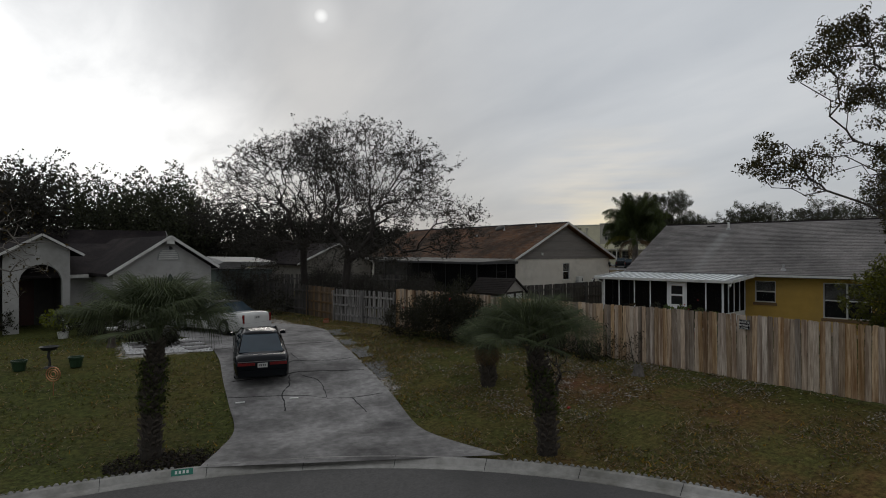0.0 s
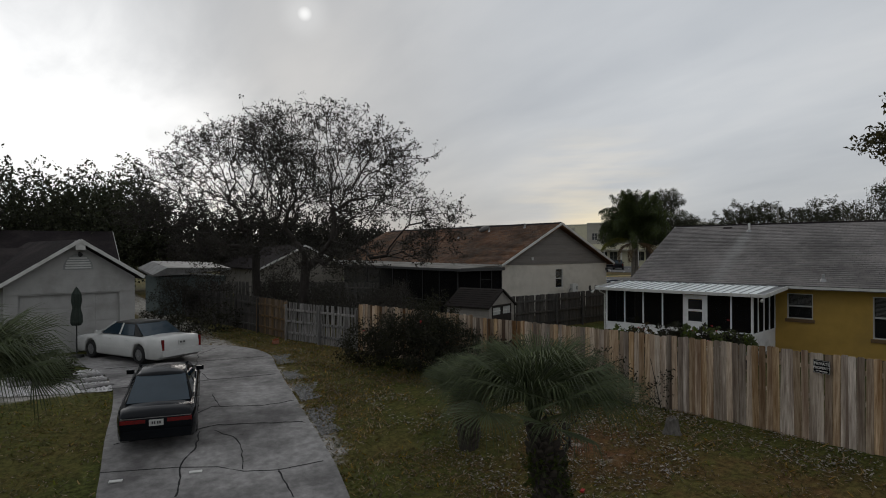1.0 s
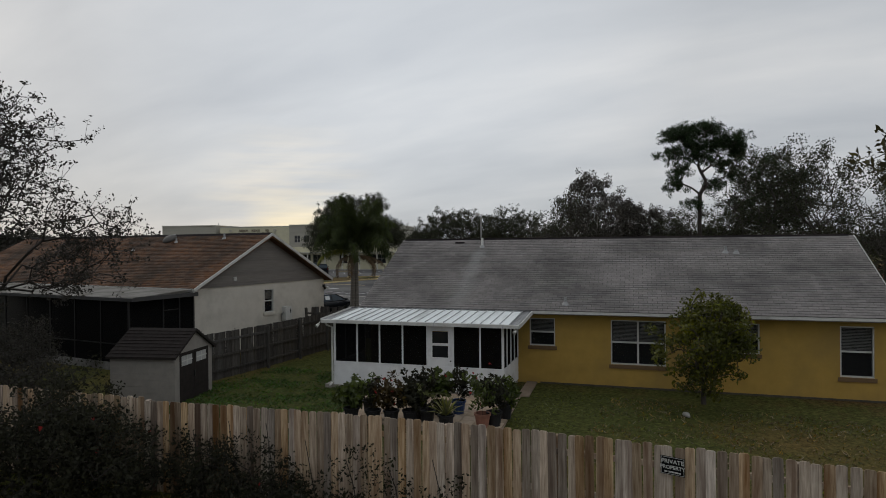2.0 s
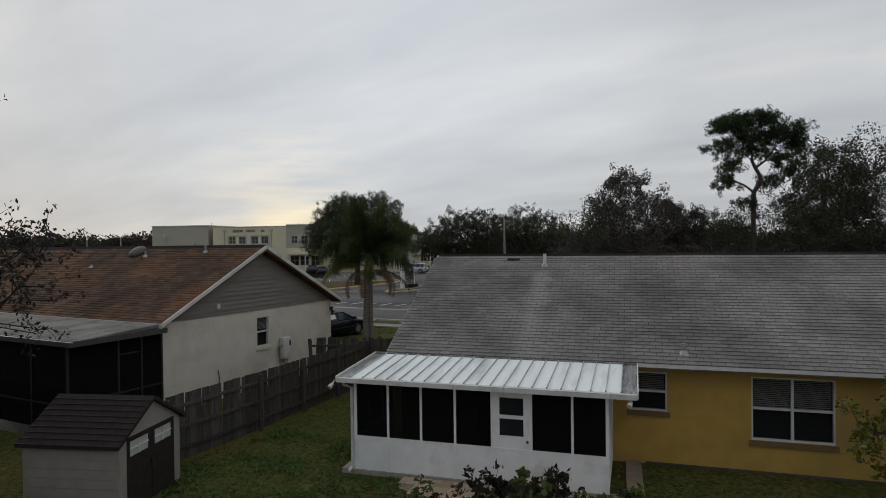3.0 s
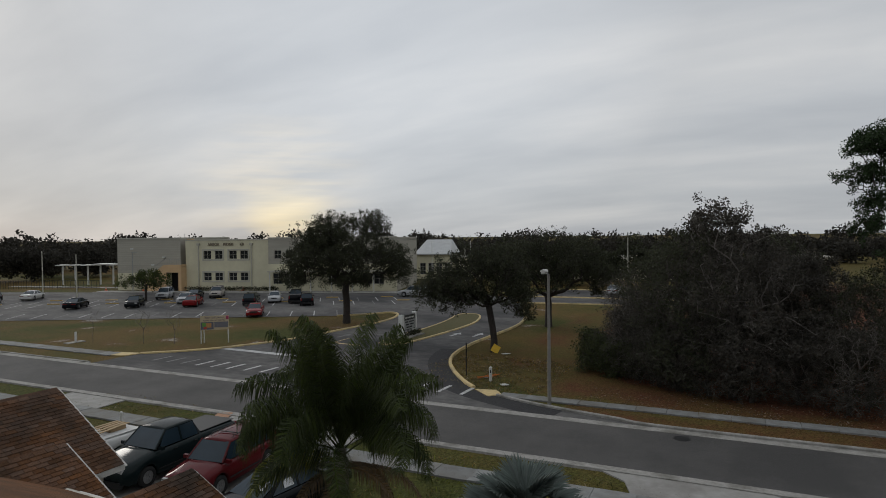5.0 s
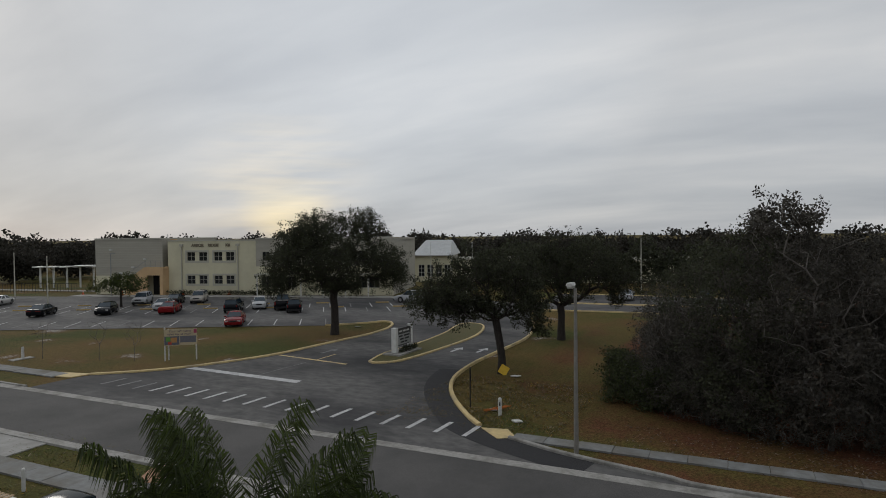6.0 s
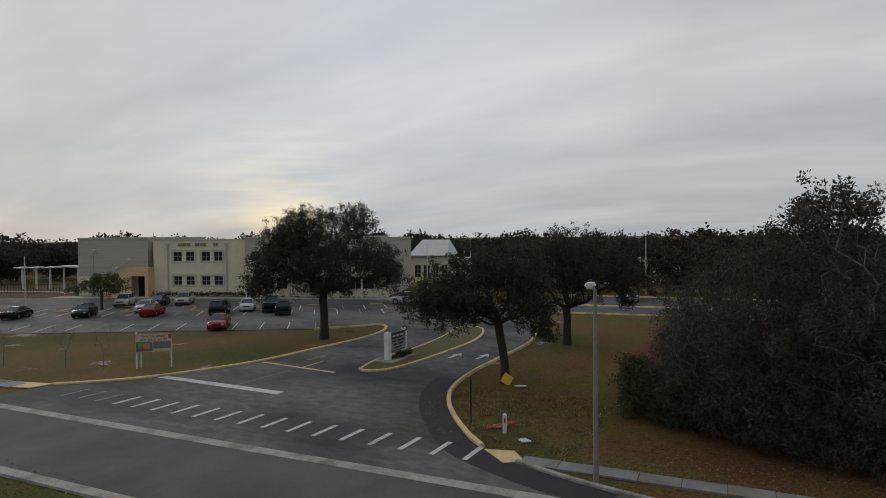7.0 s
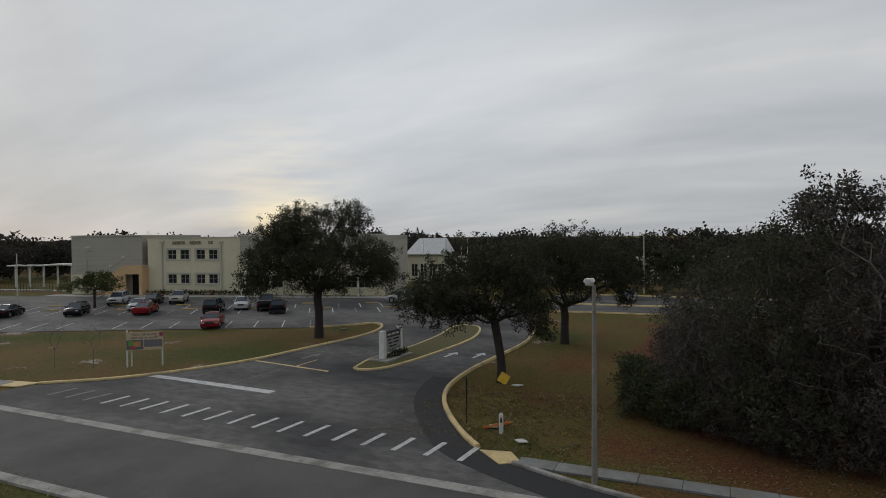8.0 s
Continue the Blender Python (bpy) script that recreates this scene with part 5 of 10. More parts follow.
def grey_house():
    """The house beside the driveway: garage gable, main roof, arched entry."""
    h = thing("grey_house", "pale grey stucco house with a garage gable and arched entry", "house", pose(6.05, 29.75, 0, 0, 0, 11))
    # garage front in local x, facing -y
    gw, gr, top, az = 2.28, 1.95, 2.5, 4.15
    wall = wall_with_holes(-gw, gr, -0.1, top, [(-1.85, 1.4, -0.1, 2.15)], 0.2)
    part("garage_wall", wall, STUCCO_GREY, h)
    g = Geo()
    for y in (0, 0.2):
        g.v += [(-gw, y, top), (gr, y, top), (gr, y, top + 0.22), (0, y, az - 0.18)]
    g.f = [(0, 1, 2, 3), (7, 6, 5, 4), (0, 4, 5, 1), (1, 5, 6, 2), (2, 6, 7, 3), (3, 7, 4, 0)]
    part("gable", g, STUCCO_GREY, h, fix=True)
    door = part("garage_door", Geo().box(-1.85, 1.4, 0.1, 0.13, 0.0, 2.15), STUCCO_GREY, h, "grey panelled garage door")
    for j in range(4):
        for i in range(4):
            part("panel", Geo().box(-1.8 + i * 0.8, -1.08 + i * 0.8, 0.085, 0.1, 0.06 + j * 0.53, 0.52 + j * 0.53), STUCCO_GREY, door)
    part("lintel", Geo().box(-2.2, 1.9, -0.03, -0.004, 2.2, 2.36), STUCCO_GREY, h)
    for k in range(5):
        z = 3.08 + k * 0.09
        half = 0.42 * math.sqrt(max(0.05, 1 - ((z - 3.08) / 0.5) ** 2))
        part("vent_slat", Geo().box(-half, half, -0.05, -0.02, z, z + 0.05), WHITE_TRIM, h)
    part("vent_backing", Geo().loft([[(0.5 * math.cos(a), y, 3.04 + 0.58 * math.sin(a)) for a in np.linspace(0, math.pi, 15)] for y in (-0.018, -0.004)], closed=True, caps=True), GREY_METAL, h, "grey half-round gable vent")
    part("gable_post", Geo().box(-0.16, 0.16, -0.36, -0.2, 3.77, 4.1), WHITE_TRIM, h)
    fl = part("flood_lamp", Geo().tube([(0, -0.2, 3.66), (0, -0.34, 3.58)], [0.04, 0.08], 10), BLACK_METAL, h)
    part("garage_roof", Geo().loft([[(-gw - 0.3, y, 2.48), (0, y, az), (gr + 0.25, y, 2.74), (gr + 0.25, y, 2.62), (0, y, az - 0.14), (-gw - 0.3, y, 2.36)] for y in (-0.35, 9.0)], closed=True, caps=True), SHINGLE_DARK, h, "dark shingle roof", fix=True)
    for x, z in ((-gw - 0.3, 2.44), (gr + 0.25, 2.7)):
        part("rake_board", Geo().beam((x, -0.37, z), (0, -0.37, az - 0.04), 0.03, 0.12), WHITE_TRIM, h, "white gable board")
    for x0, x1 in ((-gw, -gw + 0.2), (gr - 0.2, gr)):
        part("side_wall", Geo().box(x0, x1, 0.2, 9, -0.1, top), STUCCO_GREY, h)
    # main body, ridge across
    part("main_roof", Geo().loft([[(x, 2.9, 2.4), (x, 7.4, 3.86), (x, 11.9, 2.4), (x, 11.9, 2.28), (x, 7.4, 3.72), (x, 2.9, 2.28)] for x in (-13, 0.9)], closed=True, caps=True), SHINGLE_DARK, h, "dark main roof", fix=True)
    for x0, x1 in ((-13, -6.0), (-3.5, -gw)):
        part("main_wall", Geo().box(x0, x1, 3.6, 3.8, -0.1, 2.5), STUCCO_GREY, h)
    # recess walls coloured near-black: the shade behind the arch is painted in
    part("entry_recess", Geo().box(-6.0, -3.5, 5.6, 5.7, -0.1, 2.6).box(-6.05, -6.0, 3.8, 5.6, -0.1, 2.6).box(-3.5, -3.45, 3.8, 5.6, -0.1, 2.6), mat("recess_shade", (0.06, 0.055, 0.055), (0.04, 0.038, 0.038), scale=2, rough=0.9), h, "entry walls behind the arch, shade put into their dark colour")
    part("front_door", Geo().box(-5.3, -4.3, 5.54, 5.595, 0.0, 2.1), mat("dark_red_door", (0.05, 0.016, 0.014), scale=4, rough=0.5), h)
    part("main_wall", Geo().box(-12.8, 2.0, 11.2, 11.4, -0.1, 2.5), STUCCO_GREY, h)
    part("fascia", Geo().box(-3.38, -gw - 0.3, 2.86, 2.9, 2.25, 2.4), WHITE_TRIM, h)
    part("fascia", Geo().box(-13, -6.15, 2.86, 2.9, 2.25, 2.4), WHITE_TRIM, h)
    # entry: gabled porch with an arch
    ex, ey, r = -4.5, 2.45, 0.8
    under = lambda x: 4.12 - abs(x - ex) * 0.56
    arch = Geo()
    n, inner = 14, []
    for k in range(n + 1):
        a = math.pi * k / n
        inner.append((ex - r * math.cos(a), 2.1 + r * math.sin(a)))
    for (xa, za), (xb, zb) in zip(inner, inner[1:]):
        k = len(arch.v)
        for y in (ey, ey + 0.3):
            arch.v += [(xa, y, za), (xb, y, zb), (xb, y, under(xb)), (xa, y, under(xa))]
        arch.f += [tuple(k + i for i in q) for q in ((0, 1, 2, 3), (7, 6, 5, 4), (0, 4, 5, 1), (3, 2, 6, 7))]
    for x0, x1 in ((ex - 1.35, ex - r), (ex + r, ex + 1.1)):
        k = len(arch.v)
        for y in (ey, ey + 0.3):
            arch.v += [(x0, y, -0.1), (x1, y, -0.1), (x1, y, under(x1)), (x0, y, under(x0))]
        arch.f += [tuple(k + i for i in q) for q in ((0, 1, 2, 3), (7, 6, 5, 4), (0, 4, 5, 1), (1, 5, 6, 2), (2, 6, 7, 3), (3, 7, 4, 0))]
    weld(part("entry_arch", arch, STUCCO_GREY, h, "grey stucco arch of the entry"))
    part("entry_roof", Geo().loft([[(ex - 1.6, y, under(ex - 1.6) + 0.13), (ex, y, 4.25), (ex + 1.6, y, under(ex - 1.6) + 0.13), (ex + 1.6, y, under(ex - 1.6) + 0.01), (ex, y, 4.13), (ex - 1.6, y, under(ex - 1.6) + 0.01)] for y in (ey - 0.3, 7.0)], closed=True, caps=True), SHINGLE_DARK, h, fix=True)
    for sx in (-1, 1):
        part("rake_board", Geo().beam((ex + sx * 1.6, ey - 0.32, under(ex - 1.6) + 0.06), (ex, ey - 0.32, 4.19), 0.03, 0.1), WHITE_TRIM, h)


# grey-brown house walls, darkened in colour for the shade behind the trees
SHADED_WALL = mat("shaded_house_wall", (0.19, 0.175, 0.155), (0.14, 0.13, 0.115), scale=2, rough=0.9, bump=0.2)


def back_buildings():
    """Buildings half hidden behind the garden trees."""
    b = thing("garden_shed_house", "pale teal boarded outbuilding with a weathered flat roof", "outbuilding", pose(10.3, 41.5, 0, 0, 0, 3))
    teal = mat("teal_boards", (0.10, 0.125, 0.125), (0.07, 0.09, 0.09), scale=3, rough=0.8, stretch=(0.5, 0.5, 6))
    for k in range(10):
        part("board", Geo().box(0.1, 3.8, -0.03 + 0.004 * (k % 2), 0.05, 0.1 + k * 0.21, 0.3 + k * 0.21), teal, b)
    part("side_wall", Geo().box(0.1, 3.8, 0.06, 4.0, 0, 2.2), teal, b)
    part("roof", Geo().loft([[(-0.3, y, 2.35 + s), (0.5, y, 2.75 + s), (4.0, y, 2.66 + s), (4.0, y, 2.54 + s), (-0.3, y, 2.25 + s)] for y, s in ((-0.4, 0), (4.2, 0.3))], closed=True, caps=True), mat("old_tin", (0.2, 0.2, 0.195), (0.1, 0.1, 0.097), scale=3, rough=0.7, c3=(0.12, 0.11, 0.1), scale3=0.8, amount3=0.5), b, "mottled pale metal roof", fix=True)
    for x, y, a, wd, rz, ez, ln, lab in ((22.2, 50.5, 2, 3.3, 4.1, 2.45, 12, "grey gabled house behind the garden trees"), (9, 58, 92, 4.5, 5.2, 2.6, 16, "dark-roofed house beyond the gardens")):
        o = thing("back_house", lab, "house", pose(x, y, 0, 0, 0, a))
        part("wall", Geo().box(-wd, wd, 0, ln, -0.1, ez), SHADED_WALL, o)
        g = Geo()
        for yy in (0.001, 0.2):
            g.v += [(-wd, yy, ez), (wd, yy, ez), (0, yy, rz - 0.15)]
        g.f = [(0, 1, 2), (5, 4, 3), (0, 3, 4, 1), (1, 4, 5, 2), (2, 5, 3, 0)]
        part("gable", g, SHADED_WALL, o, fix=True)
        part("roof", Geo().loft([[(-wd - 0.4, yy, ez - 0.15), (0, yy, rz), (wd + 0.4, yy, ez - 0.15), (wd + 0.4, yy, ez - 0.27), (0, yy, rz - 0.14), (-wd - 0.4, yy, ez - 0.27)] for yy in (-0.35, ln)], closed=True, caps=True), SHINGLE_DARK, o, fix=True)
        for sx in (-1, 1):
            part("rake_board", Geo().beam((sx * (wd + 0.4), -0.37, ez - 0.2), (0, -0.37, rz - 0.06), 0.03, 0.14), WHITE_TRIM, o)
    o = thing("back_cottage", "distant cottage with a green gable", "house", pose(6.0, 68, 0, 0, 0, 5))
    part("wall", Geo().box(-2.5, 2.5, 0, 8, -0.1, 4.6), teal, o)
    part("roof", Geo().loft([[(-2.9, y, 4.5), (0, y, 5.9), (2.9, y, 4.5), (2.9, y, 4.4), (0, y, 5.78), (-2.9, y, 4.4)] for y in (-0.3, 8)], closed=True, caps=True), SHINGLE_DARK, o, fix=True)


yellow_house()
screened_porch()
brown_house()
grey_house()
back_buildings()


# ---- fences and shed ----
WOOD_NEW = mat("cedar_board", (0.5, 0.395, 0.285), (0.21, 0.145, 0.092), scale=4, rough=0.85, bump=0.4, c3=(0.12, 0.066, 0.034), scale3=0.45, amount3=0.66, stretch=(9, 9, 0.55), vary=0.46)
WOOD_GREY = mat("weathered_board", (0.27, 0.258, 0.246), (0.13, 0.124, 0.118), scale=5, rough=0.9, bump=0.4, c3=(0.045, 0.04, 0.036), scale3=1.5, amount3=0.55, stretch=(6, 6, 0.5), vary=0.32)
WOOD_BROWN = mat("brown_old_board", (0.16, 0.105, 0.055), (0.08, 0.055, 0.035), scale=4, rough=0.9, bump=0.4, c3=(0.05, 0.04, 0.033), scale3=1.2, amount3=0.5, stretch=(5, 5, 0.5), vary=0.3)
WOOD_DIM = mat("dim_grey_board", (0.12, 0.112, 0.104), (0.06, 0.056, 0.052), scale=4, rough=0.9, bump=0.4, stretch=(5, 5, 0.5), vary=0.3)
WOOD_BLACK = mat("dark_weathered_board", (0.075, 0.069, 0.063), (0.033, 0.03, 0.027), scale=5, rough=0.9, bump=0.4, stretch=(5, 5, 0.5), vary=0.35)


def fence(name, label, line, height, material, rails_side, seed, post_every=2.4, board=0.14, lean=0.004, dog=True, zf=None, gap=0.945):
    """Boards, posts and rails along a plan line. rails_side: 1 if the rails show to the left of the line, -1 to the right."""
    rng = random.Random(seed)
    f = thing(name, label, "fence", pose(*line[0], 0))
    ox, oy = line[0]
    variants = []
    for k in range(5):
        w, t = board * gap, 0.018
        dz = rng.uniform(-0.018, 0.012)
        g = Geo()
        hh = height + dz
        c = 0.022 if dog else 0.002
        prof = [(-w / 2, 0), (w / 2, 0), (w / 2, hh - c), (w / 2 - c, hh), (-w / 2 + c, hh), (-w / 2, hh - c)]
        g.v = [(x, y, z) for y in (-t / 2, t / 2) for x, z in prof]
        g.f = [tuple(reversed(range(6))), tuple(range(6, 12))] + [(i, (i + 1) % 6, 6 + (i + 1) % 6, 6 + i) for i in range(6)]
        variants.append(g.mesh("board", material))
    post_me = Geo().box(-0.045, 0.045, -0.045, 0.045, -0.2, height - 0.06).mesh("post", material)
    zf = zf or ground_z
    for (xa, ya), (xb, yb) in zip(line, line[1:]):
        a, b = Vector((xa, ya)), Vector((xb, yb))
        d = b - a
        L, ang = d.length, math.degrees(math.atan2(d.y, d.x))
        d.normalize()
        nrm = Vector((-d.y, d.x)) * rails_side
        n = max(1, round(L / board))
        for i in range(n):
            p = a + d * (i + 0.5) * L / n
            part("board", variants[rng.randrange(5)], None, f, m=pose(p.x - ox, p.y - oy, zf(p.x, p.y) + rng.uniform(-0.01, 0.012), rng.uniform(-0.5, 0.5), rng.gauss(0, 100 * lean), ang))
        k = max(1, round(L / post_every))
        for i in range(k + 1):
            p = a + d * i * L / k + nrm * 0.1
            part("post", post_me, None, f, m=pose(p.x - ox, p.y - oy, zf(p.x, p.y), 0, 0, ang))
        for hz in (0.3, height * 0.5, height - 0.3):
            for i in range(k):
                p, q = a + d * i * L / k + nrm * 0.035, a + d * (i + 1) * L / k + nrm * 0.035
                part("rail", Geo().beam((p.x - ox, p.y - oy, zf(*p) + hz), (q.x - ox, q.y - oy, zf(*q) + hz), 0.04, 0.085), material, f)
    return f


FENCE_NEW = [(16.1, 18.8), (17.18, 14.8), (17.86, 11.2), (18.2, 8.0), (18.35, 5.0), (18.6, -6.0)]
fence("cedar_fence", "tall new cedar board fence, tan and brown boards", FENCE_NEW, 1.78, WOOD_NEW, 1, 1, zf=lambda x, y: -0.11)
fence("cedar_fence_return", "brown board fence panel with rails inside", [(14.85, 24.4), (16.1, 18.8)], 1.72, WOOD_NEW, 1, 2)
fence("weathered_fence", "old silver-grey board fence with leaning boards and rails", [(13.55, 28.6), (14.85, 24.4)], 1.55, WOOD_GREY, -1, 3, lean=0.025, dog=False, board=0.1, gap=0.92)
fence("patched_fence", "mended brown board panel in an old fence", [(13.2, 31.5), (13.55, 28.6)], 1.6, WOOD_BROWN, -1, 7, lean=0.015, dog=False, board=0.12, gap=0.95)
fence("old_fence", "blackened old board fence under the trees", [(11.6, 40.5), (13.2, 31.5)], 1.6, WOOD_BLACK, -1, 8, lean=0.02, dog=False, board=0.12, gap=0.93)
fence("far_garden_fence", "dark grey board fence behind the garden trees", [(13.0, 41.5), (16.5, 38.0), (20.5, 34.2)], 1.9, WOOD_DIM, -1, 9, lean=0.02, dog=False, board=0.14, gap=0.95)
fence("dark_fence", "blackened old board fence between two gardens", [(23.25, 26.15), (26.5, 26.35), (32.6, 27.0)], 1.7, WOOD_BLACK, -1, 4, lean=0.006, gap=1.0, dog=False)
fence("dark_fence_stub", "leaning dark old fence panel by the house", [(31.6, 28.9), (33.6, 27.0)], 1.62, WOOD_BLACK, -1, 6, lean=0.03)


def back_gate():
    g = thing("garden_gate", "dark boarded double gate with diagonal braces", "gate", pose(32.75, 26.85, 0, 0, 0, -50))
    for k in range(15):
        part("board", Geo().box(k * 0.15, k * 0.15 + 0.145, 0, 0.02, 0.05, 1.55), WOOD_BLACK, g)
    for x in (0.0, 1.1, 2.2):
        part("stile", Geo().box(x, x + 0.08, -0.05, -0.003, 0.05, 1.6), WOOD_BLACK, g)
    for a, b in (((0.05, -0.03, 0.3), (1.1, -0.03, 1.3)), ((1.15, -0.03, 1.3), (2.2, -0.03, 0.3))):
        part("brace", Geo().beam(a, b, 0.03, 0.09), WOOD_BLACK, g)


back_gate()


def garden_shed():
    s = thing("plastic_shed", "taupe resin garden shed with dark doors and roof", "shed", pose(21.95, 24.85, -0.3, 0, 0, 22))
    taupe = mat("taupe_resin", (0.25, 0.23, 0.21), (0.21, 0.194, 0.178), scale=4, rough=0.6, bump=0.05)
    dark = mat("dark_resin", (0.03, 0.025, 0.023), (0.02, 0.017, 0.016), scale=6, rough=0.85, bump=0.1, spec=0.1)
    w, d, hh, rz = 0.85, 2.1, 1.62, 2.28
    # front faces -y
    part("wall", wall_with_holes(-w - 0.25, w + 0.25, 0, hh, [(-w, w, 0.05, 1.6)], 0.06), taupe, s)
    g = Geo()
    for y in (0, 0.06):
        g.v += [(-w - 0.25, y, hh), (w + 0.25, y, hh), (0, y, rz - 0.08)]
    g.f = [(0, 1, 2), (5, 4, 3), (0, 3, 4, 1), (1, 4, 5, 2), (2, 5, 3, 0)]
    part("gable", g, taupe, s, fix=True)
    for x in (-w - 0.25, w + 0.19):
        for k in range(8):
            part("board", Geo().box(x + 0.004 * (k % 2), x + 0.06, 0.06, d, 0.02 + k * 0.2, 0.215 + k * 0.2), taupe, s)
    part("back_wall", Geo().box(-w - 0.25, w + 0.25, d, d + 0.06, 0, hh), taupe, s)
    part("roof", Geo().loft([[(-w - 0.38, y, hh - 0.08), (0, y, rz), (w + 0.38, y, hh - 0.08), (w + 0.38, y, hh - 0.15), (0, y, rz - 0.08), (-w - 0.38, y, hh - 0.15)] for y in (-0.1, d + 0.12)], closed=True, caps=True), dark, s, "dark shingle-patterned resin roof", fix=True)
    for k in range(9):
        for sx in (-1, 1):
            f0 = k / 9
            part("roof_course", Geo().beam((sx * (w + 0.38) * (1 - f0), -0.11, lerp(hh - 0.07, rz + 0.01, f0)), (sx * (w + 0.38) * (1 - f0), d + 0.13, lerp(hh - 0.07, rz + 0.01, f0)), 0.03, 0.014), dark, s)
    for sx in (-1, 1):
        x0, x1 = (-w, -0.006) if sx < 0 else (0.006, w)
        door = part("door", wall_with_holes(x0, x1, 0.05, 1.6, [(x0 + 0.1, x1 - 0.1, 1.18, 1.5)], 0.04), dark, s, m=pose(0, -0.01, 0))
        fr = Geo()
        cx = (x0 + x1) / 2
        fr.box(x0 + 0.1, x1 - 0.1, 0.0, 0.03, 1.32, 1.35).box(cx - 0.012, cx + 0.012, 0.0, 0.03, 1.18, 1.5)
        part("window_frame", fr, WHITE_TRIM, door)
        part("pane", Geo().box(x0 + 0.1, x1 - 0.1, 0.02, 0.026, 1.18, 1.5), BLIND, door)
    part("door_handle", Geo().box(-0.05, -0.02, -0.05, -0.012, 0.75, 0.95), BLACK_METAL, s)


garden_shed()


# ---- trees and plants ----
def segments_mesh(name, p0, p1, r0, r1, sides, material):
    """Tapered branches, all at once."""
    p0, p1, r0, r1 = (np.asarray(v, dtype=float) for v in (p0, p1, r0, r1))
    d = p1 - p0
    d /= np.linalg.norm(d, axis=1, keepdims=True) + 1e-9
    ref = np.where(np.abs(d[:, 2:3]) < 0.9, np.array([[0, 0, 1.0]]), np.array([[1.0, 0, 0]]))
    s = np.cross(d, ref)
    s /= np.linalg.norm(s, axis=1, keepdims=True) + 1e-9
    t = np.cross(d, s)
    ang = np.arange(sides) * 2 * np.pi / sides
    ring = s[:, None, :] * np.cos(ang)[None, :, None] + t[:, None, :] * np.sin(ang)[None, :, None]
    a = p0[:, None, :] + ring * r0[:, None, None]
    b = (p1 + d * r1[:, None] * 0.3)[:, None, :] + ring * r1[:, None, None]
    v = np.concatenate([a, b], axis=1).reshape(-1, 3)
    n, k = len(p0), np.arange(sides)
    q = np.stack([k, (k + 1) % sides, sides + (k + 1) % sides, sides + k], axis=1)
    f = (np.arange(n)[:, None, None] * 2 * sides + q[None]).reshape(-1, 4)
    return quads_mesh(name, v, f, material, smooth=True)


def quads_mesh(name, v, f, material, smooth=False):
    me = bpy.data.meshes.new(name)
    me.vertices.add(len(v))
    me.vertices.foreach_set("co", np.ascontiguousarray(v, dtype=np.float32).ravel())
    me.loops.add(f.size)
    me.loops.foreach_set("vertex_index", np.ascontiguousarray(f, dtype=np.int32).ravel())
    me.polygons.add(len(f))
    me.polygons.foreach_set("loop_start", np.arange(0, f.size, f.shape[1], dtype=np.int32))
    me.materials.append(material)
    me.update(calc_edges=True)
    if smooth:
        me.shade_smooth()
    return me


def leaves_mesh(name, centres, rng, per, spread, size, material, droop=0.0, aspect=0.5, flat=0.0):
    """Small pointed leaves round twig ends."""
    c = np.repeat(np.asarray(centres, dtype=float), per, axis=0)
    n = len(c)
    off = rng.normal(size=(n, 3))
    off *= (rng.random((n, 1)) ** 0.5) / (np.linalg.norm(off, axis=1, keepdims=True) + 1e-9) * spread
    c = c + off
    d = rng.normal(size=(n, 3)) + np.array([0, 0, -droop])
    d[:, 2] *= 1 - flat
    d /= np.linalg.norm(d, axis=1, keepdims=True) + 1e-9
    e = np.cross(d, rng.normal(size=(n, 3)))
    e /= np.linalg.norm(e, axis=1, keepdims=True) + 1e-9
    ln = size * (0.6 + 0.8 * rng.random((n, 1)))
    w = ln * aspect * 0.5
    bend = np.cross(d, e) * ln * 0.12
    v = np.stack([c - d * ln * 0.5, c + e * w + bend, c + d * ln * 0.5, c - e * w + bend], axis=1).reshape(-1, 3)
    return quads_mesh(name, v, np.arange(n * 4).reshape(-1, 4), material)


def crown_points(rng, blobs, n, hollow=0.45):
    """Points in a set of ellipsoids (x, y, z, rx, ry, rz), denser near their skin."""
    w = np.array([b[3] * b[4] * b[5] for b in blobs]) ** 0.8
    pick = rng.choice(len(blobs), size=n, p=w / w.sum())
    d = rng.normal(size=(n, 3))
    d /= np.linalg.norm(d, axis=1, keepdims=True)
    r = hollow + (1 - hollow) * rng.random((n, 1)) ** 0.6
    k = pick[:, None] * 1.9
    r *= 1 + 0.22 * np.sin(d[:, :1] * 4.1 + k) * np.cos(d[:, 1:2] * 3.7 - k) + 0.16 * np.sin(d[:, 2:] * 6.3 + d[:, :1] * 5 + k)
    b = np.array(blobs)[pick]
    return b[:, :3] + d * r * b[:, 3:6]


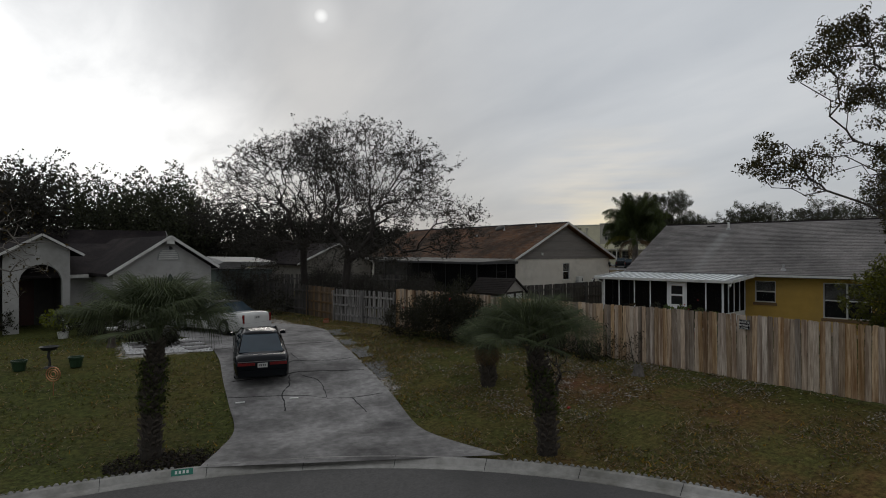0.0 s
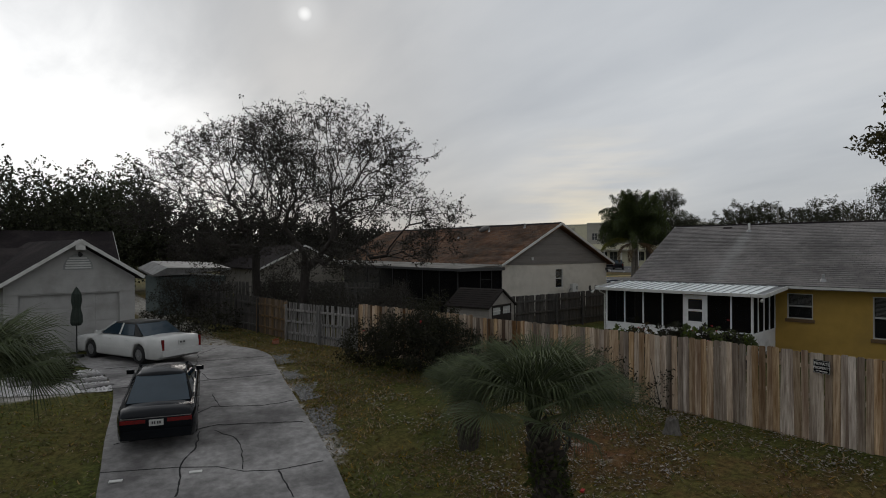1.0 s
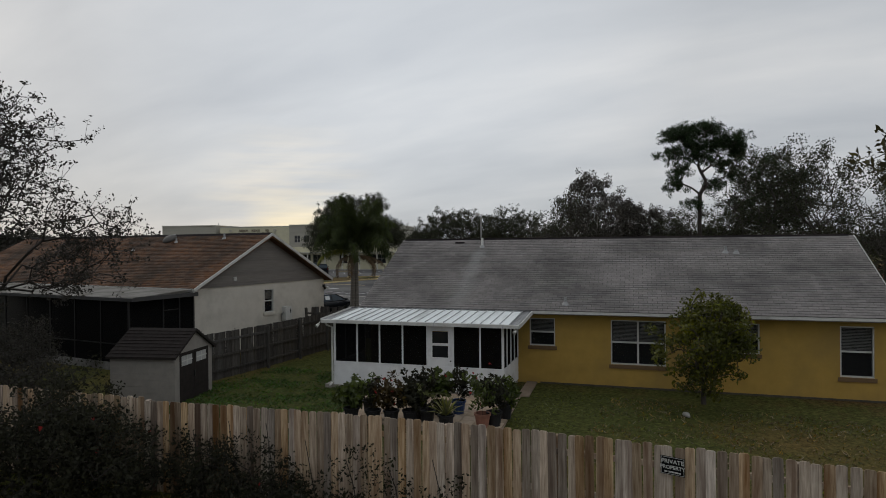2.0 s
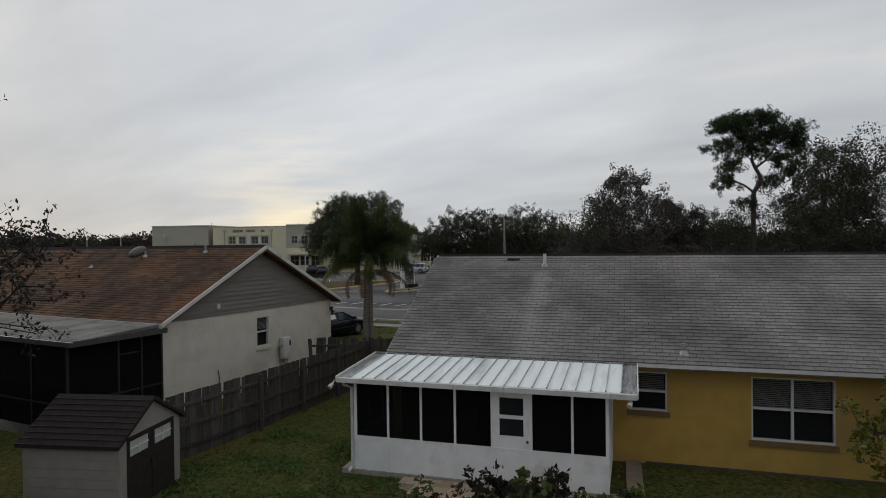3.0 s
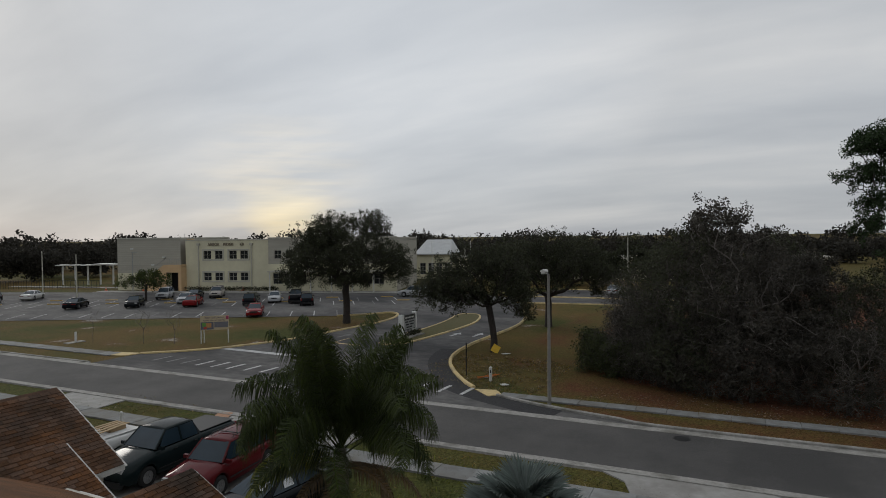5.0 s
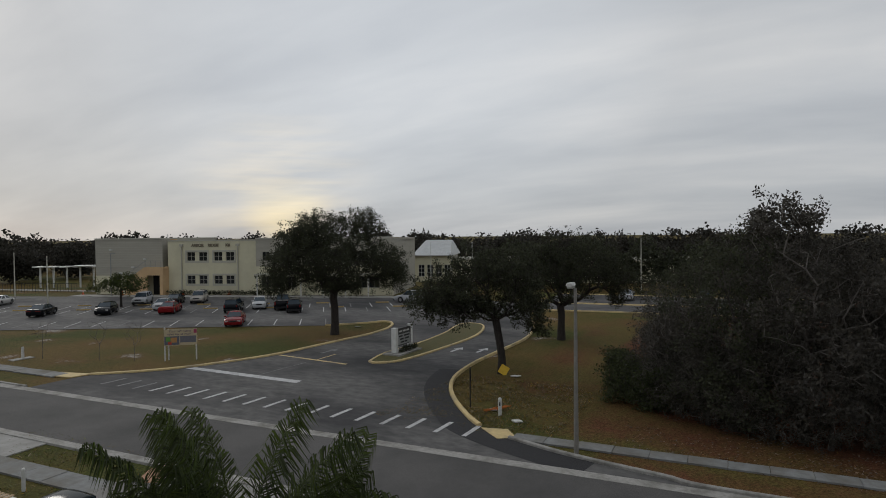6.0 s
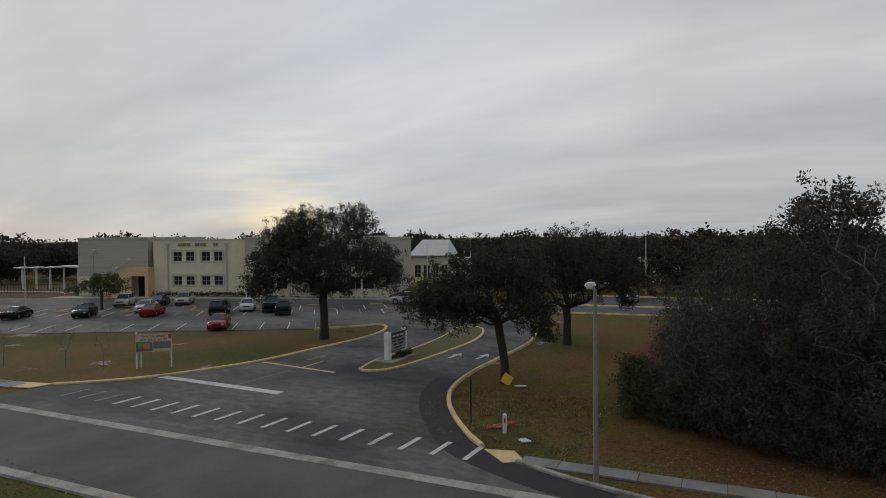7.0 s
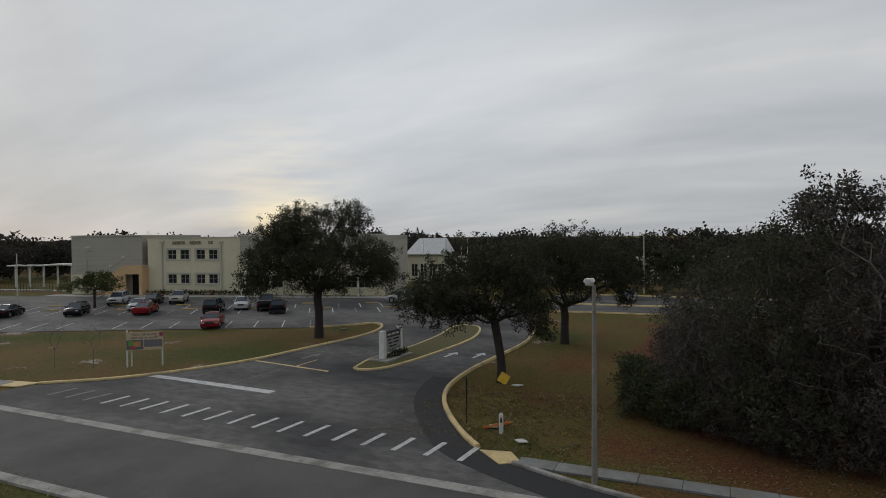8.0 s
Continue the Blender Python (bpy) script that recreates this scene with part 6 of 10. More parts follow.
def skeleton(trunk, pts, along=0.35, jitter=0.0):
    """Joins crown points to a trunk, nearest first: nodes and each one's parent."""
    nodes = [np.array(p, dtype=float) for p in trunk]
    parent = [-1] + list(range(len(trunk) - 1))
    cost = [0.0]
    for i in range(1, len(trunk)):
        cost.append(cost[-1] + 0.5 * np.linalg.norm(nodes[i] - nodes[i - 1]))
    top = nodes[-1]
    order = np.argsort(np.linalg.norm(pts - top, axis=1))
    arr = np.zeros((len(trunk) + 3 * len(pts), 3))
    arr[:len(trunk)] = nodes
    cst = np.zeros(len(arr))
    cst[:len(trunk)] = cost
    n = len(trunk)
    first = max(1, len(trunk) - 3)
    for i in order:
        p = pts[i]
        d = np.linalg.norm(arr[first:n] - p, axis=1)
        j = first + int(np.argmin(d + along * cst[first:n]))
        dist = np.linalg.norm(arr[j] - p)
        steps = 1 if dist < 1.2 else 2 if dist < 2.6 else 3
        last = j
        for s in range(1, steps + 1):
            q = arr[j] + (p - arr[j]) * s / steps
            if s < steps:
                q = q + np.array([math.sin(i * 1.7 + s), math.cos(i * 2.3 + s), 0.6]) * 0.07 * dist
            arr[n], cst[n] = q, cst[last] + np.linalg.norm(q - arr[last])
            parent.append(last)
            last = n
            n += 1
    return arr[:n], np.array(parent)


def tree(name, label, place, trunk, blobs, seed, bark, leaf, tips=500, per=18, spread=0.55, size=0.2, trunk_r=0.25, twig=0.008, hollow=0.4, group="trees", droop=0.2, bare=0.0, aspect=0.5, extra_twigs=0, category="tree", twig_bark=None, leaf_spread=None):
    """A tree from a trunk line and the rough masses of its crown, in metres from its foot."""
    rng = np.random.default_rng(seed)
    pts = crown_points(rng, blobs, tips, hollow)
    nodes, par = skeleton(trunk, pts)
    n = len(nodes)
    kids = np.bincount(par[par >= 0], minlength=n)
    area = np.where(kids == 0, 1.0, 0.0)
    for i in range(n - 1, 0, -1):
        area[par[i]] += area[i]
    rad = twig + (trunk_r - twig) * np.sqrt(area / area[0]) ** 1.15
    rad[:len(trunk)] = np.maximum(rad[:len(trunk)], np.linspace(trunk_r, trunk_r * 0.7, len(trunk)))
    rad[0] *= 1.25
    i = np.arange(1, n)
    p0, p1, r0, r1 = nodes[par[i]], nodes[i], np.minimum(rad[par[i]], rad[i] * 1.35), rad[i]
    ends = nodes[kids == 0]
    if extra_twigs:
        k = np.repeat(ends, extra_twigs, axis=0)
        d = rng.normal(size=k.shape)
        d /= np.linalg.norm(d, axis=1, keepdims=True)
        tip = k + d * spread * (0.5 + 0.8 * rng.random((len(k), 1)))
        p0, p1 = np.concatenate([p0, k]), np.concatenate([p1, tip])
        r0, r1 = np.concatenate([r0, np.full(len(k), twig)]), np.concatenate([r1, np.full(len(k), twig * 0.5)])
        ends = np.concatenate([ends, tip])
    ob = thing(name, label, category, pose(*place), group)
    thick = r1 > 0.05
    part("trunk", segments_mesh("trunk", p0[thick], p1[thick], r0[thick], r1[thick], 8, bark), bark, ob)
    part("branchwork", segments_mesh("branchwork", p0[~thick], p1[~thick], r0[~thick], r1[~thick], 3, twig_bark or bark), bark, ob, kind="stuff")
    if per:
        if bare:
            ends = ends[rng.random(len(ends)) > bare]
        part("crown", leaves_mesh("crown", ends, rng, per, leaf_spread or spread, size, leaf, droop, aspect), leaf, ob)
    return ob


BARK = mat("grey_bark", (0.07, 0.06, 0.052), (0.035, 0.03, 0.026), scale=4, rough=0.95, bump=0.6, stretch=(3, 3, 0.7))
TWIG = mat("bare_twig", (0.19, 0.172, 0.155), (0.07, 0.062, 0.056), scale=2, rough=0.95, bump=0)
BARK_DARK = mat("dark_bark", (0.045, 0.038, 0.033), (0.022, 0.019, 0.017), scale=4, rough=0.95, bump=0.6, stretch=(3, 3, 0.7))
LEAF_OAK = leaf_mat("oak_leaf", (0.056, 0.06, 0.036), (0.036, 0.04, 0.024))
# darker leaf with shade put into its colour; lit_leaf is the brighter counterpart
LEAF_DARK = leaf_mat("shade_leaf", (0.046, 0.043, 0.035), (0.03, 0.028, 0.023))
LEAF_WOOD = leaf_mat("woodland_leaf", (0.084, 0.077, 0.064), (0.046, 0.042, 0.036))
LEAF_LIME = leaf_mat("lit_leaf", (0.06, 0.07, 0.02), (0.035, 0.05, 0.015))
LEAF_PINE = leaf_mat("pine_needle", (0.035, 0.055, 0.024), (0.022, 0.038, 0.016))
LEAF_RUST = leaf_mat("rust_leaf", (0.06, 0.05, 0.02), (0.05, 0.03, 0.012))


def garden_trees():
    # the broad thin-leaved trees behind the weathered fence: lobes by sideways and depth offset, height and radii
    def lobes(rows):
        return [(0.856 * l + 0.516 * d, -0.516 * l + 0.856 * d, z, r, r, rz) for l, d, z, r, rz in rows]

    tree("garden_tree", "broad half-bare dark tree with small leaves behind the fence", (14.9, 30.2, 0), [(0, 0, 0), (-0.1, 0.2, 0.9), (0.05, 0.3, 1.9), (0.15, 0.3, 2.9)],
         lobes([(-1.3, 0.2, 8.6, 1.9, 1.65), (1.3, 0, 8.75, 2.0, 1.6), (3.7, -1.2, 7.6, 1.7, 1.4), (6.0, -1.6, 5.2, 1.3, 1.0), (5.2, -1.2, 4.0, 1.6, 0.8), (4.6, -2.0, 6.1, 1.2, 0.9), (0.4, 0.6, 6.5, 2.3, 1.3), (2.6, 0.8, 5.9, 1.9, 1.2), (1.6, -1.6, 3.5, 2.4, 0.8), (-1.6, 1.0, 5.2, 1.7, 1.1)]), 11, BARK_DARK, LEAF_DARK, tips=1500, per=9, spread=0.48, leaf_spread=0.17, size=0.1, trunk_r=0.22, extra_twigs=4, twig=0.008, hollow=0.3)
    tree("garden_tree", "half-bare dark tree with fine twigs behind the fence", (13.9, 34.0, 0), [(0, 0, 0), (0, 0, 1.1), (-0.1, 0.1, 2.3), (-0.1, 0.1, 3.6)],
         lobes([(0.2, 0, 9.0, 2.0, 1.7), (-2.5, 0.2, 8.4, 1.9, 1.6), (-4.5, 0.3, 7.2, 1.6, 1.4), (1.5, 0.6, 7.6, 1.7, 1.4), (-0.9, 0.4, 6.4, 2.0, 1.3), (-3.6, -0.4, 5.6, 2.0, 1.2), (-5.6, 0.2, 5.4, 1.3, 1.0), (-1.2, -1.4, 3.8, 2.6, 0.8)]), 12, BARK_DARK, LEAF_DARK, tips=1400, per=9, spread=0.48, leaf_spread=0.17, size=0.1, trunk_r=0.2, extra_twigs=4, twig=0.008, hollow=0.3)
    # the tall tree beyond the end of the new fence, whose limbs reach into the view
    tree("overhanging_tree", "tall tree with hanging leaf clumps on grey limbs beyond the fence", (18.9, 3.2, 0), [(0, 0, -0.1), (-0.2, 0.1, 1.6), (-0.5, 0.4, 2.8), (-0.9, 0.8, 3.6)],
         [(-3.95, 3.5, 5.25, 0.66, 0.62, 0.6), (-3.6, 3.0, 4.95, 0.45, 0.4, 0.4), (-3.3, 2.7, 5.5, 0.4, 0.4, 0.4), (-3.8, 2.7, 7.24, 0.6, 0.6, 0.5), (-3.4, 2.3, 7.6, 0.65, 0.65, 0.45), (-3.45, 2.5, 6.4, 0.45, 0.45, 0.4), (-3.0, 2.15, 6.5, 0.6, 0.6, 0.5), (-2.8, 2.1, 5.2, 0.6, 0.6, 0.6), (-2.5, 2.0, 4.3, 0.5, 0.5, 0.45), (-2.5, 1.7, 6.9, 0.9, 0.9, 0.8), (-1.8, 1.6, 5.6, 0.9, 0.9, 0.9), (-0.8, 0.8, 6.8, 1.2, 1.2, 1.2), (0.5, 0.0, 7.6, 2.2, 2.2, 1.5)], 13, BARK, leaf_mat("hanging_leaf", (0.07, 0.06, 0.024), (0.04, 0.036, 0.016)), tips=1100, per=32, spread=0.26, leaf_spread=0.16, size=0.07, trunk_r=0.13, extra_twigs=3, droop=0.7, twig=0.005, aspect=0.42, hollow=0.15)
    tree("bare_tree", "thin bare tree with a few rusty leaves by the house", (-1.6, 21.5, -0.1), [(0, 0, -0.1), (0.1, 0, 1.2), (0.3, -0.1, 2.4), (0.6, -0.2, 3.6)],
         [(2.6, -0.6, 3.4, 0.9, 1.0, 1.2), (1.8, -0.6, 4.6, 1.3, 1.2, 0.9), (1.0, 0, 6.2, 1.5, 1.4, 0.9), (-0.6, 0, 6.6, 2.0, 1.6, 1.6)], 14, BARK, LEAF_RUST, tips=260, per=5, spread=0.35, leaf_spread=0.14, size=0.09, trunk_r=0.1, extra_twigs=3, bare=0.6, twig=0.005, twig_bark=TWIG)
    # citrus in the yellow house's garden
    tree("citrus_tree", "round citrus tree with yellow-green leaves on a thin trunk", (27.6, 10.35, 0), [(0, 0, 0), (0.05, 0, 0.5), (0.05, 0.05, 1.0)],
         [(0, 0, 1.65, 0.95, 1.15, 0.85), (0.1, -0.25, 2.4, 0.7, 0.85, 0.6), (0.1, -0.5, 1.7, 0.7, 0.8, 0.6), (0, 0, 0.8, 0.5, 0.6, 0.6)], 15, BARK, leaf_mat("citrus_leaf", (0.135, 0.135, 0.026), (0.042, 0.052, 0.014)), tips=560, per=48, spread=0.23, size=0.115, trunk_r=0.06, hollow=0.3)


def oak_trees():
    def lobes(rx, ry, rows):
        return [(rx * l, ry * l, z, r, r, h) for l, z, r, h in rows]

    tree("live_oak", "large dense dark live oak on the lawn", (77.3, 61.8, 0), [(0, 0, -0.1), (0.05, 0, 1.2), (0.1, 0.05, 2.4), (0, 0.1, 3.4)],
         lobes(0.65, -0.76, [(-0.6, 7.4, 4.4, 3.2), (-4.2, 6.3, 2.5, 2.2), (4.3, 6.7, 2.7, 2.3), (-1.7, 10.1, 2.0, 1.5), (-3.2, 8.6, 1.8, 1.5), (2.6, 10.2, 2.1, 1.7), (5.6, 5.4, 1.6, 1.2), (-5.3, 5.0, 1.6, 1.1), (0.4, 4.9, 2.6, 1.0)]), 21, BARK_DARK, LEAF_OAK, tips=2200, per=34, spread=0.7, leaf_spread=0.4, size=0.15, extra_twigs=2, trunk_r=0.36, hollow=0.2, droop=0.4)
    tree("live_oak", "spreading dark live oak with drooping twigs by the bend", (69.3, 40.9, 0), [(0, 0, -0.1), (0.05, 0, 1.0), (0.0, 0.1, 1.9), (0.1, 0.3, 2.7)],
         lobes(0.398, -0.917, [(-3.7, 5.2, 2.2, 1.8), (-1.8, 6.5, 2.4, 1.9), (0.7, 6.4, 2.3, 1.9), (-4.9, 4.9, 1.2, 1.0), (-2.6, 4.5, 1.7, 1.0), (1.8, 4.5, 1.5, 1.5), (-0.4, 4.3, 1.6, 1.0), (2.4, 3.2, 0.8, 0.9)]), 22, BARK_DARK, LEAF_OAK, tips=1500, per=22, spread=0.5, leaf_spread=0.28, size=0.14, extra_twigs=2, trunk_r=0.27, hollow=0.2, droop=0.6)
    tree("live_oak", "dark live oak farther along the lawn", (83.8, 41.6, 0), [(0, 0, -0.1), (0, 0, 1.2), (0.1, 0, 2.2), (0.1, 0.1, 3.0)],
         lobes(0.305, -0.952, [(-1.6, 6.7, 2.9, 2.4), (1.7, 6.9, 2.9, 2.2), (4.5, 5.4, 1.9, 1.4), (4.8, 3.9, 0.8, 1.0), (6.9, 5.0, 1.4, 0.7), (-3.3, 4.1, 1.6, 1.7), (0.2, 4.3, 2.3, 1.4), (-2.6, 2.6, 1.0, 0.9)]), 23, BARK_DARK, LEAF_OAK, tips=1300, per=22, spread=0.55, leaf_spread=0.32, size=0.16, extra_twigs=2, trunk_r=0.33, hollow=0.2, droop=0.5)
    tree("lot_tree", "small open tree in the car park", (82.6, 103, 0), [(0, 0, -0.1), (0, 0, 1.0), (0, 0, 2.0)],
         [(0, 0, 2.9, 3.5, 3.7, 1.1), (0.4, -0.4, 3.8, 1.9, 2.1, 0.8)], 24, BARK_DARK, LEAF_LIME, tips=420, per=30, spread=0.5, size=0.22, trunk_r=0.15, hollow=0.3)
    for k, (x, y) in enumerate(((60.6, 67.6), (59.6, 70.5), (57.9, 75.2))):
        tree("sapling", "leafless grey sapling on the lawn", (x, y, 0), [(0, 0, -0.05), (0, 0, 0.7), (0.05, 0, 1.2)], [(0, 0, 2.2, 0.9, 0.9, 1.0)], 30 + k, BARK, None, tips=60, per=0, trunk_r=0.024, twig=0.003, extra_twigs=3, spread=0.35, group="saplings", twig_bark=TWIG)


def woods():
    """The dense wood by the street: a few kinds of tree, set out by hand and by chance."""
    rng = random.Random(8)
    kinds, plain = [], []
    specs = [
        ([(0, 0, 6.6, 3.2, 3.2, 3.0), (0.5, -1, 9.2, 2.0, 2.0, 1.6), (-0.8, 0.6, 3.6, 3.2, 3.2, 2.4)], LEAF_WOOD, 4.5),
        ([(0, 0, 5.2, 2.8, 2.8, 3.2), (-0.6, 0.8, 7.8, 1.8, 1.8, 1.4), (0.4, 0, 2.2, 2.6, 2.6, 1.8)], LEAF_OAK, 3.5),
        ([(0, 0, 4.0, 2.4, 2.4, 2.8), (0, 0, 1.6, 2.4, 2.4, 1.4)], LEAF_WOOD, 2.0),
        ([(0, 0, 1.1, 1.5, 1.5, 1.1), (0.7, 0.4, 1.9, 0.8, 0.8, 0.6)], leaf_mat("hedgerow_leaf", (0.072, 0.082, 0.038), (0.042, 0.05, 0.024)), 0.8),
    ]
    for k, (blobs, leaf, th) in enumerate(specs):
        line = [(0, 0, -0.1), (0.05, 0, th * 0.4), (0.1, 0.1, th * 0.8), (0, 0.1, th)]
        kinds.append(tree("woodland_tree", "dense dark tree of the roadside wood with grey twigs", (0, 0, 0), line, blobs, 41 + k, BARK, leaf, tips=500, per=38 if k == 0 else 20, spread=0.5, leaf_spread=0.4, size=0.165 if k == 0 else 0.14, trunk_r=0.16, twig=0.01, hollow=0.3, droop=0.4, extra_twigs=2, group="woodland trees", twig_bark=TWIG if k in (0, 2) else None))
        plain.append(tree("woodland_tree", "dark tree deep in the roadside wood", (0, 0, 0), line, blobs, 61 + k, BARK, leaf, tips=200, per=8, spread=0.7, size=0.34, trunk_r=0.18, hollow=0.45, droop=0.4, group="woodland trees"))
    # tall trees, then the lower trees and shrubs along the edge: x, y, kind, size
    spots = [(67.3, 21.2, 0, 0.76), (71.5, 29.5, 1, 0.86), (62.9, 23.4, 0, 1.0), (63.2, 26.2, 1, 1.06), (68.0, 26.6, 1, 0.9), (64.2, 17.0, 1, 0.88), (64.8, 11.0, 1, 1.28), (64.8, 6.5, 1, 1.3), (64.8, 0.5, 1, 1.2), (65.2, -6, 1, 1.1), (68.6, 19.0, 0, 0.72), (66.2, 20.2, 0, 0.7), (69.6, 23.6, 0, 0.88), (66.8, 13.2, 1, 0.95), (68.0, 8.6, 1, 1.1)]
    spots += [(65.0, 29.0, 2, 0.9), (69.8, 30.3, 2, 0.8), (73.8, 30.9, 2, 0.75), (66.7, 31.7, 3, 1.05), (69.2, 32.3, 3, 0.85), (65.3, 30.2, 3, 0.9), (66.6, 29.6, 2, 0.6)]
    spots += [(x, y, 2, size) for x, y, size in ((63.3, 26.4, 0.55), (62.9, 20.2, 0.55), (62.9, 14.6, 0.5), (63.1, 9.0, 0.55), (63.6, 27.4, 0.62), (62.7, 24.6, 0.66), (62.2, 22.4, 0.6), (61.9, 18.0, 0.7), (62.2, 11.6, 0.66))]
    while len(spots) < 68:
        x, y = rng.uniform(67, 100), rng.uniform(-25, 30)
        if inside(x, y, WOODS) and all((x - a) ** 2 + (y - b) ** 2 > 9 for a, b, _, _ in spots):
            spots.append((x, y, rng.randrange(3), rng.uniform(0.7, 0.86)))
    for i, (x, y, k, s) in enumerate(spots):
        m = pose(x, y, 0, 0, 0, rng.uniform(0, 360)) @ Matrix.Diagonal((s, s, s * rng.uniform(0.92, 1.05), 1))
        ob = copy_thing((kinds if i < 31 else plain)[k], m)
        ob.scale = m.to_scale()
    for ob in kinds + plain:
        for ch in list(ob.children):
            bpy.data.objects.remove(ch)
        bpy.data.objects.remove(ob)
    def lobes(rows):
        return [(0.495 * l + 0.87 * d, -0.87 * l + 0.495 * d, z, r, r, rz) for l, d, z, r, rz in rows]

    tree("pine_tree", "tall pine with a forked trunk and open crown", (64.4, 15.2, 0), [(0, 0, -0.1), (0.1, 0, 3.2), (0.1, 0.05, 6.2), (0.0, 0.0, 8.7)],
         lobes([(0.88 * l + 0.15, d, z, 0.93 * r, h) for l, d, z, r, h in ((-2.4, 0, 13.6, 1.35, 0.75), (-0.9, 0.4, 14.0, 1.2, 0.7), (0.8, 0.2, 14.05, 1.3, 0.75), (2.7, 0, 12.9, 1.35, 0.85), (3.3, 0.3, 12.0, 1.0, 0.6), (-2.6, 0.3, 11.9, 1.2, 0.75), (-1.2, -0.4, 12.7, 1.3, 0.8), (-0.1, 0.2, 11.9, 1.2, 0.75), (1.3, 0.2, 12.8, 1.2, 0.75), (1.7, 0, 11.2, 1.0, 0.6), (-2.5, 0, 9.6, 1.0, 0.6), (-1.8, 0.4, 10.7, 0.95, 0.55), (-0.8, 0, 7.9, 0.7, 0.5), (1.1, 0, 9.5, 0.75, 0.5), (2.6, 0, 10.4, 0.8, 0.45))]), 51, BARK, LEAF_PINE, tips=900, per=36, spread=0.4, leaf_spread=0.3, extra_twigs=2, size=0.2, trunk_r=0.17, hollow=0.05, aspect=0.24, twig=0.01)
    tree("pine_tree", "dark green pine at the edge of the wood", (73.5, 10.4, 0), [(0, 0, -0.1), (0, 0, 3), (0.1, 0, 6), (0.1, 0.1, 9)],
         lobes([(0, 0, 11.9, 1.5, 1.0), (-1.8, 0, 10.6, 1.5, 0.9), (1.6, 0, 10.4, 1.7, 0.9), (0, 0, 9.2, 2.2, 1.0), (-2.4, 0, 8.2, 1.6, 0.9), (2.4, 0, 8.2, 1.7, 0.9), (0, 0, 6.8, 2.8, 1.2)]), 52, BARK, LEAF_PINE, tips=620, per=26, spread=0.42, leaf_spread=0.34, extra_twigs=2, size=0.22, trunk_r=0.2, hollow=0.2, aspect=0.26)


def far_woods():
    """Belts of distant trees, leaf clumps only, joined."""
    rng = np.random.default_rng(77)

    def belt(name, label, places, leaf, size, per):
        cs = []
        for x, y, h, w in places:
            n = int(per * (0.7 + 0.6 * rng.random()))
            d = rng.normal(size=(n, 3))
            d /= np.linalg.norm(d, axis=1, keepdims=True)
            d *= (0.5 + 0.5 * rng.random((n, 1)))
            lump = 1 + 0.28 * np.sin(d[:, :1] * 5 + x) * np.cos(d[:, 1:2] * 4 + y)
            c = np.array([x, y, h * 0.56]) + d * lump * np.array([w, w, h * 0.47])
            cs.append(c[c[:, 2] > 0])
        me = leaves_mesh(name, np.concatenate(cs), rng, 5, size * 1.3, size, leaf, 0.1, 0.7)
        tagged(new(name, me), label, "woodland", kind="stuff")

    def ring(a0, a1, d0, d1, n, h0, h1, w):
        out = []
        for i in range(n):
            a, d = radians(a0 + (a1 - a0) * (i + rng.random()) / n), d0 + (d1 - d0) * rng.random()
            out.append((35 + d * math.sin(a), 26 + d * math.cos(a), h0 + (h1 - h0) * rng.random(), w * (0.7 + 0.6 * rng.random())))
        return out

    belt("far_woods", "long dark belt of distant woods", ring(-15, 130, 250, 330, 170, 4.5, 12.5, 7.5), LEAF_DARK, 1.3, 80)
    belt("far_woods", "dark line of woods behind the school", ring(12, 118, 190, 225, 95, 4.5, 10, 5), LEAF_DARK, 0.9, 110)
    # two belts of like trees; the second has shade in its leaf colour
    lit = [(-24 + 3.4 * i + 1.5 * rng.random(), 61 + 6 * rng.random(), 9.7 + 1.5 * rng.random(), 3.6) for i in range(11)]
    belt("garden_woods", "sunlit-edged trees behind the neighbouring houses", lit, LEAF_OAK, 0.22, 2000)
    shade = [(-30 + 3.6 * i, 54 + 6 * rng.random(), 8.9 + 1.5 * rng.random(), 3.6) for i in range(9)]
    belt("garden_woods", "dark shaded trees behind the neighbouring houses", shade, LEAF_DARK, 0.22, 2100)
    low = [(4 + 3.1 * i, 70 - 1.45 * i + 3 * rng.random(), 6.2 + 2.2 * rng.random(), 3.0) for i in range(10)]
    belt("garden_woods", "low dark trees behind the garden", low, LEAF_DARK, 0.24, 1400)
    belt("street_woods", "dark trees along the far street", [(84 + 5 * i + 5 * rng.random(), 166 + 12 * rng.random(), 6.6 + 2.0 * rng.random(), 4.5) for i in range(7)], LEAF_DARK, 0.5, 900)
    belt("street_woods", "dark trees before the low school block", [(131 + 6 * rng.random(), 18 + 4.4 * i, 5.5 + 3.5 * rng.random(), 3.2) for i in range(13)], LEAF_OAK, 0.4, 700)


garden_trees()
oak_trees()
woods()
far_woods()


# ---- cars ----
TYRE = mat("tyre_rubber", (0.018, 0.018, 0.018), scale=8, rough=0.85)
RIM = mat("wheel_rim", (0.32, 0.32, 0.33), (0.25, 0.25, 0.25), scale=6, rough=0.35, metal=0.7, bump=0)
CAR_GLASS = mat("car_glass", (0.022, 0.038, 0.052), (0.014, 0.025, 0.035), scale=0.7, rough=0.06, bump=0, spec=0.3)
TAIL_RED = mat("tail_light", (0.16, 0.008, 0.008), (0.1, 0.006, 0.006), scale=12, rough=0.25, bump=0, spec=0.5)
HEAD_CLEAR = mat("head_light", (0.45, 0.45, 0.45), (0.3, 0.3, 0.3), scale=14, rough=0.2, bump=0, spec=0.6)
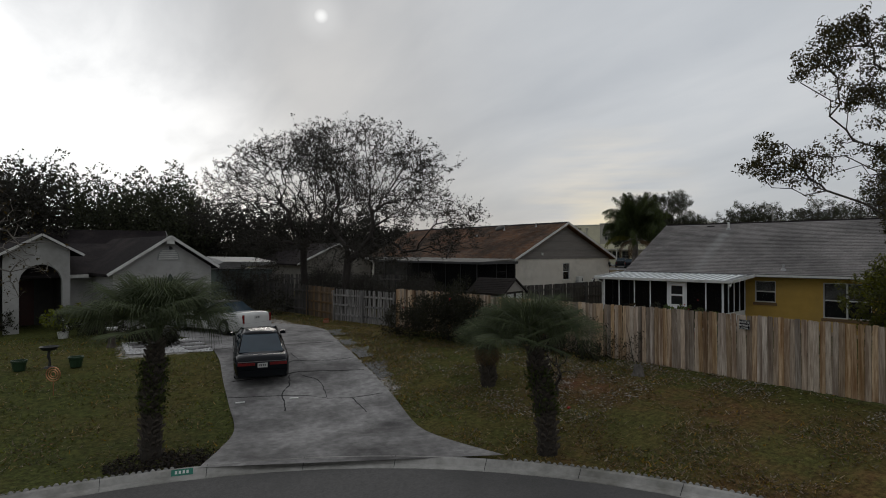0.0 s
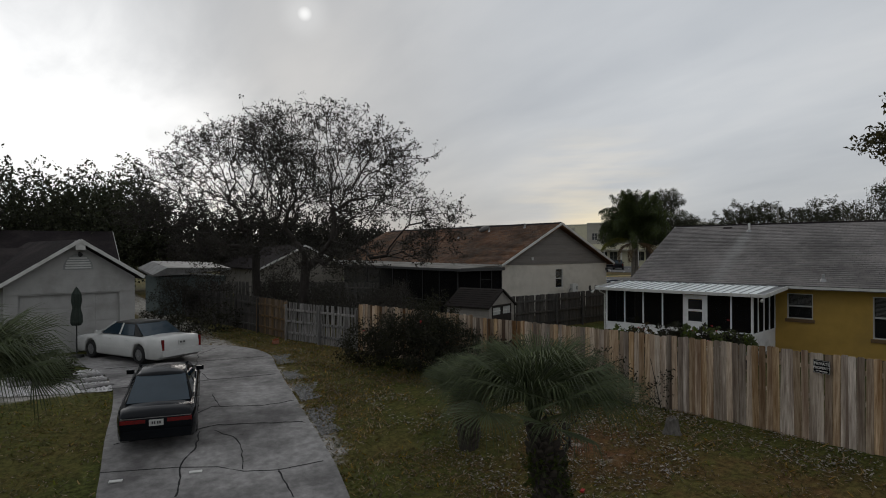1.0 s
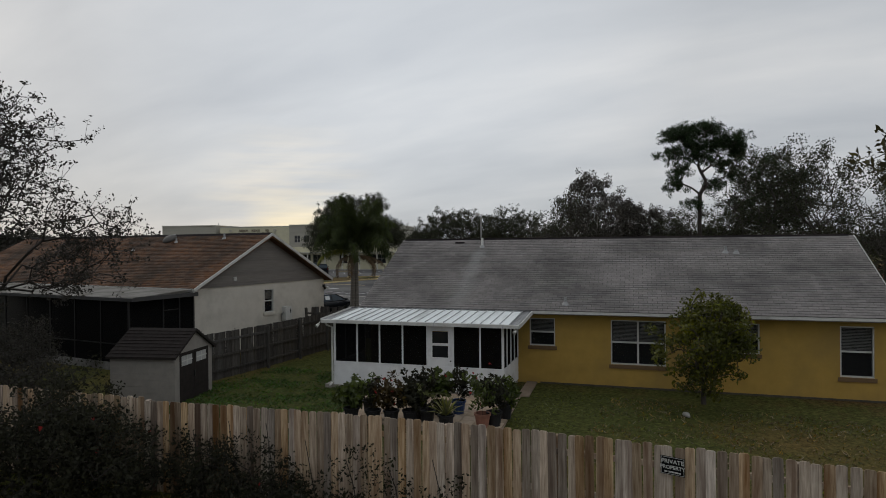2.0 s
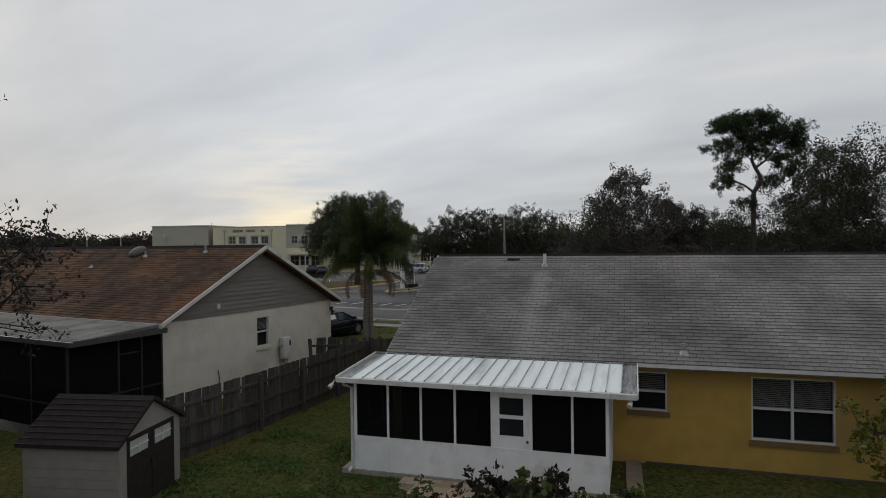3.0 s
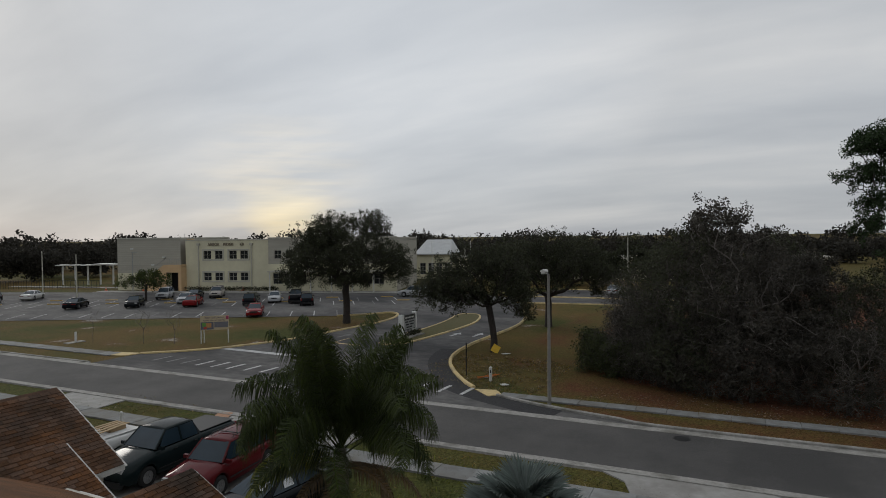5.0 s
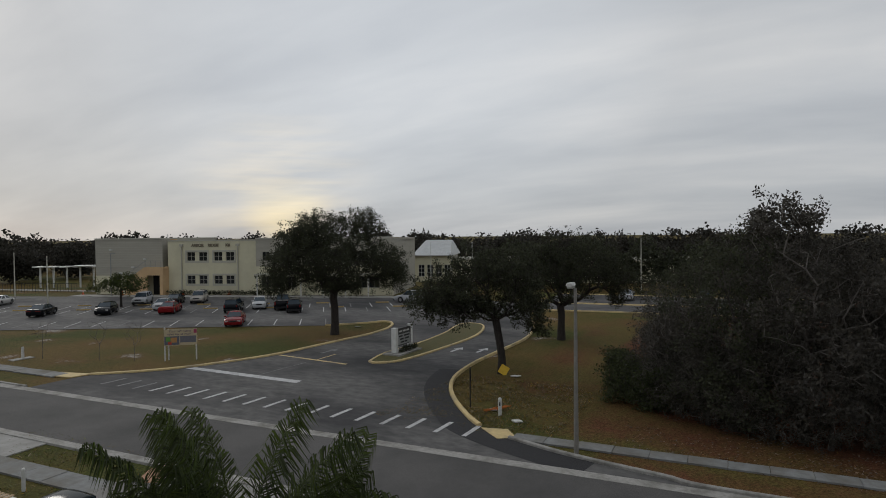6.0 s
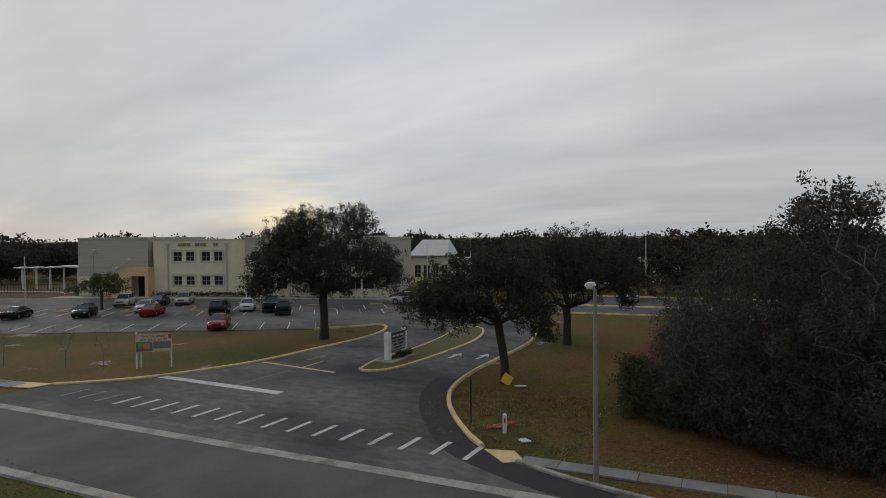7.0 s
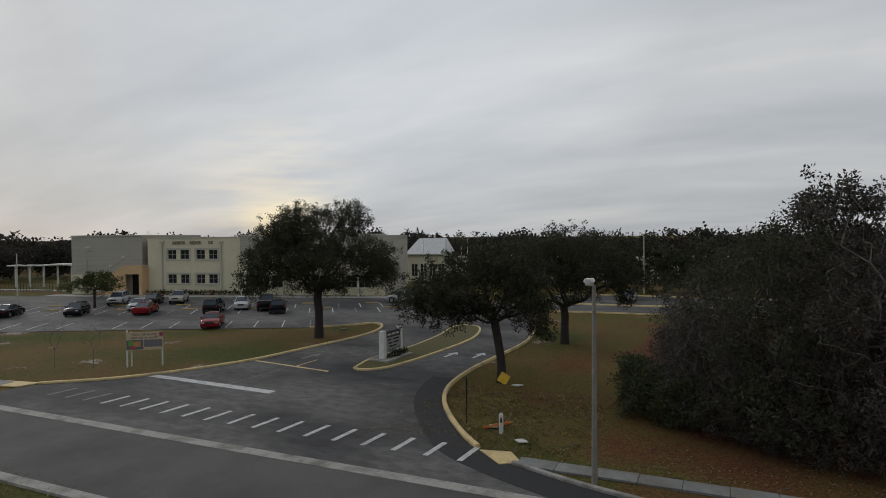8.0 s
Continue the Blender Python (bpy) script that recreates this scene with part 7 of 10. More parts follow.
PLATE = mat("number_plate", (0.5, 0.5, 0.48), scale=5, rough=0.5, bump=0)
BLACK_TRIM = mat("black_trim", (0.014, 0.014, 0.015), scale=5, rough=0.5, bump=0)
CHROME = mat("chrome_trim", (0.5, 0.5, 0.5), scale=5, rough=0.2, metal=1.0, bump=0)


def paint(name, c):
    return mat("paint_" + name, c, tuple(v * 0.9 for v in c), scale=2, rough=0.12, bump=0, c3=tuple(v * 0.75 for v in c), scale3=0.7, amount3=0.3, spec=0.12, coat=0.0)


# length, width, height; wheel centres from the tail; belt, bonnet and boot heights; greenhouse: tail base, roof rear, roof front, screen base
CARS = {
    "sedan": (4.9, 1.84, 1.42, 0.98, 3.82, 0.93, 0.90, 0.96, 0.72, 1.75, 2.75, 3.6),
    "limousine": (5.3, 1.92, 1.45, 1.15, 4.05, 0.96, 0.93, 1.0, 1.1, 1.75, 2.95, 3.65),
    "suv": (4.8, 1.86, 1.72, 0.95, 3.75, 1.08, 1.05, 1.1, 0.12, 0.4, 2.85, 3.5),
    "pickup": (5.8, 1.98, 1.85, 1.25, 4.75, 1.2, 1.15, 1.2, 2.05, 2.35, 3.65, 4.3),
    "hatchback": (4.3, 1.78, 1.5, 0.8, 3.4, 0.98, 0.95, 1.0, 0.15, 0.75, 2.4, 3.2),
}


def car(kind, material, m, label, roof_mat=None, category="car", plate=True, rack=False, group="parked cars", detail=True):
    L, W, H, xr, xf, belt, bonnet, boot, ga, gb, gc, gd = CARS[kind]
    c = thing(kind if kind != "limousine" else "sedan", label, category, m @ pose(-L / 2, 0, 0), group)
    R, hw = (0.33 if kind in ("sedan", "limousine", "hatchback") else 0.38), W / 2
    zb0 = 0.2 if kind in ("sedan", "limousine", "hatchback") else 0.3

    def top(x):
        pts = [(0, boot - 0.22), (0.05, boot - 0.05), (0.2, boot), (ga, belt + 0.02), (gd, bonnet + 0.04), (gd + 0.35, bonnet), (L - 0.25, bonnet - 0.13), (L - 0.06, bonnet - 0.25), (L, bonnet - 0.36)]
        pts = sorted(pts)
        return float(np.interp(x, [p[0] for p in pts], [p[1] for p in pts]))

    def low(x):
        z = zb0 + (0.1 if x < 0.15 or x > L - 0.12 else 0)
        for xw in (xr, xf):
            d = abs(x - xw)
            if d < R + 0.06:
                z = max(z, R + math.sqrt(max((R + 0.06) ** 2 - d * d, 0)))
        return z

    xs = sorted({0, 0.03, 0.1, 0.22, 0.45, ga, (ga + gd) / 2, gd, gd + 0.3, L - 0.5, L - 0.25, L - 0.1, L - 0.03, L, *[xw + (R + 0.06) * k for xw in (xr, xf) for k in (-1.03, -0.99, -0.85, -0.55, 0, 0.55, 0.85, 0.99, 1.03)]})
    rows = []
    for x in xs:
        e = min(x, L - x)
        w = hw * (0.84 + 0.16 * min(1, e / 0.5) ** 0.6)
        t, b = top(x), low(x)
        mid = min(max(0.62, b + 0.05), t - 0.08)
        half = [(0, t + 0.015), (w * 0.62, t), (w * 0.88, t - 0.035), (w * 0.965, t - 0.11), (w, mid), (w * 0.985, max(b + 0.03, zb0 + 0.05)), (w * 0.93, b), (0, max(b, zb0))]
        rows.append([(x, y, z) for y, z in half] + [(x, -y, z) for y, z in half[-2:0:-1]])
    part("body", Geo().loft(rows, closed=True, caps=True), material, c, smooth=False, fix=True).data.shade_smooth()
    # greenhouse
    wb, wt = hw * 0.86, hw * 0.66
    rz = H
    rm = roof_mat or material
    rows = []
    for x, dz in ((gb - 0.06, -0.035), (gb + 0.1, -0.005), ((gb + gc) / 2, 0.0), (gc - 0.1, -0.012), (gc + 0.05, -0.045)):
        rows.append([(x, wt * f, rz + dz - 0.05 * abs(f) ** 3) for f in (-1.03, -0.8, -0.4, 0, 0.4, 0.8, 1.03)] + [(x, wt * f, rz + dz - 0.09) for f in (1.03, 0, -1.03)])
    part("roof", Geo().loft(rows, closed=True, caps=True), rm, c, smooth=False, fix=True).data.shade_smooth()
    zt, zb = rz - 0.06, belt + 0.01

    def pane(name, pts, mt=CAR_GLASS):
        g = Geo().poly(pts)
        n = (Vector(pts[1]) - Vector(pts[0])).cross(Vector(pts[2]) - Vector(pts[0])).normalized() * 0.012
        k = len(pts)
        g.v += [tuple(Vector(p) - n) for p in pts]
        g.f += [tuple(range(2 * k - 1, k - 1, -1))] + [(i, k + i, k + (i + 1) % k, (i + 1) % k) for i in range(k)]
        part(name, g, mt, c, fix=True)
    pane("windscreen", [(gd, -wb * 0.94, zb + 0.02), (gd, wb * 0.94, zb + 0.02), (gc + 0.03, wt * 0.97, zt), (gc + 0.03, -wt * 0.97, zt)])
    pane("rear_window", [(ga, wb * 0.92, zb + 0.02), (ga, -wb * 0.92, zb + 0.02), (gb - 0.03, -wt * 0.97, zt), (gb - 0.03, wt * 0.97, zt)])
    split = [ga + (0.42 if kind in ("sedan", "limousine") else 0.25 if kind != "pickup" else 0.12)]
    mid = (gb + gc) / 2 + (0.05 if kind != "suv" else 0.35)
    cuts = [split[0], mid, gd - 0.12] if kind != "suv" else [split[0], mid - 0.95, mid, gd - 0.12]

    def edge(x, s, f):
        """A place on the side of the cabin at x; f: 0 at the belt, 1 at the roof."""
        xa, xb = x, min(max(x, gb), gc)
        return (lerp(xa, xb, f), s * lerp(wb, wt * 1.01, f), lerp(zb, zt, f))
    for s in (-1, 1):
        for a, b in zip(cuts, cuts[1:]):
            pts = [edge(a + 0.04, s, 0.02), edge(b - 0.04, s, 0.02), edge(b - 0.04, s, 0.93), edge(a + 0.04, s, 0.93)]
            pane("side_window", pts if s < 0 else pts[::-1])
        for x in cuts[1:-1]:
            part("pillar", Geo().beam(edge(x, s, 0), edge(x, s, 1), 0.02, 0.09, up=(1, 0, 0)), material if not roof_mat else material, c)
        part("pillar", Geo().beam((gd, s * wb * 0.97, zb), (gc, s * wt, zt), 0.05, 0.07), material, c)
        # rear quarter
        q = [(ga, s * wb * 0.97, zb), edge(cuts[0], s, 0), edge(cuts[0], s, 1), (gb - 0.02, s * wt, zt)]
        pane("quarter_panel", q if s < 0 else q[::-1], rm)
        g = Geo().loft([[(gd - 0.2 + dx, s * (hw * 0.9 + dy), belt + dz) for dx, dz in ((0, 0), (0.12, 0), (0.12, 0.12), (0, 0.12))] for dy in (0.0, 0.2)], closed=True, caps=True)
        part("wing_mirror", g, material, c, fix=True)
        if detail:
            for x in [(a + b) / 2 - 0.25 for a, b in zip(cuts, cuts[1:])]:
                part("door_handle", Geo().box(x, x + 0.16, s * hw * 0.985 - 0.015, s * hw * 0.985 + 0.015, belt - 0.16, belt - 0.13), BLACK_TRIM if kind != "limousine" else material, c)
            part("side_moulding", Geo().box(xr + R + 0.1, xf - R - 0.1, s * hw - 0.012, s * hw + 0.012, 0.5, 0.55), BLACK_TRIM if kind != "limousine" else material, c)
    part("cabin_lining", Geo().loft([[(x0, -wb * 0.8, zb - 0.04), (x0, wb * 0.8, zb - 0.04), (x1, wt * 0.8, zb + 0.2), (x1, -wt * 0.8, zb + 0.2)] for x0, x1 in ((gb - 0.1, gb + 0.05), (gc + 0.1, gc - 0.05))], closed=True, caps=True), BLACK_TRIM, c, fix=True)
    # wheels
    for x in (xr, xf):
        for s in (-1, 1):
            y = s * (hw - 0.12)
            ring = [(R * 0.62, 0.1), (R * 0.9, 0.105), (R, 0.07), (R, -0.07), (R * 0.9, -0.105), (R * 0.62, -0.1)]
            rows = [[(r * math.cos(a), yy, r * math.sin(a)) for r, yy in ring] for a in np.linspace(0, 2 * math.pi, 21)]
            wheel = part("wheel", Geo().loft(rows), TYRE, c, smooth=True, m=pose(x, y, R), fix=True)
            g = Geo().tube([(0, s * 0.04, 0), (0, s * 0.075, 0)], R * 0.63, 16)
            for k in range(6):
                a = k * math.pi / 3
                g.beam((0.05 * math.cos(a), s * 0.085, 0.05 * math.sin(a)), (R * 0.58 * math.cos(a), s * 0.08, R * 0.58 * math.sin(a)), 0.05, 0.03, up=(0, 1, 0))
            part("rim", g, RIM, wheel)
    # lamps, bumpers, plate
    for s in (-1, 1):
        if kind == "limousine":
            part("tail_light", Geo().box(-0.015, 0.05, s * hw * 0.8 - 0.04, s * hw * 0.8 + 0.04, 0.55, 0.92), TAIL_RED, c)
        elif kind in ("suv", "hatchback", "pickup"):
            part("tail_light", Geo().box(-0.012, 0.1, s * hw * 0.78 - 0.07, s * hw * 0.78 + 0.07, 0.75, boot - 0.08), TAIL_RED, c)
        else:
            part("tail_light", Geo().box(-0.015, 0.12, *sorted((s * hw * 0.26, s * hw * 0.86)), 0.69, 0.78), TAIL_RED, c)
        part("head_light", Geo().box(L - 0.14, L - 0.035, *sorted((s * hw * 0.5, s * hw * 0.82)), bonnet - 0.34, bonnet - 0.2), HEAD_CLEAR, c)
    bump = BLACK_TRIM if kind in ("suv", "pickup") else material
    part("rear_bumper", Geo().box(-0.06, 0.12, -hw * 0.84, hw * 0.84, 0.32, 0.54), bump, c)
    part("front_bumper", Geo().box(L - 0.1, L + 0.05, -hw * 0.82, hw * 0.82, 0.28, 0.5), bump, c)
    part("grille", Geo().box(L - 0.05, L + 0.012, -hw * 0.42, hw * 0.42, bonnet - 0.36, bonnet - 0.2), BLACK_TRIM, c)
    if plate:
        z0 = 0.62 if kind == "sedan" else 0.7
        p = part("number_plate", Geo().box(-0.035, -0.016, -0.16, 0.16, z0, z0 + 0.15), PLATE, c)
        for y in (-0.1, -0.05, 0.02, 0.07):
            part("bar", Geo().box(-0.04, -0.036, y, y + 0.03, z0 + 0.045, z0 + 0.11), BLACK_TRIM, p)
    if kind == "sedan" and detail:
        part("trunk_trim", Geo().box(-0.012, 0.0, -hw * 0.84, hw * 0.84, 0.81, 0.83), CHROME, c)
    if rack:
        for s in (-1, 1):
            part("roof_rail", Geo().tube([(gb + 0.2, s * wt * 0.8, rz - 0.02), (gb + 0.25, s * wt * 0.8, rz + 0.05), (gc - 0.35, s * wt * 0.8, rz + 0.05), (gc - 0.3, s * wt * 0.8, rz - 0.02)], 0.015, 6), BLACK_TRIM, c)
        for x in (gb + 0.6, gc - 0.7):
            part("roof_bar", Geo().box(x, x + 0.05, -wt * 0.8, wt * 0.8, rz + 0.03, rz + 0.055), BLACK_TRIM, c)
    if kind == "pickup":
        part("bed_cover", Geo().box(0.12, ga - 0.08, -hw * 0.8, hw * 0.8, belt + 0.02, belt + 0.05), BLACK_TRIM, c)
    return c


def ground_pose(x, y, heading):
    """On the ground, nose towards heading, tilted with the slope."""
    a = radians(heading)
    e = 1.4
    z0, z1 = ground_z(x - e * math.cos(a), y - e * math.sin(a)), ground_z(x + e * math.cos(a), y + e * math.sin(a))
    return pose(x, y, (z0 + z1) / 2 + 0.025, 0, 0, heading) @ pose(0, 0, 0, 0, -math.degrees(math.atan2(z1 - z0, 2 * e)))


BLACK, WHITE, RED, SILVER, MAROON, GREEN = (paint(n, c) for n, c in (("black", (0.006, 0.007, 0.009)), ("white", (0.5, 0.5, 0.485)), ("red", (0.17, 0.01, 0.012)), ("silver", (0.36, 0.37, 0.38)), ("maroon", (0.085, 0.01, 0.012)), ("dark_green", (0.008, 0.014, 0.015))))
CHAMPAGNE = paint("champagne", (0.3, 0.28, 0.25))
VINYL = mat("black_vinyl", (0.03, 0.03, 0.028), (0.02, 0.02, 0.02), scale=20, rough=0.7, bump=0.2)
car("sedan", BLACK, ground_pose(7.48, 19.58, 78) @ Matrix.Diagonal((0.87, 0.87, 0.87, 1)), "black sedan with red tail lights on the driveway")
car("limousine", WHITE, ground_pose(7.7, 27.25, 118) @ Matrix.Diagonal((0.91, 0.91, 0.91, 1)), "white luxury sedan with a black vinyl roof by the garage", roof_mat=VINYL)
car("pickup", GREEN, pose(41.2, 42.3, 0.05, 0, 0, 186), "dark green pickup truck with a covered bed", category="pickup truck")
car("suv", MAROON, pose(41.3, 39.2, 0.05, 0, 0, 190), "maroon sport utility car with a roof rack", rack=True)
sheet_car = car("sedan", BLACK, pose(40.7, 35.55, 0.03, 0, 0, -4), "black sedan with sheets of paper in its windows")
sheet = mat("white_paper", (0.62, 0.63, 0.64), (0.5, 0.52, 0.54), scale=7, rough=0.8, bump=0)
part("paper", Geo().box(-0.2, 0.2, -0.16, 0.16, 0.012, 0.02), sheet, sheet_car, "crumpled white paper", m=pose(1.22, -0.28, 1.175, 0, -22, 12))
part("paper", Geo().box(-0.2, 0.2, -0.012, -0.004, -0.13, 0.13), sheet, sheet_car, "white paper notice", m=pose(1.9, -0.722, 1.165, -24, 0, 0))
wp = car("pickup", WHITE, pose(38.55, 44.95, 0.05, 0, 0, 183), "white pickup truck with boards in its bed", category="pickup truck")
for ch in wp.children:
    if ch.name.startswith("bed_cover"):
        ch.data.materials[0] = mat("bed_liner", (0.5, 0.5, 0.49), (0.42, 0.42, 0.41), scale=4, rough=0.6)
part("cardboard_box", Geo().box(0.5, 1.2, -0.3, 0.35, 1.26, 1.4), mat("cardboard", (0.3, 0.21, 0.12), scale=5, rough=0.9), wp)
for k in range(4):
    part("board", Geo().box(0.3, 1.8, -0.5 + k * 0.2, -0.36 + k * 0.2, 1.405, 1.43, pose(0, 0, 0, 0, 0, 3 * k)), mat("pine_board", (0.35, 0.25, 0.14), scale=5), wp)
for x, y, h, kind, col, lab in ((73.0, 104.0, 40, "sedan", BLACK, "black sedan in the car park"), (77.3, 97.8, 222, "hatchback", BLACK, "black hatchback in the car park"), (86.5, 104.0, 220, "suv", SILVER, "silver sport utility car in the car park"), (81.7, 91.6, 38, "sedan", RED, "red sedan in the car park"), (84.0, 96.0, 219, "sedan", SILVER, "dark silver sedan in the car park"), (88.8, 100.0, 40, "sedan", BLACK, "black sedan beside the hedge"), (91.4, 98.2, 220, "suv", CHAMPAGNE, "bronze sport utility car in the car park"), (86.0, 85.1, 38, "suv", BLACK, "black sport utility car in the car park"), (90.1, 84.8, 222, "hatchback", SILVER, "silver hatchback with a red lamp in the car park"), (77.9, 75.9, 222, "sedan", RED, "bright red sedan in a bay by the lawn"), (91.0, 81.6, 40, "pickup", BLACK, "black pickup truck in the car park"), (89.2, 78.0, 42, "suv", BLACK, "black jeep in the car park"), (77.0, 122.5, 40, "sedan", WHITE, "white sedan in the far bays"), (70.6, 121.8, 220, "suv", BLACK, "black sport utility car in the far bays"), (104.0, 70.0, 100, "suv", SILVER, "silver sport utility car by the entrance"), (119.5, 44, 10, "sedan", SILVER, "silver sedan in the far bays"), (121, 34, 190, "suv", BLACK, "black sport utility car in the far bays")):
    car(kind, col, pose(x, y, 0.02, 0, 0, h), lab, detail=False, plate=False, group="cars in the car park")


# ---- school ----
CREAM = mat("school_cream", (0.56, 0.53, 0.38), (0.5, 0.47, 0.34), scale=0.8, rough=0.9, bump=0.1, c3=(0.46, 0.435, 0.32), scale3=0.15, amount3=0.4)
TAUPE = mat("school_taupe", (0.35, 0.335, 0.285), (0.315, 0.3, 0.255), scale=0.8, rough=0.9, bump=0.1, c3=(0.25, 0.235, 0.2), scale3=0.12, amount3=0.4, stretch=(0.3, 0.3, 2))
PEACH = mat("school_peach", (0.52, 0.36, 0.2), (0.47, 0.32, 0.18), scale=1, rough=0.9, bump=0.1)
PALE_TRIM = mat("school_trim", (0.4, 0.39, 0.33), (0.36, 0.35, 0.3), scale=2, rough=0.85, bump=0.05)


def text_mesh(name, words, size, material, parent, m, extrude=0.03, label="", bold=0.0):
    """Letters in the built-in font, as a mesh, upright in local x and z, facing -y."""
    cu = bpy.data.curves.new(name, "FONT")
    cu.body, cu.size, cu.extrude, cu.align_x, cu.offset = words, size, extrude, "CENTER", bold
    tmp = bpy.data.objects.new(name, cu)
    scene.collection.objects.link(tmp)
    me = bpy.data.meshes.new_from_object(tmp.evaluated_get(bpy.context.evaluated_depsgraph_get()))
    bpy.data.objects.remove(tmp)
    me.name = name
    me.materials.clear()
    me.materials.append(material)
    return part(name, me, material, parent, label, m=m @ pose(0, 0, 0, 90))


def school():
    s = thing("school_building", "two-storey cream and taupe school building with square windows", "school", pose(97.75, 113.5, 0, 0, 0, -68.9))
    up, lo = (5.52, 6.95), (1.75, 3.12)
    wx = [4.1, 6.2, 8.85, 10.9]
    holes = [(x - 0.7, x + 0.7, *z) for x in wx for z in (up, lo)]
    part("wall", wall_with_holes(0, 15.5, 0, 8.75, holes, 0.4), CREAM, s, "cream rendered front")
    part("roof", Geo().box(0, 15.5, 0.4, 18, 8.3, 8.6), PALE_TRIM, s)
    part("coping", Geo().box(-0.05, 15.55, -0.08, 0.45, 8.755, 8.95), PALE_TRIM, s)
    dark_frame = mat("bronze_frame", (0.3, 0.29, 0.26), scale=3, rough=0.5)
    for z in (up, lo):
        for x in wx:
            window(s, pose(x, 0.1, z[0]), 1.4, z[1] - z[0], 0, None, dark_frame, bars=(2, 2))
        for a, b in ((wx[0] - 1.0, wx[1] + 1.0), (wx[2] - 1.0, wx[3] + 1.0)):
            g = Geo().box(a, b, -0.07, -0.003, z[1] + 0.03, z[1] + 0.3).box(a, b, -0.07, -0.003, z[0] - 0.3, z[0] - 0.03).box(a, a + 0.25, -0.07, -0.003, z[0] - 0.03, z[1] + 0.03).box(b - 0.25, b, -0.07, -0.003, z[0] - 0.03, z[1] + 0.03)
            part("window_surround", g, PALE_TRIM, s)
    for x in (2.5, 12.3):
        d = part("downpipe", Geo().tube([(x, -0.15, 0.2), (x, -0.15, 7.9)], 0.1, 8), PALE_TRIM, s)
        part("rain_head", Geo().box(x - 0.28, x + 0.28, -0.32, -0.02, 7.9, 8.3), PALE_TRIM, d)
    bronze = mat("bronze_letter", (0.2, 0.17, 0.12), scale=3, rough=0.5)
    for words, x in (("ARBOR", 5.3), ("RIDGE", 8.03), ("K8", 10.55)):
        text_mesh("lettering", words, 0.66, bronze, s, pose(x, -0.06, 7.86), 0.05, "dark raised letters", 0.02)
    # wing to the right, a little proud, with a taupe upper band
    wing = [(17.2, 1), (19.2, 1), (21.4, 0), (27, 1), (29, 1), (33, 1), (35, 1)]
    holes = [(x - 0.6, x + 0.6, 5.52, 6.95) for x, k in wing if k] + [(x - 0.85, x + 0.85, 1.2, 3.0) for x, k in wing]
    part("wing_wall", wall_with_holes(15.5, 38, 0, 4.6, [h for h in holes if h[3] < 4.6], 0.4), CREAM, s, m=pose(0, -0.35, 0))
    part("wing_wall", wall_with_holes(15.5, 38, 4.6, 9.0, [h for h in holes if h[3] > 4.6], 0.4), TAUPE, s, "taupe upper wall", m=pose(0, -0.35, 0))
    part("wing_coping", Geo().box(15.5, 38.1, -0.43, 0.15, 9.005, 9.2), PALE_TRIM, s)
    part("wing_roof", Geo().box(15.5, 38, 0.16, 18, 8.4, 8.7), PALE_TRIM, s)
    part("wing_end", Geo().box(37.6, 38, 0.06, 18, 0, 9.0), TAUPE, s)
    for x, k in wing:
        if k:
            window(s, pose(x, -0.25, 5.52), 1.2, 1.43, 0, None, dark_frame, bars=(2, 2))
        window(s, pose(x, -0.25, 1.2), 1.7, 1.8, 0, None, dark_frame, bars=(2, 2))
    can = part("canopy", Geo().box(16.2, 38, -2.6, -0.4, 3.3, 3.5), PALE_TRIM, s, "flat walkway canopy")
    for k in range(6):
        part("canopy_post", Geo().tube([(16.6 + 3.6 * k, -2.4, 0), (16.6 + 3.6 * k, -2.4, 3.3)], 0.1, 8), WHITE_TRIM, can)
    # block to the left with the open stair
    part("left_block", Geo().box(-13.3, -1.1, 0.2, 18, 3.1, 9.15), TAUPE, s, "taupe ribbed block")
    part("left_base", Geo().box(-13.3, -1.1, 0.18, 18, 0, 3.09), CREAM, s)
    for k in range(14):
        part("groove", Geo().box(-13.3, -1.1, 0.185, 0.199, 3.4 + k * 0.4, 3.44 + k * 0.4), PALE_TRIM, s)
    part("left_coping", Geo().box(-13.35, -1.05, 0.1, 18.05, 9.155, 9.35), PALE_TRIM, s)
    part("recess_wall", Geo().box(-1.1, 0, 2.4, 2.8, 0, 9.1), PEACH, s)
    st = part("stair_wall", Geo().loft([[(-6.6, y, 0), (-2.75, y, 0), (-2.75, y, 4.6), (-3.2, y, 4.55), (-6.6, y, 2.3)] for y in (-1.7, -1.4)], closed=True, caps=True), PEACH, s, "peach stair wall", fix=True)
    part("stair_pier", Geo().box(-0.45, 0.1, -1.7, 0.18, 0, 4.6), PEACH, s)
    part("stair_lintel", Geo().box(-2.75, -0.45, -1.7, -1.4, 3.25, 4.6), PEACH, s)
    part("stair_landing", Geo().box(-3.2, 0.1, -1.4, 0.18, 4.1, 4.3), PEACH, s)
    # dark sheet painted as the shade inside the stair opening
    part("stair_back", Geo().box(-2.75, -0.45, 0.1, 0.19, 0, 4.1), SHADE_SHEET, s)
    for k in range(14):
        part("stair_step", Geo().box(-6.9 + 0.28 * k, -6.6 + 0.28 * k, -1.38, 0.1, 2.3 + 0.14 * k, 2.42 + 0.14 * k), PALE_TRIM, s)
    g = Geo().tube([(-9.8, -1.55, 1.2), (-6.6, -1.55, 3.3), (-3.0, -1.55, 5.6), (0.1, -1.55, 5.6)], 0.04, 6)
    for k in range(8):
        x = -3.0 + k * 0.44
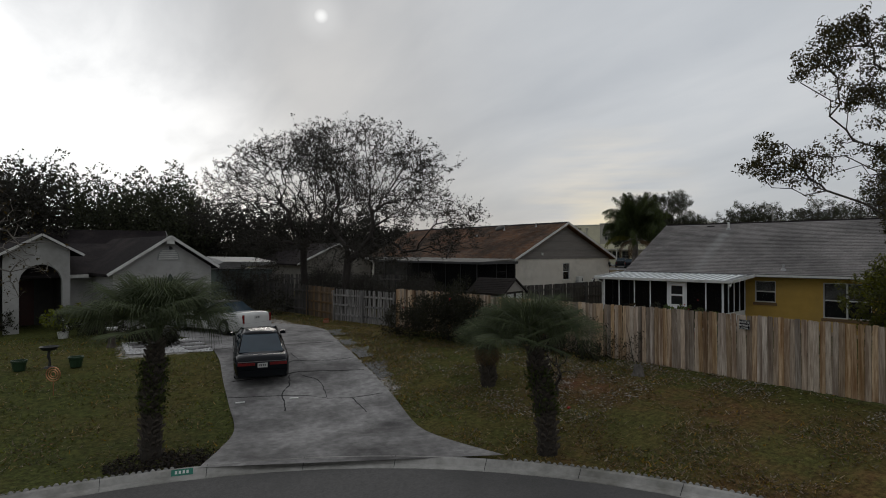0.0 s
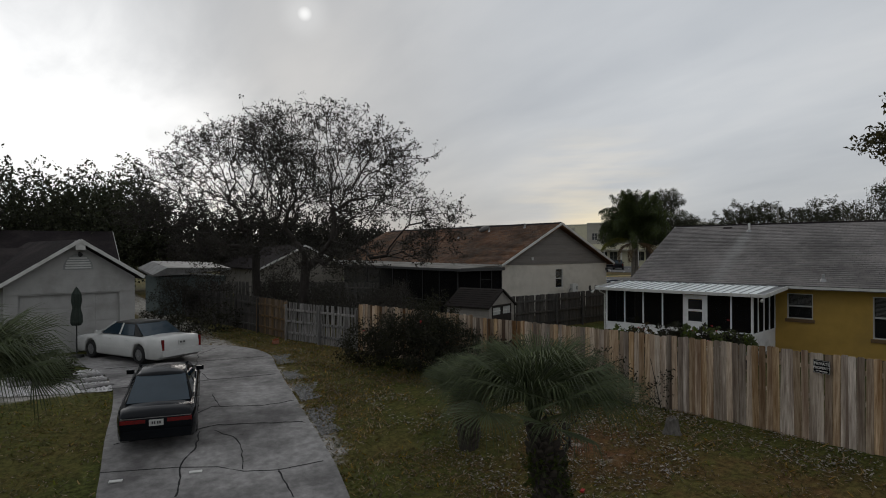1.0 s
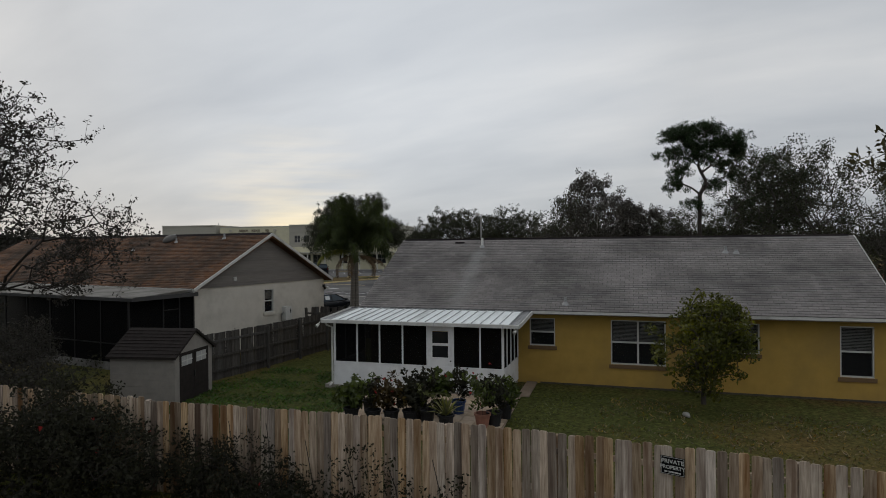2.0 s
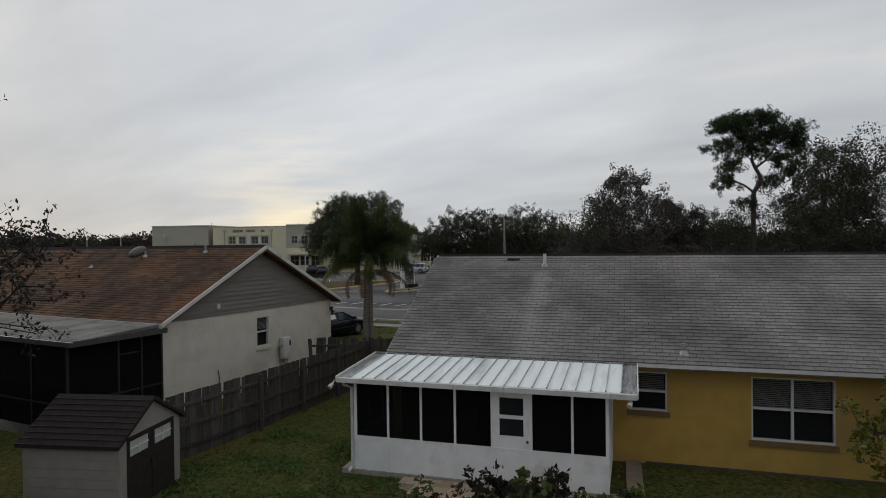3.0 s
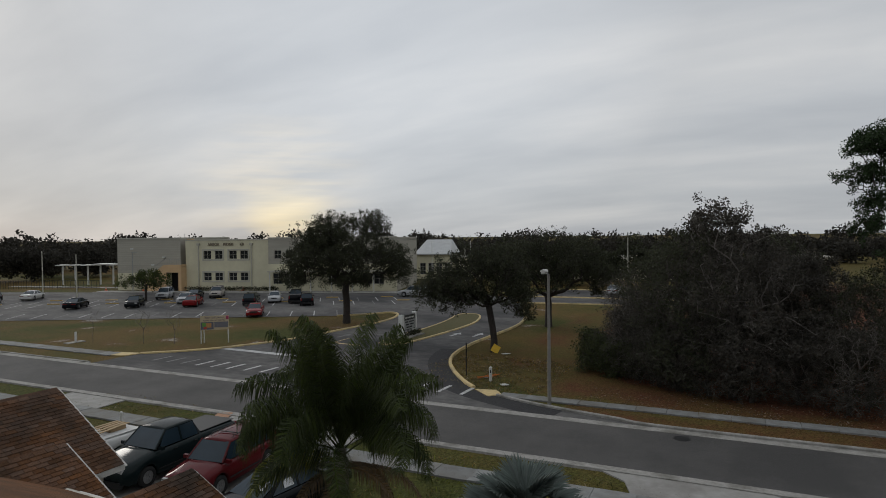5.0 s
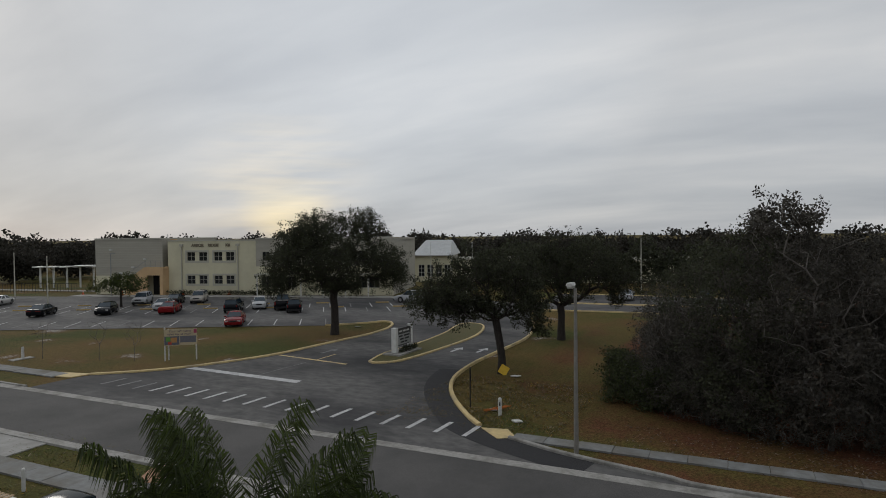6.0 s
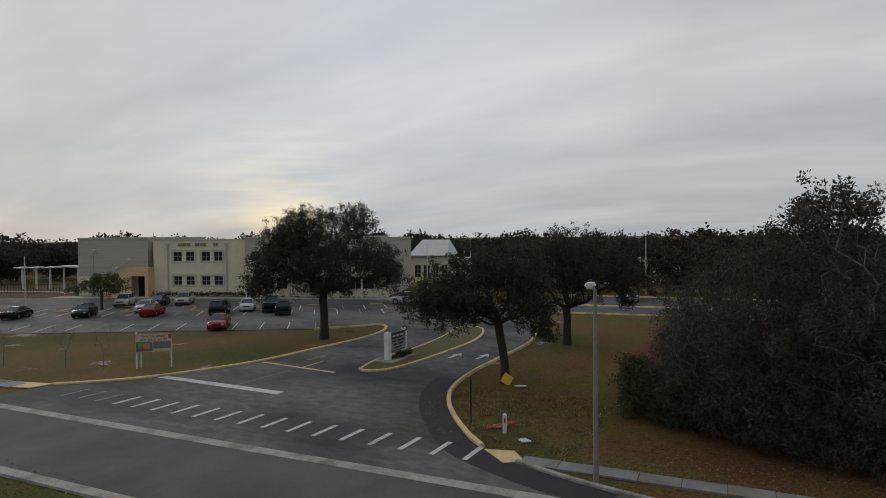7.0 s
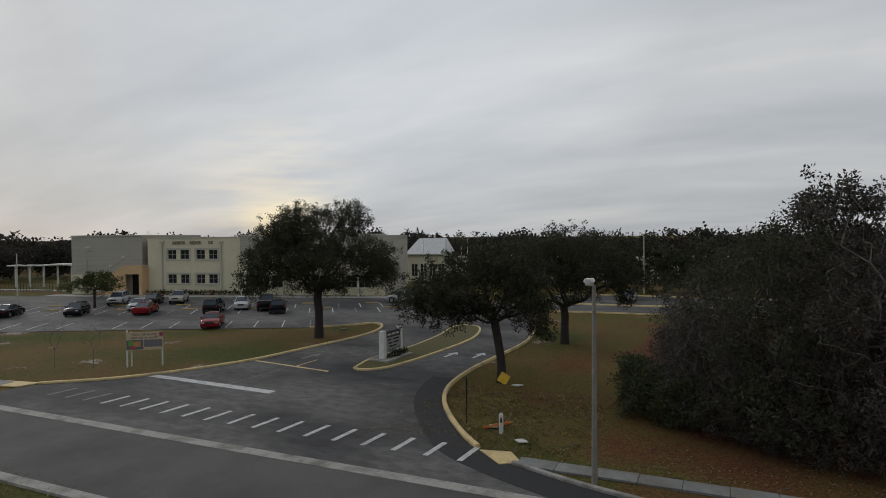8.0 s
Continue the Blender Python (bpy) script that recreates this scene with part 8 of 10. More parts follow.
        g.tube([(x, -1.55, 4.6), (x, -1.55, 5.6)], 0.02, 6)
    part("hand_rail", g, GREY_METAL, s)
    for x, z in ((-4.2, 5.75), (-6.4, 4.4), (-8.6, 3.4), (-10.4, 7.3)):
        part("wall_lamp", Geo().box(x - 0.25, x + 0.25, -0.05, 0.17, z, z + 0.25), WHITE_TRIM, s)
    mast = part("antenna", Geo().tube([(-2.5, 4, 9.3), (-2.5, 4, 10.0)], 0.05, 6), WHITE_TRIM, s)
    # foot of the building: path and hedge
    def before(x, o):
        return (97.75 + 0.36 * x - 0.933 * o, 113.5 - 0.933 * x - 0.36 * o)
    flat("pavement_school_front", [before(-15, 1.3), before(-15, 4.2), before(46, 4.2), before(46, 1.3)], 0.05, KERB, "pale concrete path before the school", "pavement", 0.06)
    flat("road_school_front", [before(-40, 4.3), before(-40, 8.6), before(46, 8.6), before(46, 4.3)], 0.006, ASPHALT_LOT, "asphalt drive before the school", "road")
    flat("path_school_side", [before(-42, -9), before(-42, -7), before(-14, -4), before(-14, -6)], 0.03, KERB, "pale path beside the school", "path", 0.05)
    rng = np.random.default_rng(3)
    c = np.array([(0.3 + 17 * rng.random(), -0.7 - 0.5 * rng.random(), 0.25 + 0.4 * rng.random()) for _ in range(420)])
    m = s.matrix_basis
    pts = np.array([tuple(m @ Vector(p)) for p in c])
    tagged(new("hedge", leaves_mesh("hedge", pts, rng, 6, 0.3, 0.2, LEAF_OAK)), "low dark clipped hedge along the school wall", "hedge")


school()


def school_grounds():
    # hall with a pale metal roof, low blocks and the covered walk
    h = thing("school_hall", "school hall with a sloping pale metal roof", "hall", pose(140, 82, 0, 0, 0, -68.9))
    part("wall", wall_with_holes(-8.6, -1.3, 0, 5.2, [(-7.8 + 1.75 * k, -6.6 + 1.75 * k, 1.0, 3.4) for k in range(4)], 0.3), CREAM, h, "cream hall front with tall windows")
    part("back_wall", Geo().box(-8.6, -1.3, 0.8, 12, 0, 5.2), TAUPE, h)
    for k in range(4):
        window(h, pose(-7.2 + 1.75 * k, 0.1, 1.0), 1.2, 2.4, 0, None, WHITE_TRIM, bars=(2, 3))
    for k in range(14):
        x, x2 = -9.0 + k * 0.58, -8.42 + k * 0.58
        t0, t1 = -7.6 + k * 0.41, -7.19 + k * 0.41
        part("roof_pan", Geo().loft([[(x, -0.6, 5.3), (x2 - 0.03, -0.6, 5.3), (t1 - 0.02, 8, 8.3), (t0, 8, 8.3)], [(x, -0.6, 5.15), (x2 - 0.03, -0.6, 5.15), (t1 - 0.02, 8, 8.1), (t0, 8, 8.1)]], closed=True, caps=True), mat("hall_roof_metal", (0.42, 0.43, 0.43), (0.34, 0.35, 0.35), scale=1.2, rough=0.5, bump=0.05), h, fix=True)
    part("roof_side", Geo().poly([(-0.88, -0.6, 5.3), (-0.88, 14, 5.3), (-1.86, 8, 8.3)]).poly([(-9.0, 14, 5.3), (-9.0, -0.6, 5.3), (-7.6, 8, 8.3)]).poly([(-0.88, 14, 5.3), (-9.0, 14, 5.3), (-7.6, 8, 8.3), (-1.86, 8, 8.3)]), mat("hall_roof_metal", (0.42, 0.43, 0.43), (0.34, 0.35, 0.35), scale=1.2, rough=0.5, bump=0.05), h)
    part("low_wing", Geo().box(-1.3, 30, 2, 12, 0, 4.3), CREAM, h)
    part("low_wing_roof", Geo().box(-1.29, 30.3, 1.7, 12.3, 4.305, 4.55), PALE_TRIM, h)
    for k in range(7):
        window(h, pose(1.5 + 4 * k, 1.99, 1.2), 1.8, 1.6, 0, None, WHITE_TRIM, bars=(2, 2))
    o = thing("low_school_block", "long low cream school block", "school", pose(148, 52, 0, 0, 0, -70))
    part("wall", Geo().box(-14, 40, 0, 10, 0, 4.2), CREAM, o)
    part("roof", Geo().box(-14.6, 40.6, -0.6, 10.6, 4.205, 4.5), PALE_TRIM, o)
    for k in range(11):
        window(o, pose(-11 + 4.6 * k, -0.004, 1.2), 1.8, 1.6, 0, None, WHITE_TRIM, bars=(2, 1))
    w = thing("covered_walk", "white posts and flat roof of a covered walk", "walkway", pose(103, 137.3, 0, 0, 0, -62))
    for k in range(5):
        part("post", Geo().box(-14 + 2.6 * k, -13.75 + 2.6 * k, 0, 0.25, 0, 3.9), WHITE_TRIM, w)
        part("crossbeam", Geo().box(-14.6 + 2.6 * k, -13.2 + 2.6 * k, -1.2, 1.4, 3.905, 4.1), WHITE_TRIM, w)
    part("roof", Geo().box(-6.8, -3.2, -1.5, 1.7, 4.105, 4.25), WHITE_TRIM, w)
    f = thing("school_railing", "black metal railing by the school path", "railing", pose(94, 133, 0, 0, 0, 117))
    for k in range(46):
        part("bar", Geo().box(k * 0.5, k * 0.5 + 0.05, 0, 0.05, 0, 1.6), BLACK_METAL, f)
    for z in (0.2, 1.5):
        part("rail", Geo().box(0, 23, -0.015, -0.003, z, z + 0.06), BLACK_METAL, f)
    for x, y, hgt, lab in ((80.3, 116.5, 6.9, "white concrete light pole in the car park"), (84.5, 134, 7.2, "white concrete light pole by the far bays"), (92, 120, 6.8, "grey light pole by the school path"), (113, 66, 7.5, "white pole by the school drive"), (129, 44, 8.5, "tall white pole behind the lawn")):
        p = thing("light_pole", lab, "light pole", pose(x, y, 0))
        part("pole", Geo().tube([(0, 0, 0), (0, 0, hgt)], [0.1, 0.065], 10), PALE_TRIM if x != 92 else GREY_METAL, p)
        if x == 92:
            part("lamp_head", Geo().box(-0.1, 0.7, -0.15, 0.15, hgt, hgt + 0.12), GREY_METAL, p)
    for k in range(3):
        p = thing("flagpole", "slim white flagpole before the school", "flagpole", pose(106 + 1.5 * k, 68 - 2.5 * k, 0))
        part("pole", Geo().tube([(0, 0, 0), (0, 0, 8.2)], [0.07, 0.04], 8), WHITE_TRIM, p)
        part("ball", Geo().tube([(0, 0, 8.2), (0, 0, 8.32)], [0.07, 0.03], 8), WHITE_TRIM, p)
    cone_m = mat("orange_plastic", (0.55, 0.1, 0.03), scale=5, rough=0.6)
    for x, y in ((93.6, 119.5), (98.2, 110.5), (101.5, 103.5), (104.5, 97.0), (89.6, 101.5), (91.5, 127)):
        p = thing("traffic_cone", "orange traffic cone by the kerb", "cone", pose(x, y, 0.02), "traffic cones")
        part("base", Geo().box(-0.2, 0.2, -0.2, 0.2, 0, 0.05), cone_m, p)
        part("cone", Geo().tube([(0, 0, 0.05), (0, 0, 0.75)], [0.16, 0.03], 10), cone_m, p)
        part("collar", Geo().tube([(0, 0, 0.38), (0, 0, 0.52)], [0.107, 0.078], 10, cap=False), WHITE_TRIM, p)


school_grounds()


# ---- palms ----
def frond_mesh(name, material, length, rise, droop, pairs, leaf, width, fold=0.5, hang=0.0, seed=1, stalk=0.15, forward=0.5, ruffle=0.15):
    """A feather frond along +x: a bent rib with paired leaflets."""
    rng = random.Random(seed)
    rib = []
    ang, p = radians(rise), Vector((0, 0, 0))
    n = 14
    for k in range(n + 1):
        rib.append(p.copy())
        p = p + Vector((math.cos(ang), 0, math.sin(ang))) * length / n
        ang -= radians(droop) / n * (0.5 + k / n)
    g = Geo().tube(rib, [lerp(0.022, 0.004, k / n) for k in range(n + 1)], 4)
    for i in range(pairs):
        f = stalk + (1 - stalk) * (i + 0.5) / pairs
        k = min(int(f * n), n - 1)
        o = rib[k].lerp(rib[k + 1], f * n - k)
        t = (rib[k + 1] - rib[k]).normalized()
        up = Vector((-t.z, 0, t.x))
        ll = leaf * (0.45 + 0.55 * math.sin(math.pi * min(1, 0.15 + f * 0.85))) * rng.uniform(0.85, 1.1)
        for s in (-1, 1):
            d = (Vector((0, s, 0)) + t * (forward + rng.uniform(-0.12, 0.12)) + up * (fold + rng.uniform(-ruffle, ruffle))).normalized()
            near = 0.5 if hang < 1 else 0.34
            mid = o + d * ll * near
            e = (d + Vector((0, 0, -hang - rng.uniform(0, 0.2)))).normalized()
            tip = mid + e * ll * (1 - near)
            w = t * width / 2
            j = len(g.v)
            g.v += [tuple(o - w * 0.6), tuple(o + w * 0.6), tuple(mid + w), tuple(mid - w), tuple(tip)]
            g.f += [(j, j + 1, j + 2, j + 3), (j + 3, j + 2, j + 4)]
    return g.mesh(name, material)


PALM_GREY = leaf_mat("fan_palm_leaf", (0.104, 0.121, 0.064), (0.048, 0.062, 0.031), vary=0.25, through=0.2)
PALM_GREEN = leaf_mat("queen_leaf", (0.062, 0.078, 0.026), (0.03, 0.042, 0.015), vary=0.4, through=0.25)
PALM_DEAD = leaf_mat("dead_frond", (0.12, 0.08, 0.045), (0.08, 0.055, 0.03), vary=0.25, through=0.1)
PALM_BARK = mat("palm_bark", (0.042, 0.035, 0.028), (0.018, 0.015, 0.012), scale=8, rough=0.95, bump=0.7, stretch=(1, 1, 2.5))
STUB = mat("palm_stub", (0.075, 0.062, 0.05), (0.034, 0.028, 0.022), scale=9, rough=0.95, bump=0.4)


def fan_mesh(name, material, radius, seed, blades=44, spread=300, width=0.03, droop=0.12):
    """A fan leaf along +x: stiff narrow blades from one point, joined at the foot."""
    rng = random.Random(seed)
    g = Geo()
    for k in range(blades):
        a = radians(-spread / 2 + spread * (k + 0.5) / blades)
        r = radius * (1.0 - 0.22 * (abs(a) / radians(spread / 2)) ** 2) * rng.uniform(0.92, 1.05)
        up = 0.16 * math.cos(a * 0.5) * (1 if k % 2 else 0.85)
        d = Vector((math.cos(a), math.sin(a), up)).normalized()
        s = Vector((-math.sin(a), math.cos(a), 0))
        q = [d * 0.02, d * r * 0.45, d * r * 0.78 + Vector((0, 0, -droop * 0.15)), d * r + Vector((0, 0, -droop * rng.uniform(0.4, 1.6)))]
        w = [0.004, width, width * 0.7]
        j = len(g.v)
        for p, ww in zip(q, w):
            fold = Vector((0, 0, 0.35 * ww))
            g.v += [tuple(p - s * ww / 2), tuple(p + fold), tuple(p + s * ww / 2)]
        g.v.append(tuple(q[3]))
        g.f += [(j, j + 1, j + 4, j + 3), (j + 1, j + 2, j + 5, j + 4), (j + 3, j + 4, j + 7, j + 6), (j + 4, j + 5, j + 8, j + 7), (j + 6, j + 7, j + 9), (j + 7, j + 8, j + 9)]
    return g.mesh(name, material)


def fan_crown(parent, top, fans, stalk_mat, count, stalk, seed, low=24, high=82, scale=1.0):
    """Fan leaves on stalks all round a palm's top."""
    rng = random.Random(seed)
    for k in range(count):
        f = (k + 0.5) / count
        el = lerp(high, low, f) + rng.uniform(-7, 7)
        az = k * 137.5 + rng.uniform(-9, 9)
        ln = stalk * (0.75 + 0.4 * f) * rng.uniform(0.9, 1.1)
        d = Vector((math.cos(radians(el)) * math.cos(radians(az)), math.cos(radians(el)) * math.sin(radians(az)), math.sin(radians(el))))
        sag = Vector((0, 0, -0.12 * ln * (1 - abs(el) / 90)))
        tip = top + d * ln + sag
        st = part("leaf_stalk", Geo().tube([tuple(top), tuple(top + Vector((d.x * 0.22, d.y * 0.22, 0.3 + 0.25 * d.z)) * ln), tuple(lerp(top, tip, 0.65) + Vector((0, 0, 0.2 * ln * math.cos(radians(el))))), tuple(tip)], [0.022, 0.017, 0.013, 0.01], 5), stalk_mat, parent)
        sc = scale * rng.uniform(0.88, 1.1)
        part("fan_leaf", fans[k % len(fans)], None, st, m=pose(*tip, 0, 0, az) @ pose(0, 0, 0, rng.uniform(-25, 25), -el * 0.8 + rng.uniform(2, 26)) @ Matrix.Diagonal((sc, sc, sc, 1)))


FAN_KINDS = [fan_mesh("fan_leaf", PALM_GREY, 0.9, 80 + i, 56, 280 - 30 * i, 0.021, 0.2 + 0.1 * i) for i in range(4)]


def garden_palm(place, height, lean, seed, count, label, stalk=0.72, skirt=True, ivy=True, scale=1.0):
    rng = random.Random(seed)
    p = thing("fan_palm", label, "palm", pose(*place), "garden fan palms")
    pts = [(lean[0] * f * f, lean[1] * f * f, height * f - 0.15 * (f == 0)) for f in (0, 0.2, 0.4, 0.6, 0.8, 1.0)]
    part("trunk", Geo().tube(pts, [0.24, 0.19, 0.18, 0.19, 0.18, 0.12], 12), PALM_BARK, p)
    g = Geo()
    n = 150
    for k in range(n):
        f = (k + 0.5) / n
        a = k * 2.4 + rng.uniform(-0.2, 0.2)
        r = 0.18 - (0.06 * (f - 0.8) / 0.2 if f > 0.8 else 0)
        c = Vector((lean[0] * f * f, lean[1] * f * f, height * f))
        o = Vector((math.cos(a), math.sin(a), 0))
        out = rng.uniform(0.03, 0.11)
        g.loft([[tuple(c + o * (r - 0.02) + Vector((-o.y, o.x, 0)) * s * 0.07 + Vector((0, 0, q))) for s, q in ((-1, 0), (1, 0), (0.6, 0.09), (-0.6, 0.09))], [tuple(c + o * (r + out) + Vector((-o.y, o.x, 0)) * s * 0.035 + Vector((0, 0, 0.1 + q * 0.8))) for s, q in ((-1, 0), (1, 0), (0.7, 0.05), (-0.7, 0.05))]], closed=True, caps=True)
    part("leaf_base_cover", g, STUB, p, "old cut leaf bases", kind="stuff")
    top = Vector(pts[-1])
    fan_crown(p, top, FAN_KINDS, PALM_GREY, count, stalk, seed, scale=scale)
    if skirt:
        dead = fan_mesh("dead_fan", PALM_DEAD, 0.55, seed + 5, 22, 200, 0.03, 0.3)
        for k in range(7):
            az = k * 51 + rng.uniform(-15, 15)
            part("dead_fan", dead, None, p, m=pose(top.x + 0.12 * math.cos(radians(az)), top.y + 0.12 * math.sin(radians(az)), top.z - 0.1, 0, 0, az) @ pose(0, 0, 0, 0, 68))
    if ivy:
        r = np.random.default_rng(seed)
        c = [(0.25 * math.cos(a) + lean[0] * (z / height) ** 2, 0.25 * math.sin(a) + lean[1] * (z / height) ** 2, z) for a, z in zip(r.uniform(0, 6.28, 190), r.uniform(0.4 * height, 0.85 * height, 190))]
        part("ivy", leaves_mesh("ivy", c, r, 5, 0.1, 0.08, LEAF_LIME), LEAF_LIME, p, "small climbing fern on the trunk")


garden_palm((3.74, 14.05, -0.97), 2.45, (0.1, 0.0), 5, 44, "grey-green fan palm with a shaggy trunk by the driveway", stalk=1.15, scale=1.0, skirt=False)
garden_palm((11.16, 9.75, -1.0), 2.3, (-0.3, 0.12), 6, 42, "grey-green fan palm with a leaning shaggy trunk", stalk=0.86, scale=0.88, skirt=False)
garden_palm((12.7, 14.15, -0.5), 1.15, (0.0, 0.05), 7, 22, "short fan palm with a dark dead skirt", stalk=0.5, ivy=False, scale=0.8)


def queen_palm():
    p = thing("queen_palm", "tall queen palm with two trunks and drooping fronds", "palm", pose(36.0, 29.4, 0))
    top = Vector((-0.05, -0.1, 4.25))
    bark = mat("ringed_palm_bark", (0.19, 0.175, 0.155), (0.1, 0.092, 0.083), scale=3, rough=0.9, bump=0.4, stretch=(0.5, 0.5, 7))
    for bx, by, r in ((-0.13, 0.1, 0.115), (0.12, -0.08, 0.105)):
        pts = [lerp(Vector((bx, by, -0.1)), top + Vector((bx * 0.5, by * 0.5, 0)), f) for f in np.linspace(0, 1, 12)]
        part("trunk", Geo().tube(pts, [r * (1.15 - 0.2 * f + 0.035 * (i % 2)) for i, f in enumerate(np.linspace(0, 1, 12))], 12), bark, p)
    rng = random.Random(3)
    # spear fronds, rising fronds, arching fronds, hanging fronds: size, lift, bend, leaflet length
    kinds = [frond_mesh("frond", PALM_GREEN, ln, rise, droop, 190, leaf, 0.021, fold, hang, 60 + i, 0.2, 0.75, 1.1) for i, (ln, rise, droop, leaf, fold, hang) in enumerate(((3.0, 88, 50, 0.72, 0.0, 1.5), (3.1, 81, 120, 0.84, 0.0, 2.0), (3.0, 66, 165, 0.9, -0.1, 2.6), (2.8, 46, 165, 0.84, -0.1, 2.8)))]
    yellow = leaf_mat("yellow_frond", (0.17, 0.17, 0.03), (0.1, 0.105, 0.022), vary=0.35)
    pale = frond_mesh("frond", yellow, 2.5, 25, 105, 80, 0.6, 0.03, -0.1, 2.0, 66, 0.15, 0.8)
    dead = [frond_mesh("dead_frond", PALM_DEAD, ln, 4, bend, 60, 0.5, 0.03, 0.0, 2.2, 70 + i) for i, (ln, bend) in enumerate(((2.4, 95), (2.0, 140)))]
    for k in range(34):
        v = 0 if k < 13 else 1 if k < 21 else 2 if k < 29 else 3
        base = part("frond_base", Geo().tube([(0, 0, -0.45), (0.05, 0, -0.1), (0.1, 0, 0.25)], [0.03, 0.05, 0.025], 6), bark, p, m=pose(top.x, top.y, top.z, 0, 0, k * 137.5))
        part("frond", kinds[v], None, p, m=pose(top.x, top.y, top.z + 0.12 * (3 - v), 0, 0, k * 137.5 + rng.uniform(-10, 10)) @ pose(0, 0, 0, rng.uniform(-40, 40), rng.uniform(-7, 7)))
    for a in (150, 108):
        part("frond", pale, None, p, "yellowing frond", m=pose(top.x, top.y, top.z - 0.1, 0, 0, a))
    for a, v in ((-52, 0), (-20, 1), (-75, 1), (165, 1), (205, 1)):
        part("dead_frond", dead[v], None, p, "withered brown frond", m=pose(top.x, top.y, top.z - 0.2, 0, 0, a))
    ring = thing("planter_ring", "ring of terracotta edging round the palm", "edging", pose(36.0, 29.4, 0))
    tile = Geo().box(-0.09, 0.09, -0.04, 0.04, -0.03, 0.13).mesh("edging_tile", mat("terracotta", (0.30, 0.11, 0.06), (0.22, 0.085, 0.05), scale=6, rough=0.8, vary=0.2))
    for k in range(34):
        a = k * 2 * math.pi / 34
        part("edging_tile", tile, None, ring, m=pose(1.05 * math.cos(a), 1.05 * math.sin(a), 0, 0, 0, math.degrees(a) + 90))


def fan_palm():
    p = thing("silver_palm", "low silver-blue fan palm by the street", "palm", pose(41.6, 27.2, 0))
    part("trunk", Geo().tube([(0, 0, -0.1), (0, 0, 0.5), (0, 0, 0.9)], [0.28, 0.26, 0.2], 12), PALM_BARK, p)
    silver = leaf_mat("silver_fan", (0.125, 0.148, 0.135), (0.07, 0.087, 0.08), vary=0.2, through=0.12)
    fans = [fan_mesh("fan_leaf", silver, 1.0, 90 + i, 30, 230, 0.13, 0.03) for i in range(2)]
    fan_crown(p, Vector((0, 0, 0.85)), fans, silver, 26, 1.25, 6, low=-8, high=80)


queen_palm()
fan_palm()


# ---- shrubs, climbers, grass ----
LEAF_SHRUB = leaf_mat("shrub_leaf", (0.031, 0.031, 0.018), (0.019, 0.019, 0.012))
LEAF_BRIGHT = leaf_mat("garden_leaf", (0.085, 0.105, 0.03), (0.045, 0.065, 0.018))
PETAL_RED = mat("red_petal", (0.32, 0.02, 0.02), scale=5, rough=0.7, bump=0)
TERRACOTTA = MATS["terracotta"]


def shrub(name, label, place, blobs, seed, leaf, tips, per, size, spread=0.2, category="shrub", petals=0, group="shrubs", twig=0.006):
    ob = tree(name, label, place, [(0, 0, -0.05), (0.02, 0, 0.12), (0, 0.03, 0.25)], blobs, seed, BARK_DARK, leaf, tips=tips, per=per, spread=spread, size=size, trunk_r=0.05, hollow=0.25, group=group, extra_twigs=1, twig=twig, category=category)
    if petals:
        r = np.random.default_rng(seed + 1)
        for c in crown_points(r, blobs, petals, 0.9):
            part("flower", leaves_mesh("flower", [tuple(c)], r, 5, 0.035, 0.05, PETAL_RED, aspect=0.9), PETAL_RED, ob, "small red flower")
    return ob


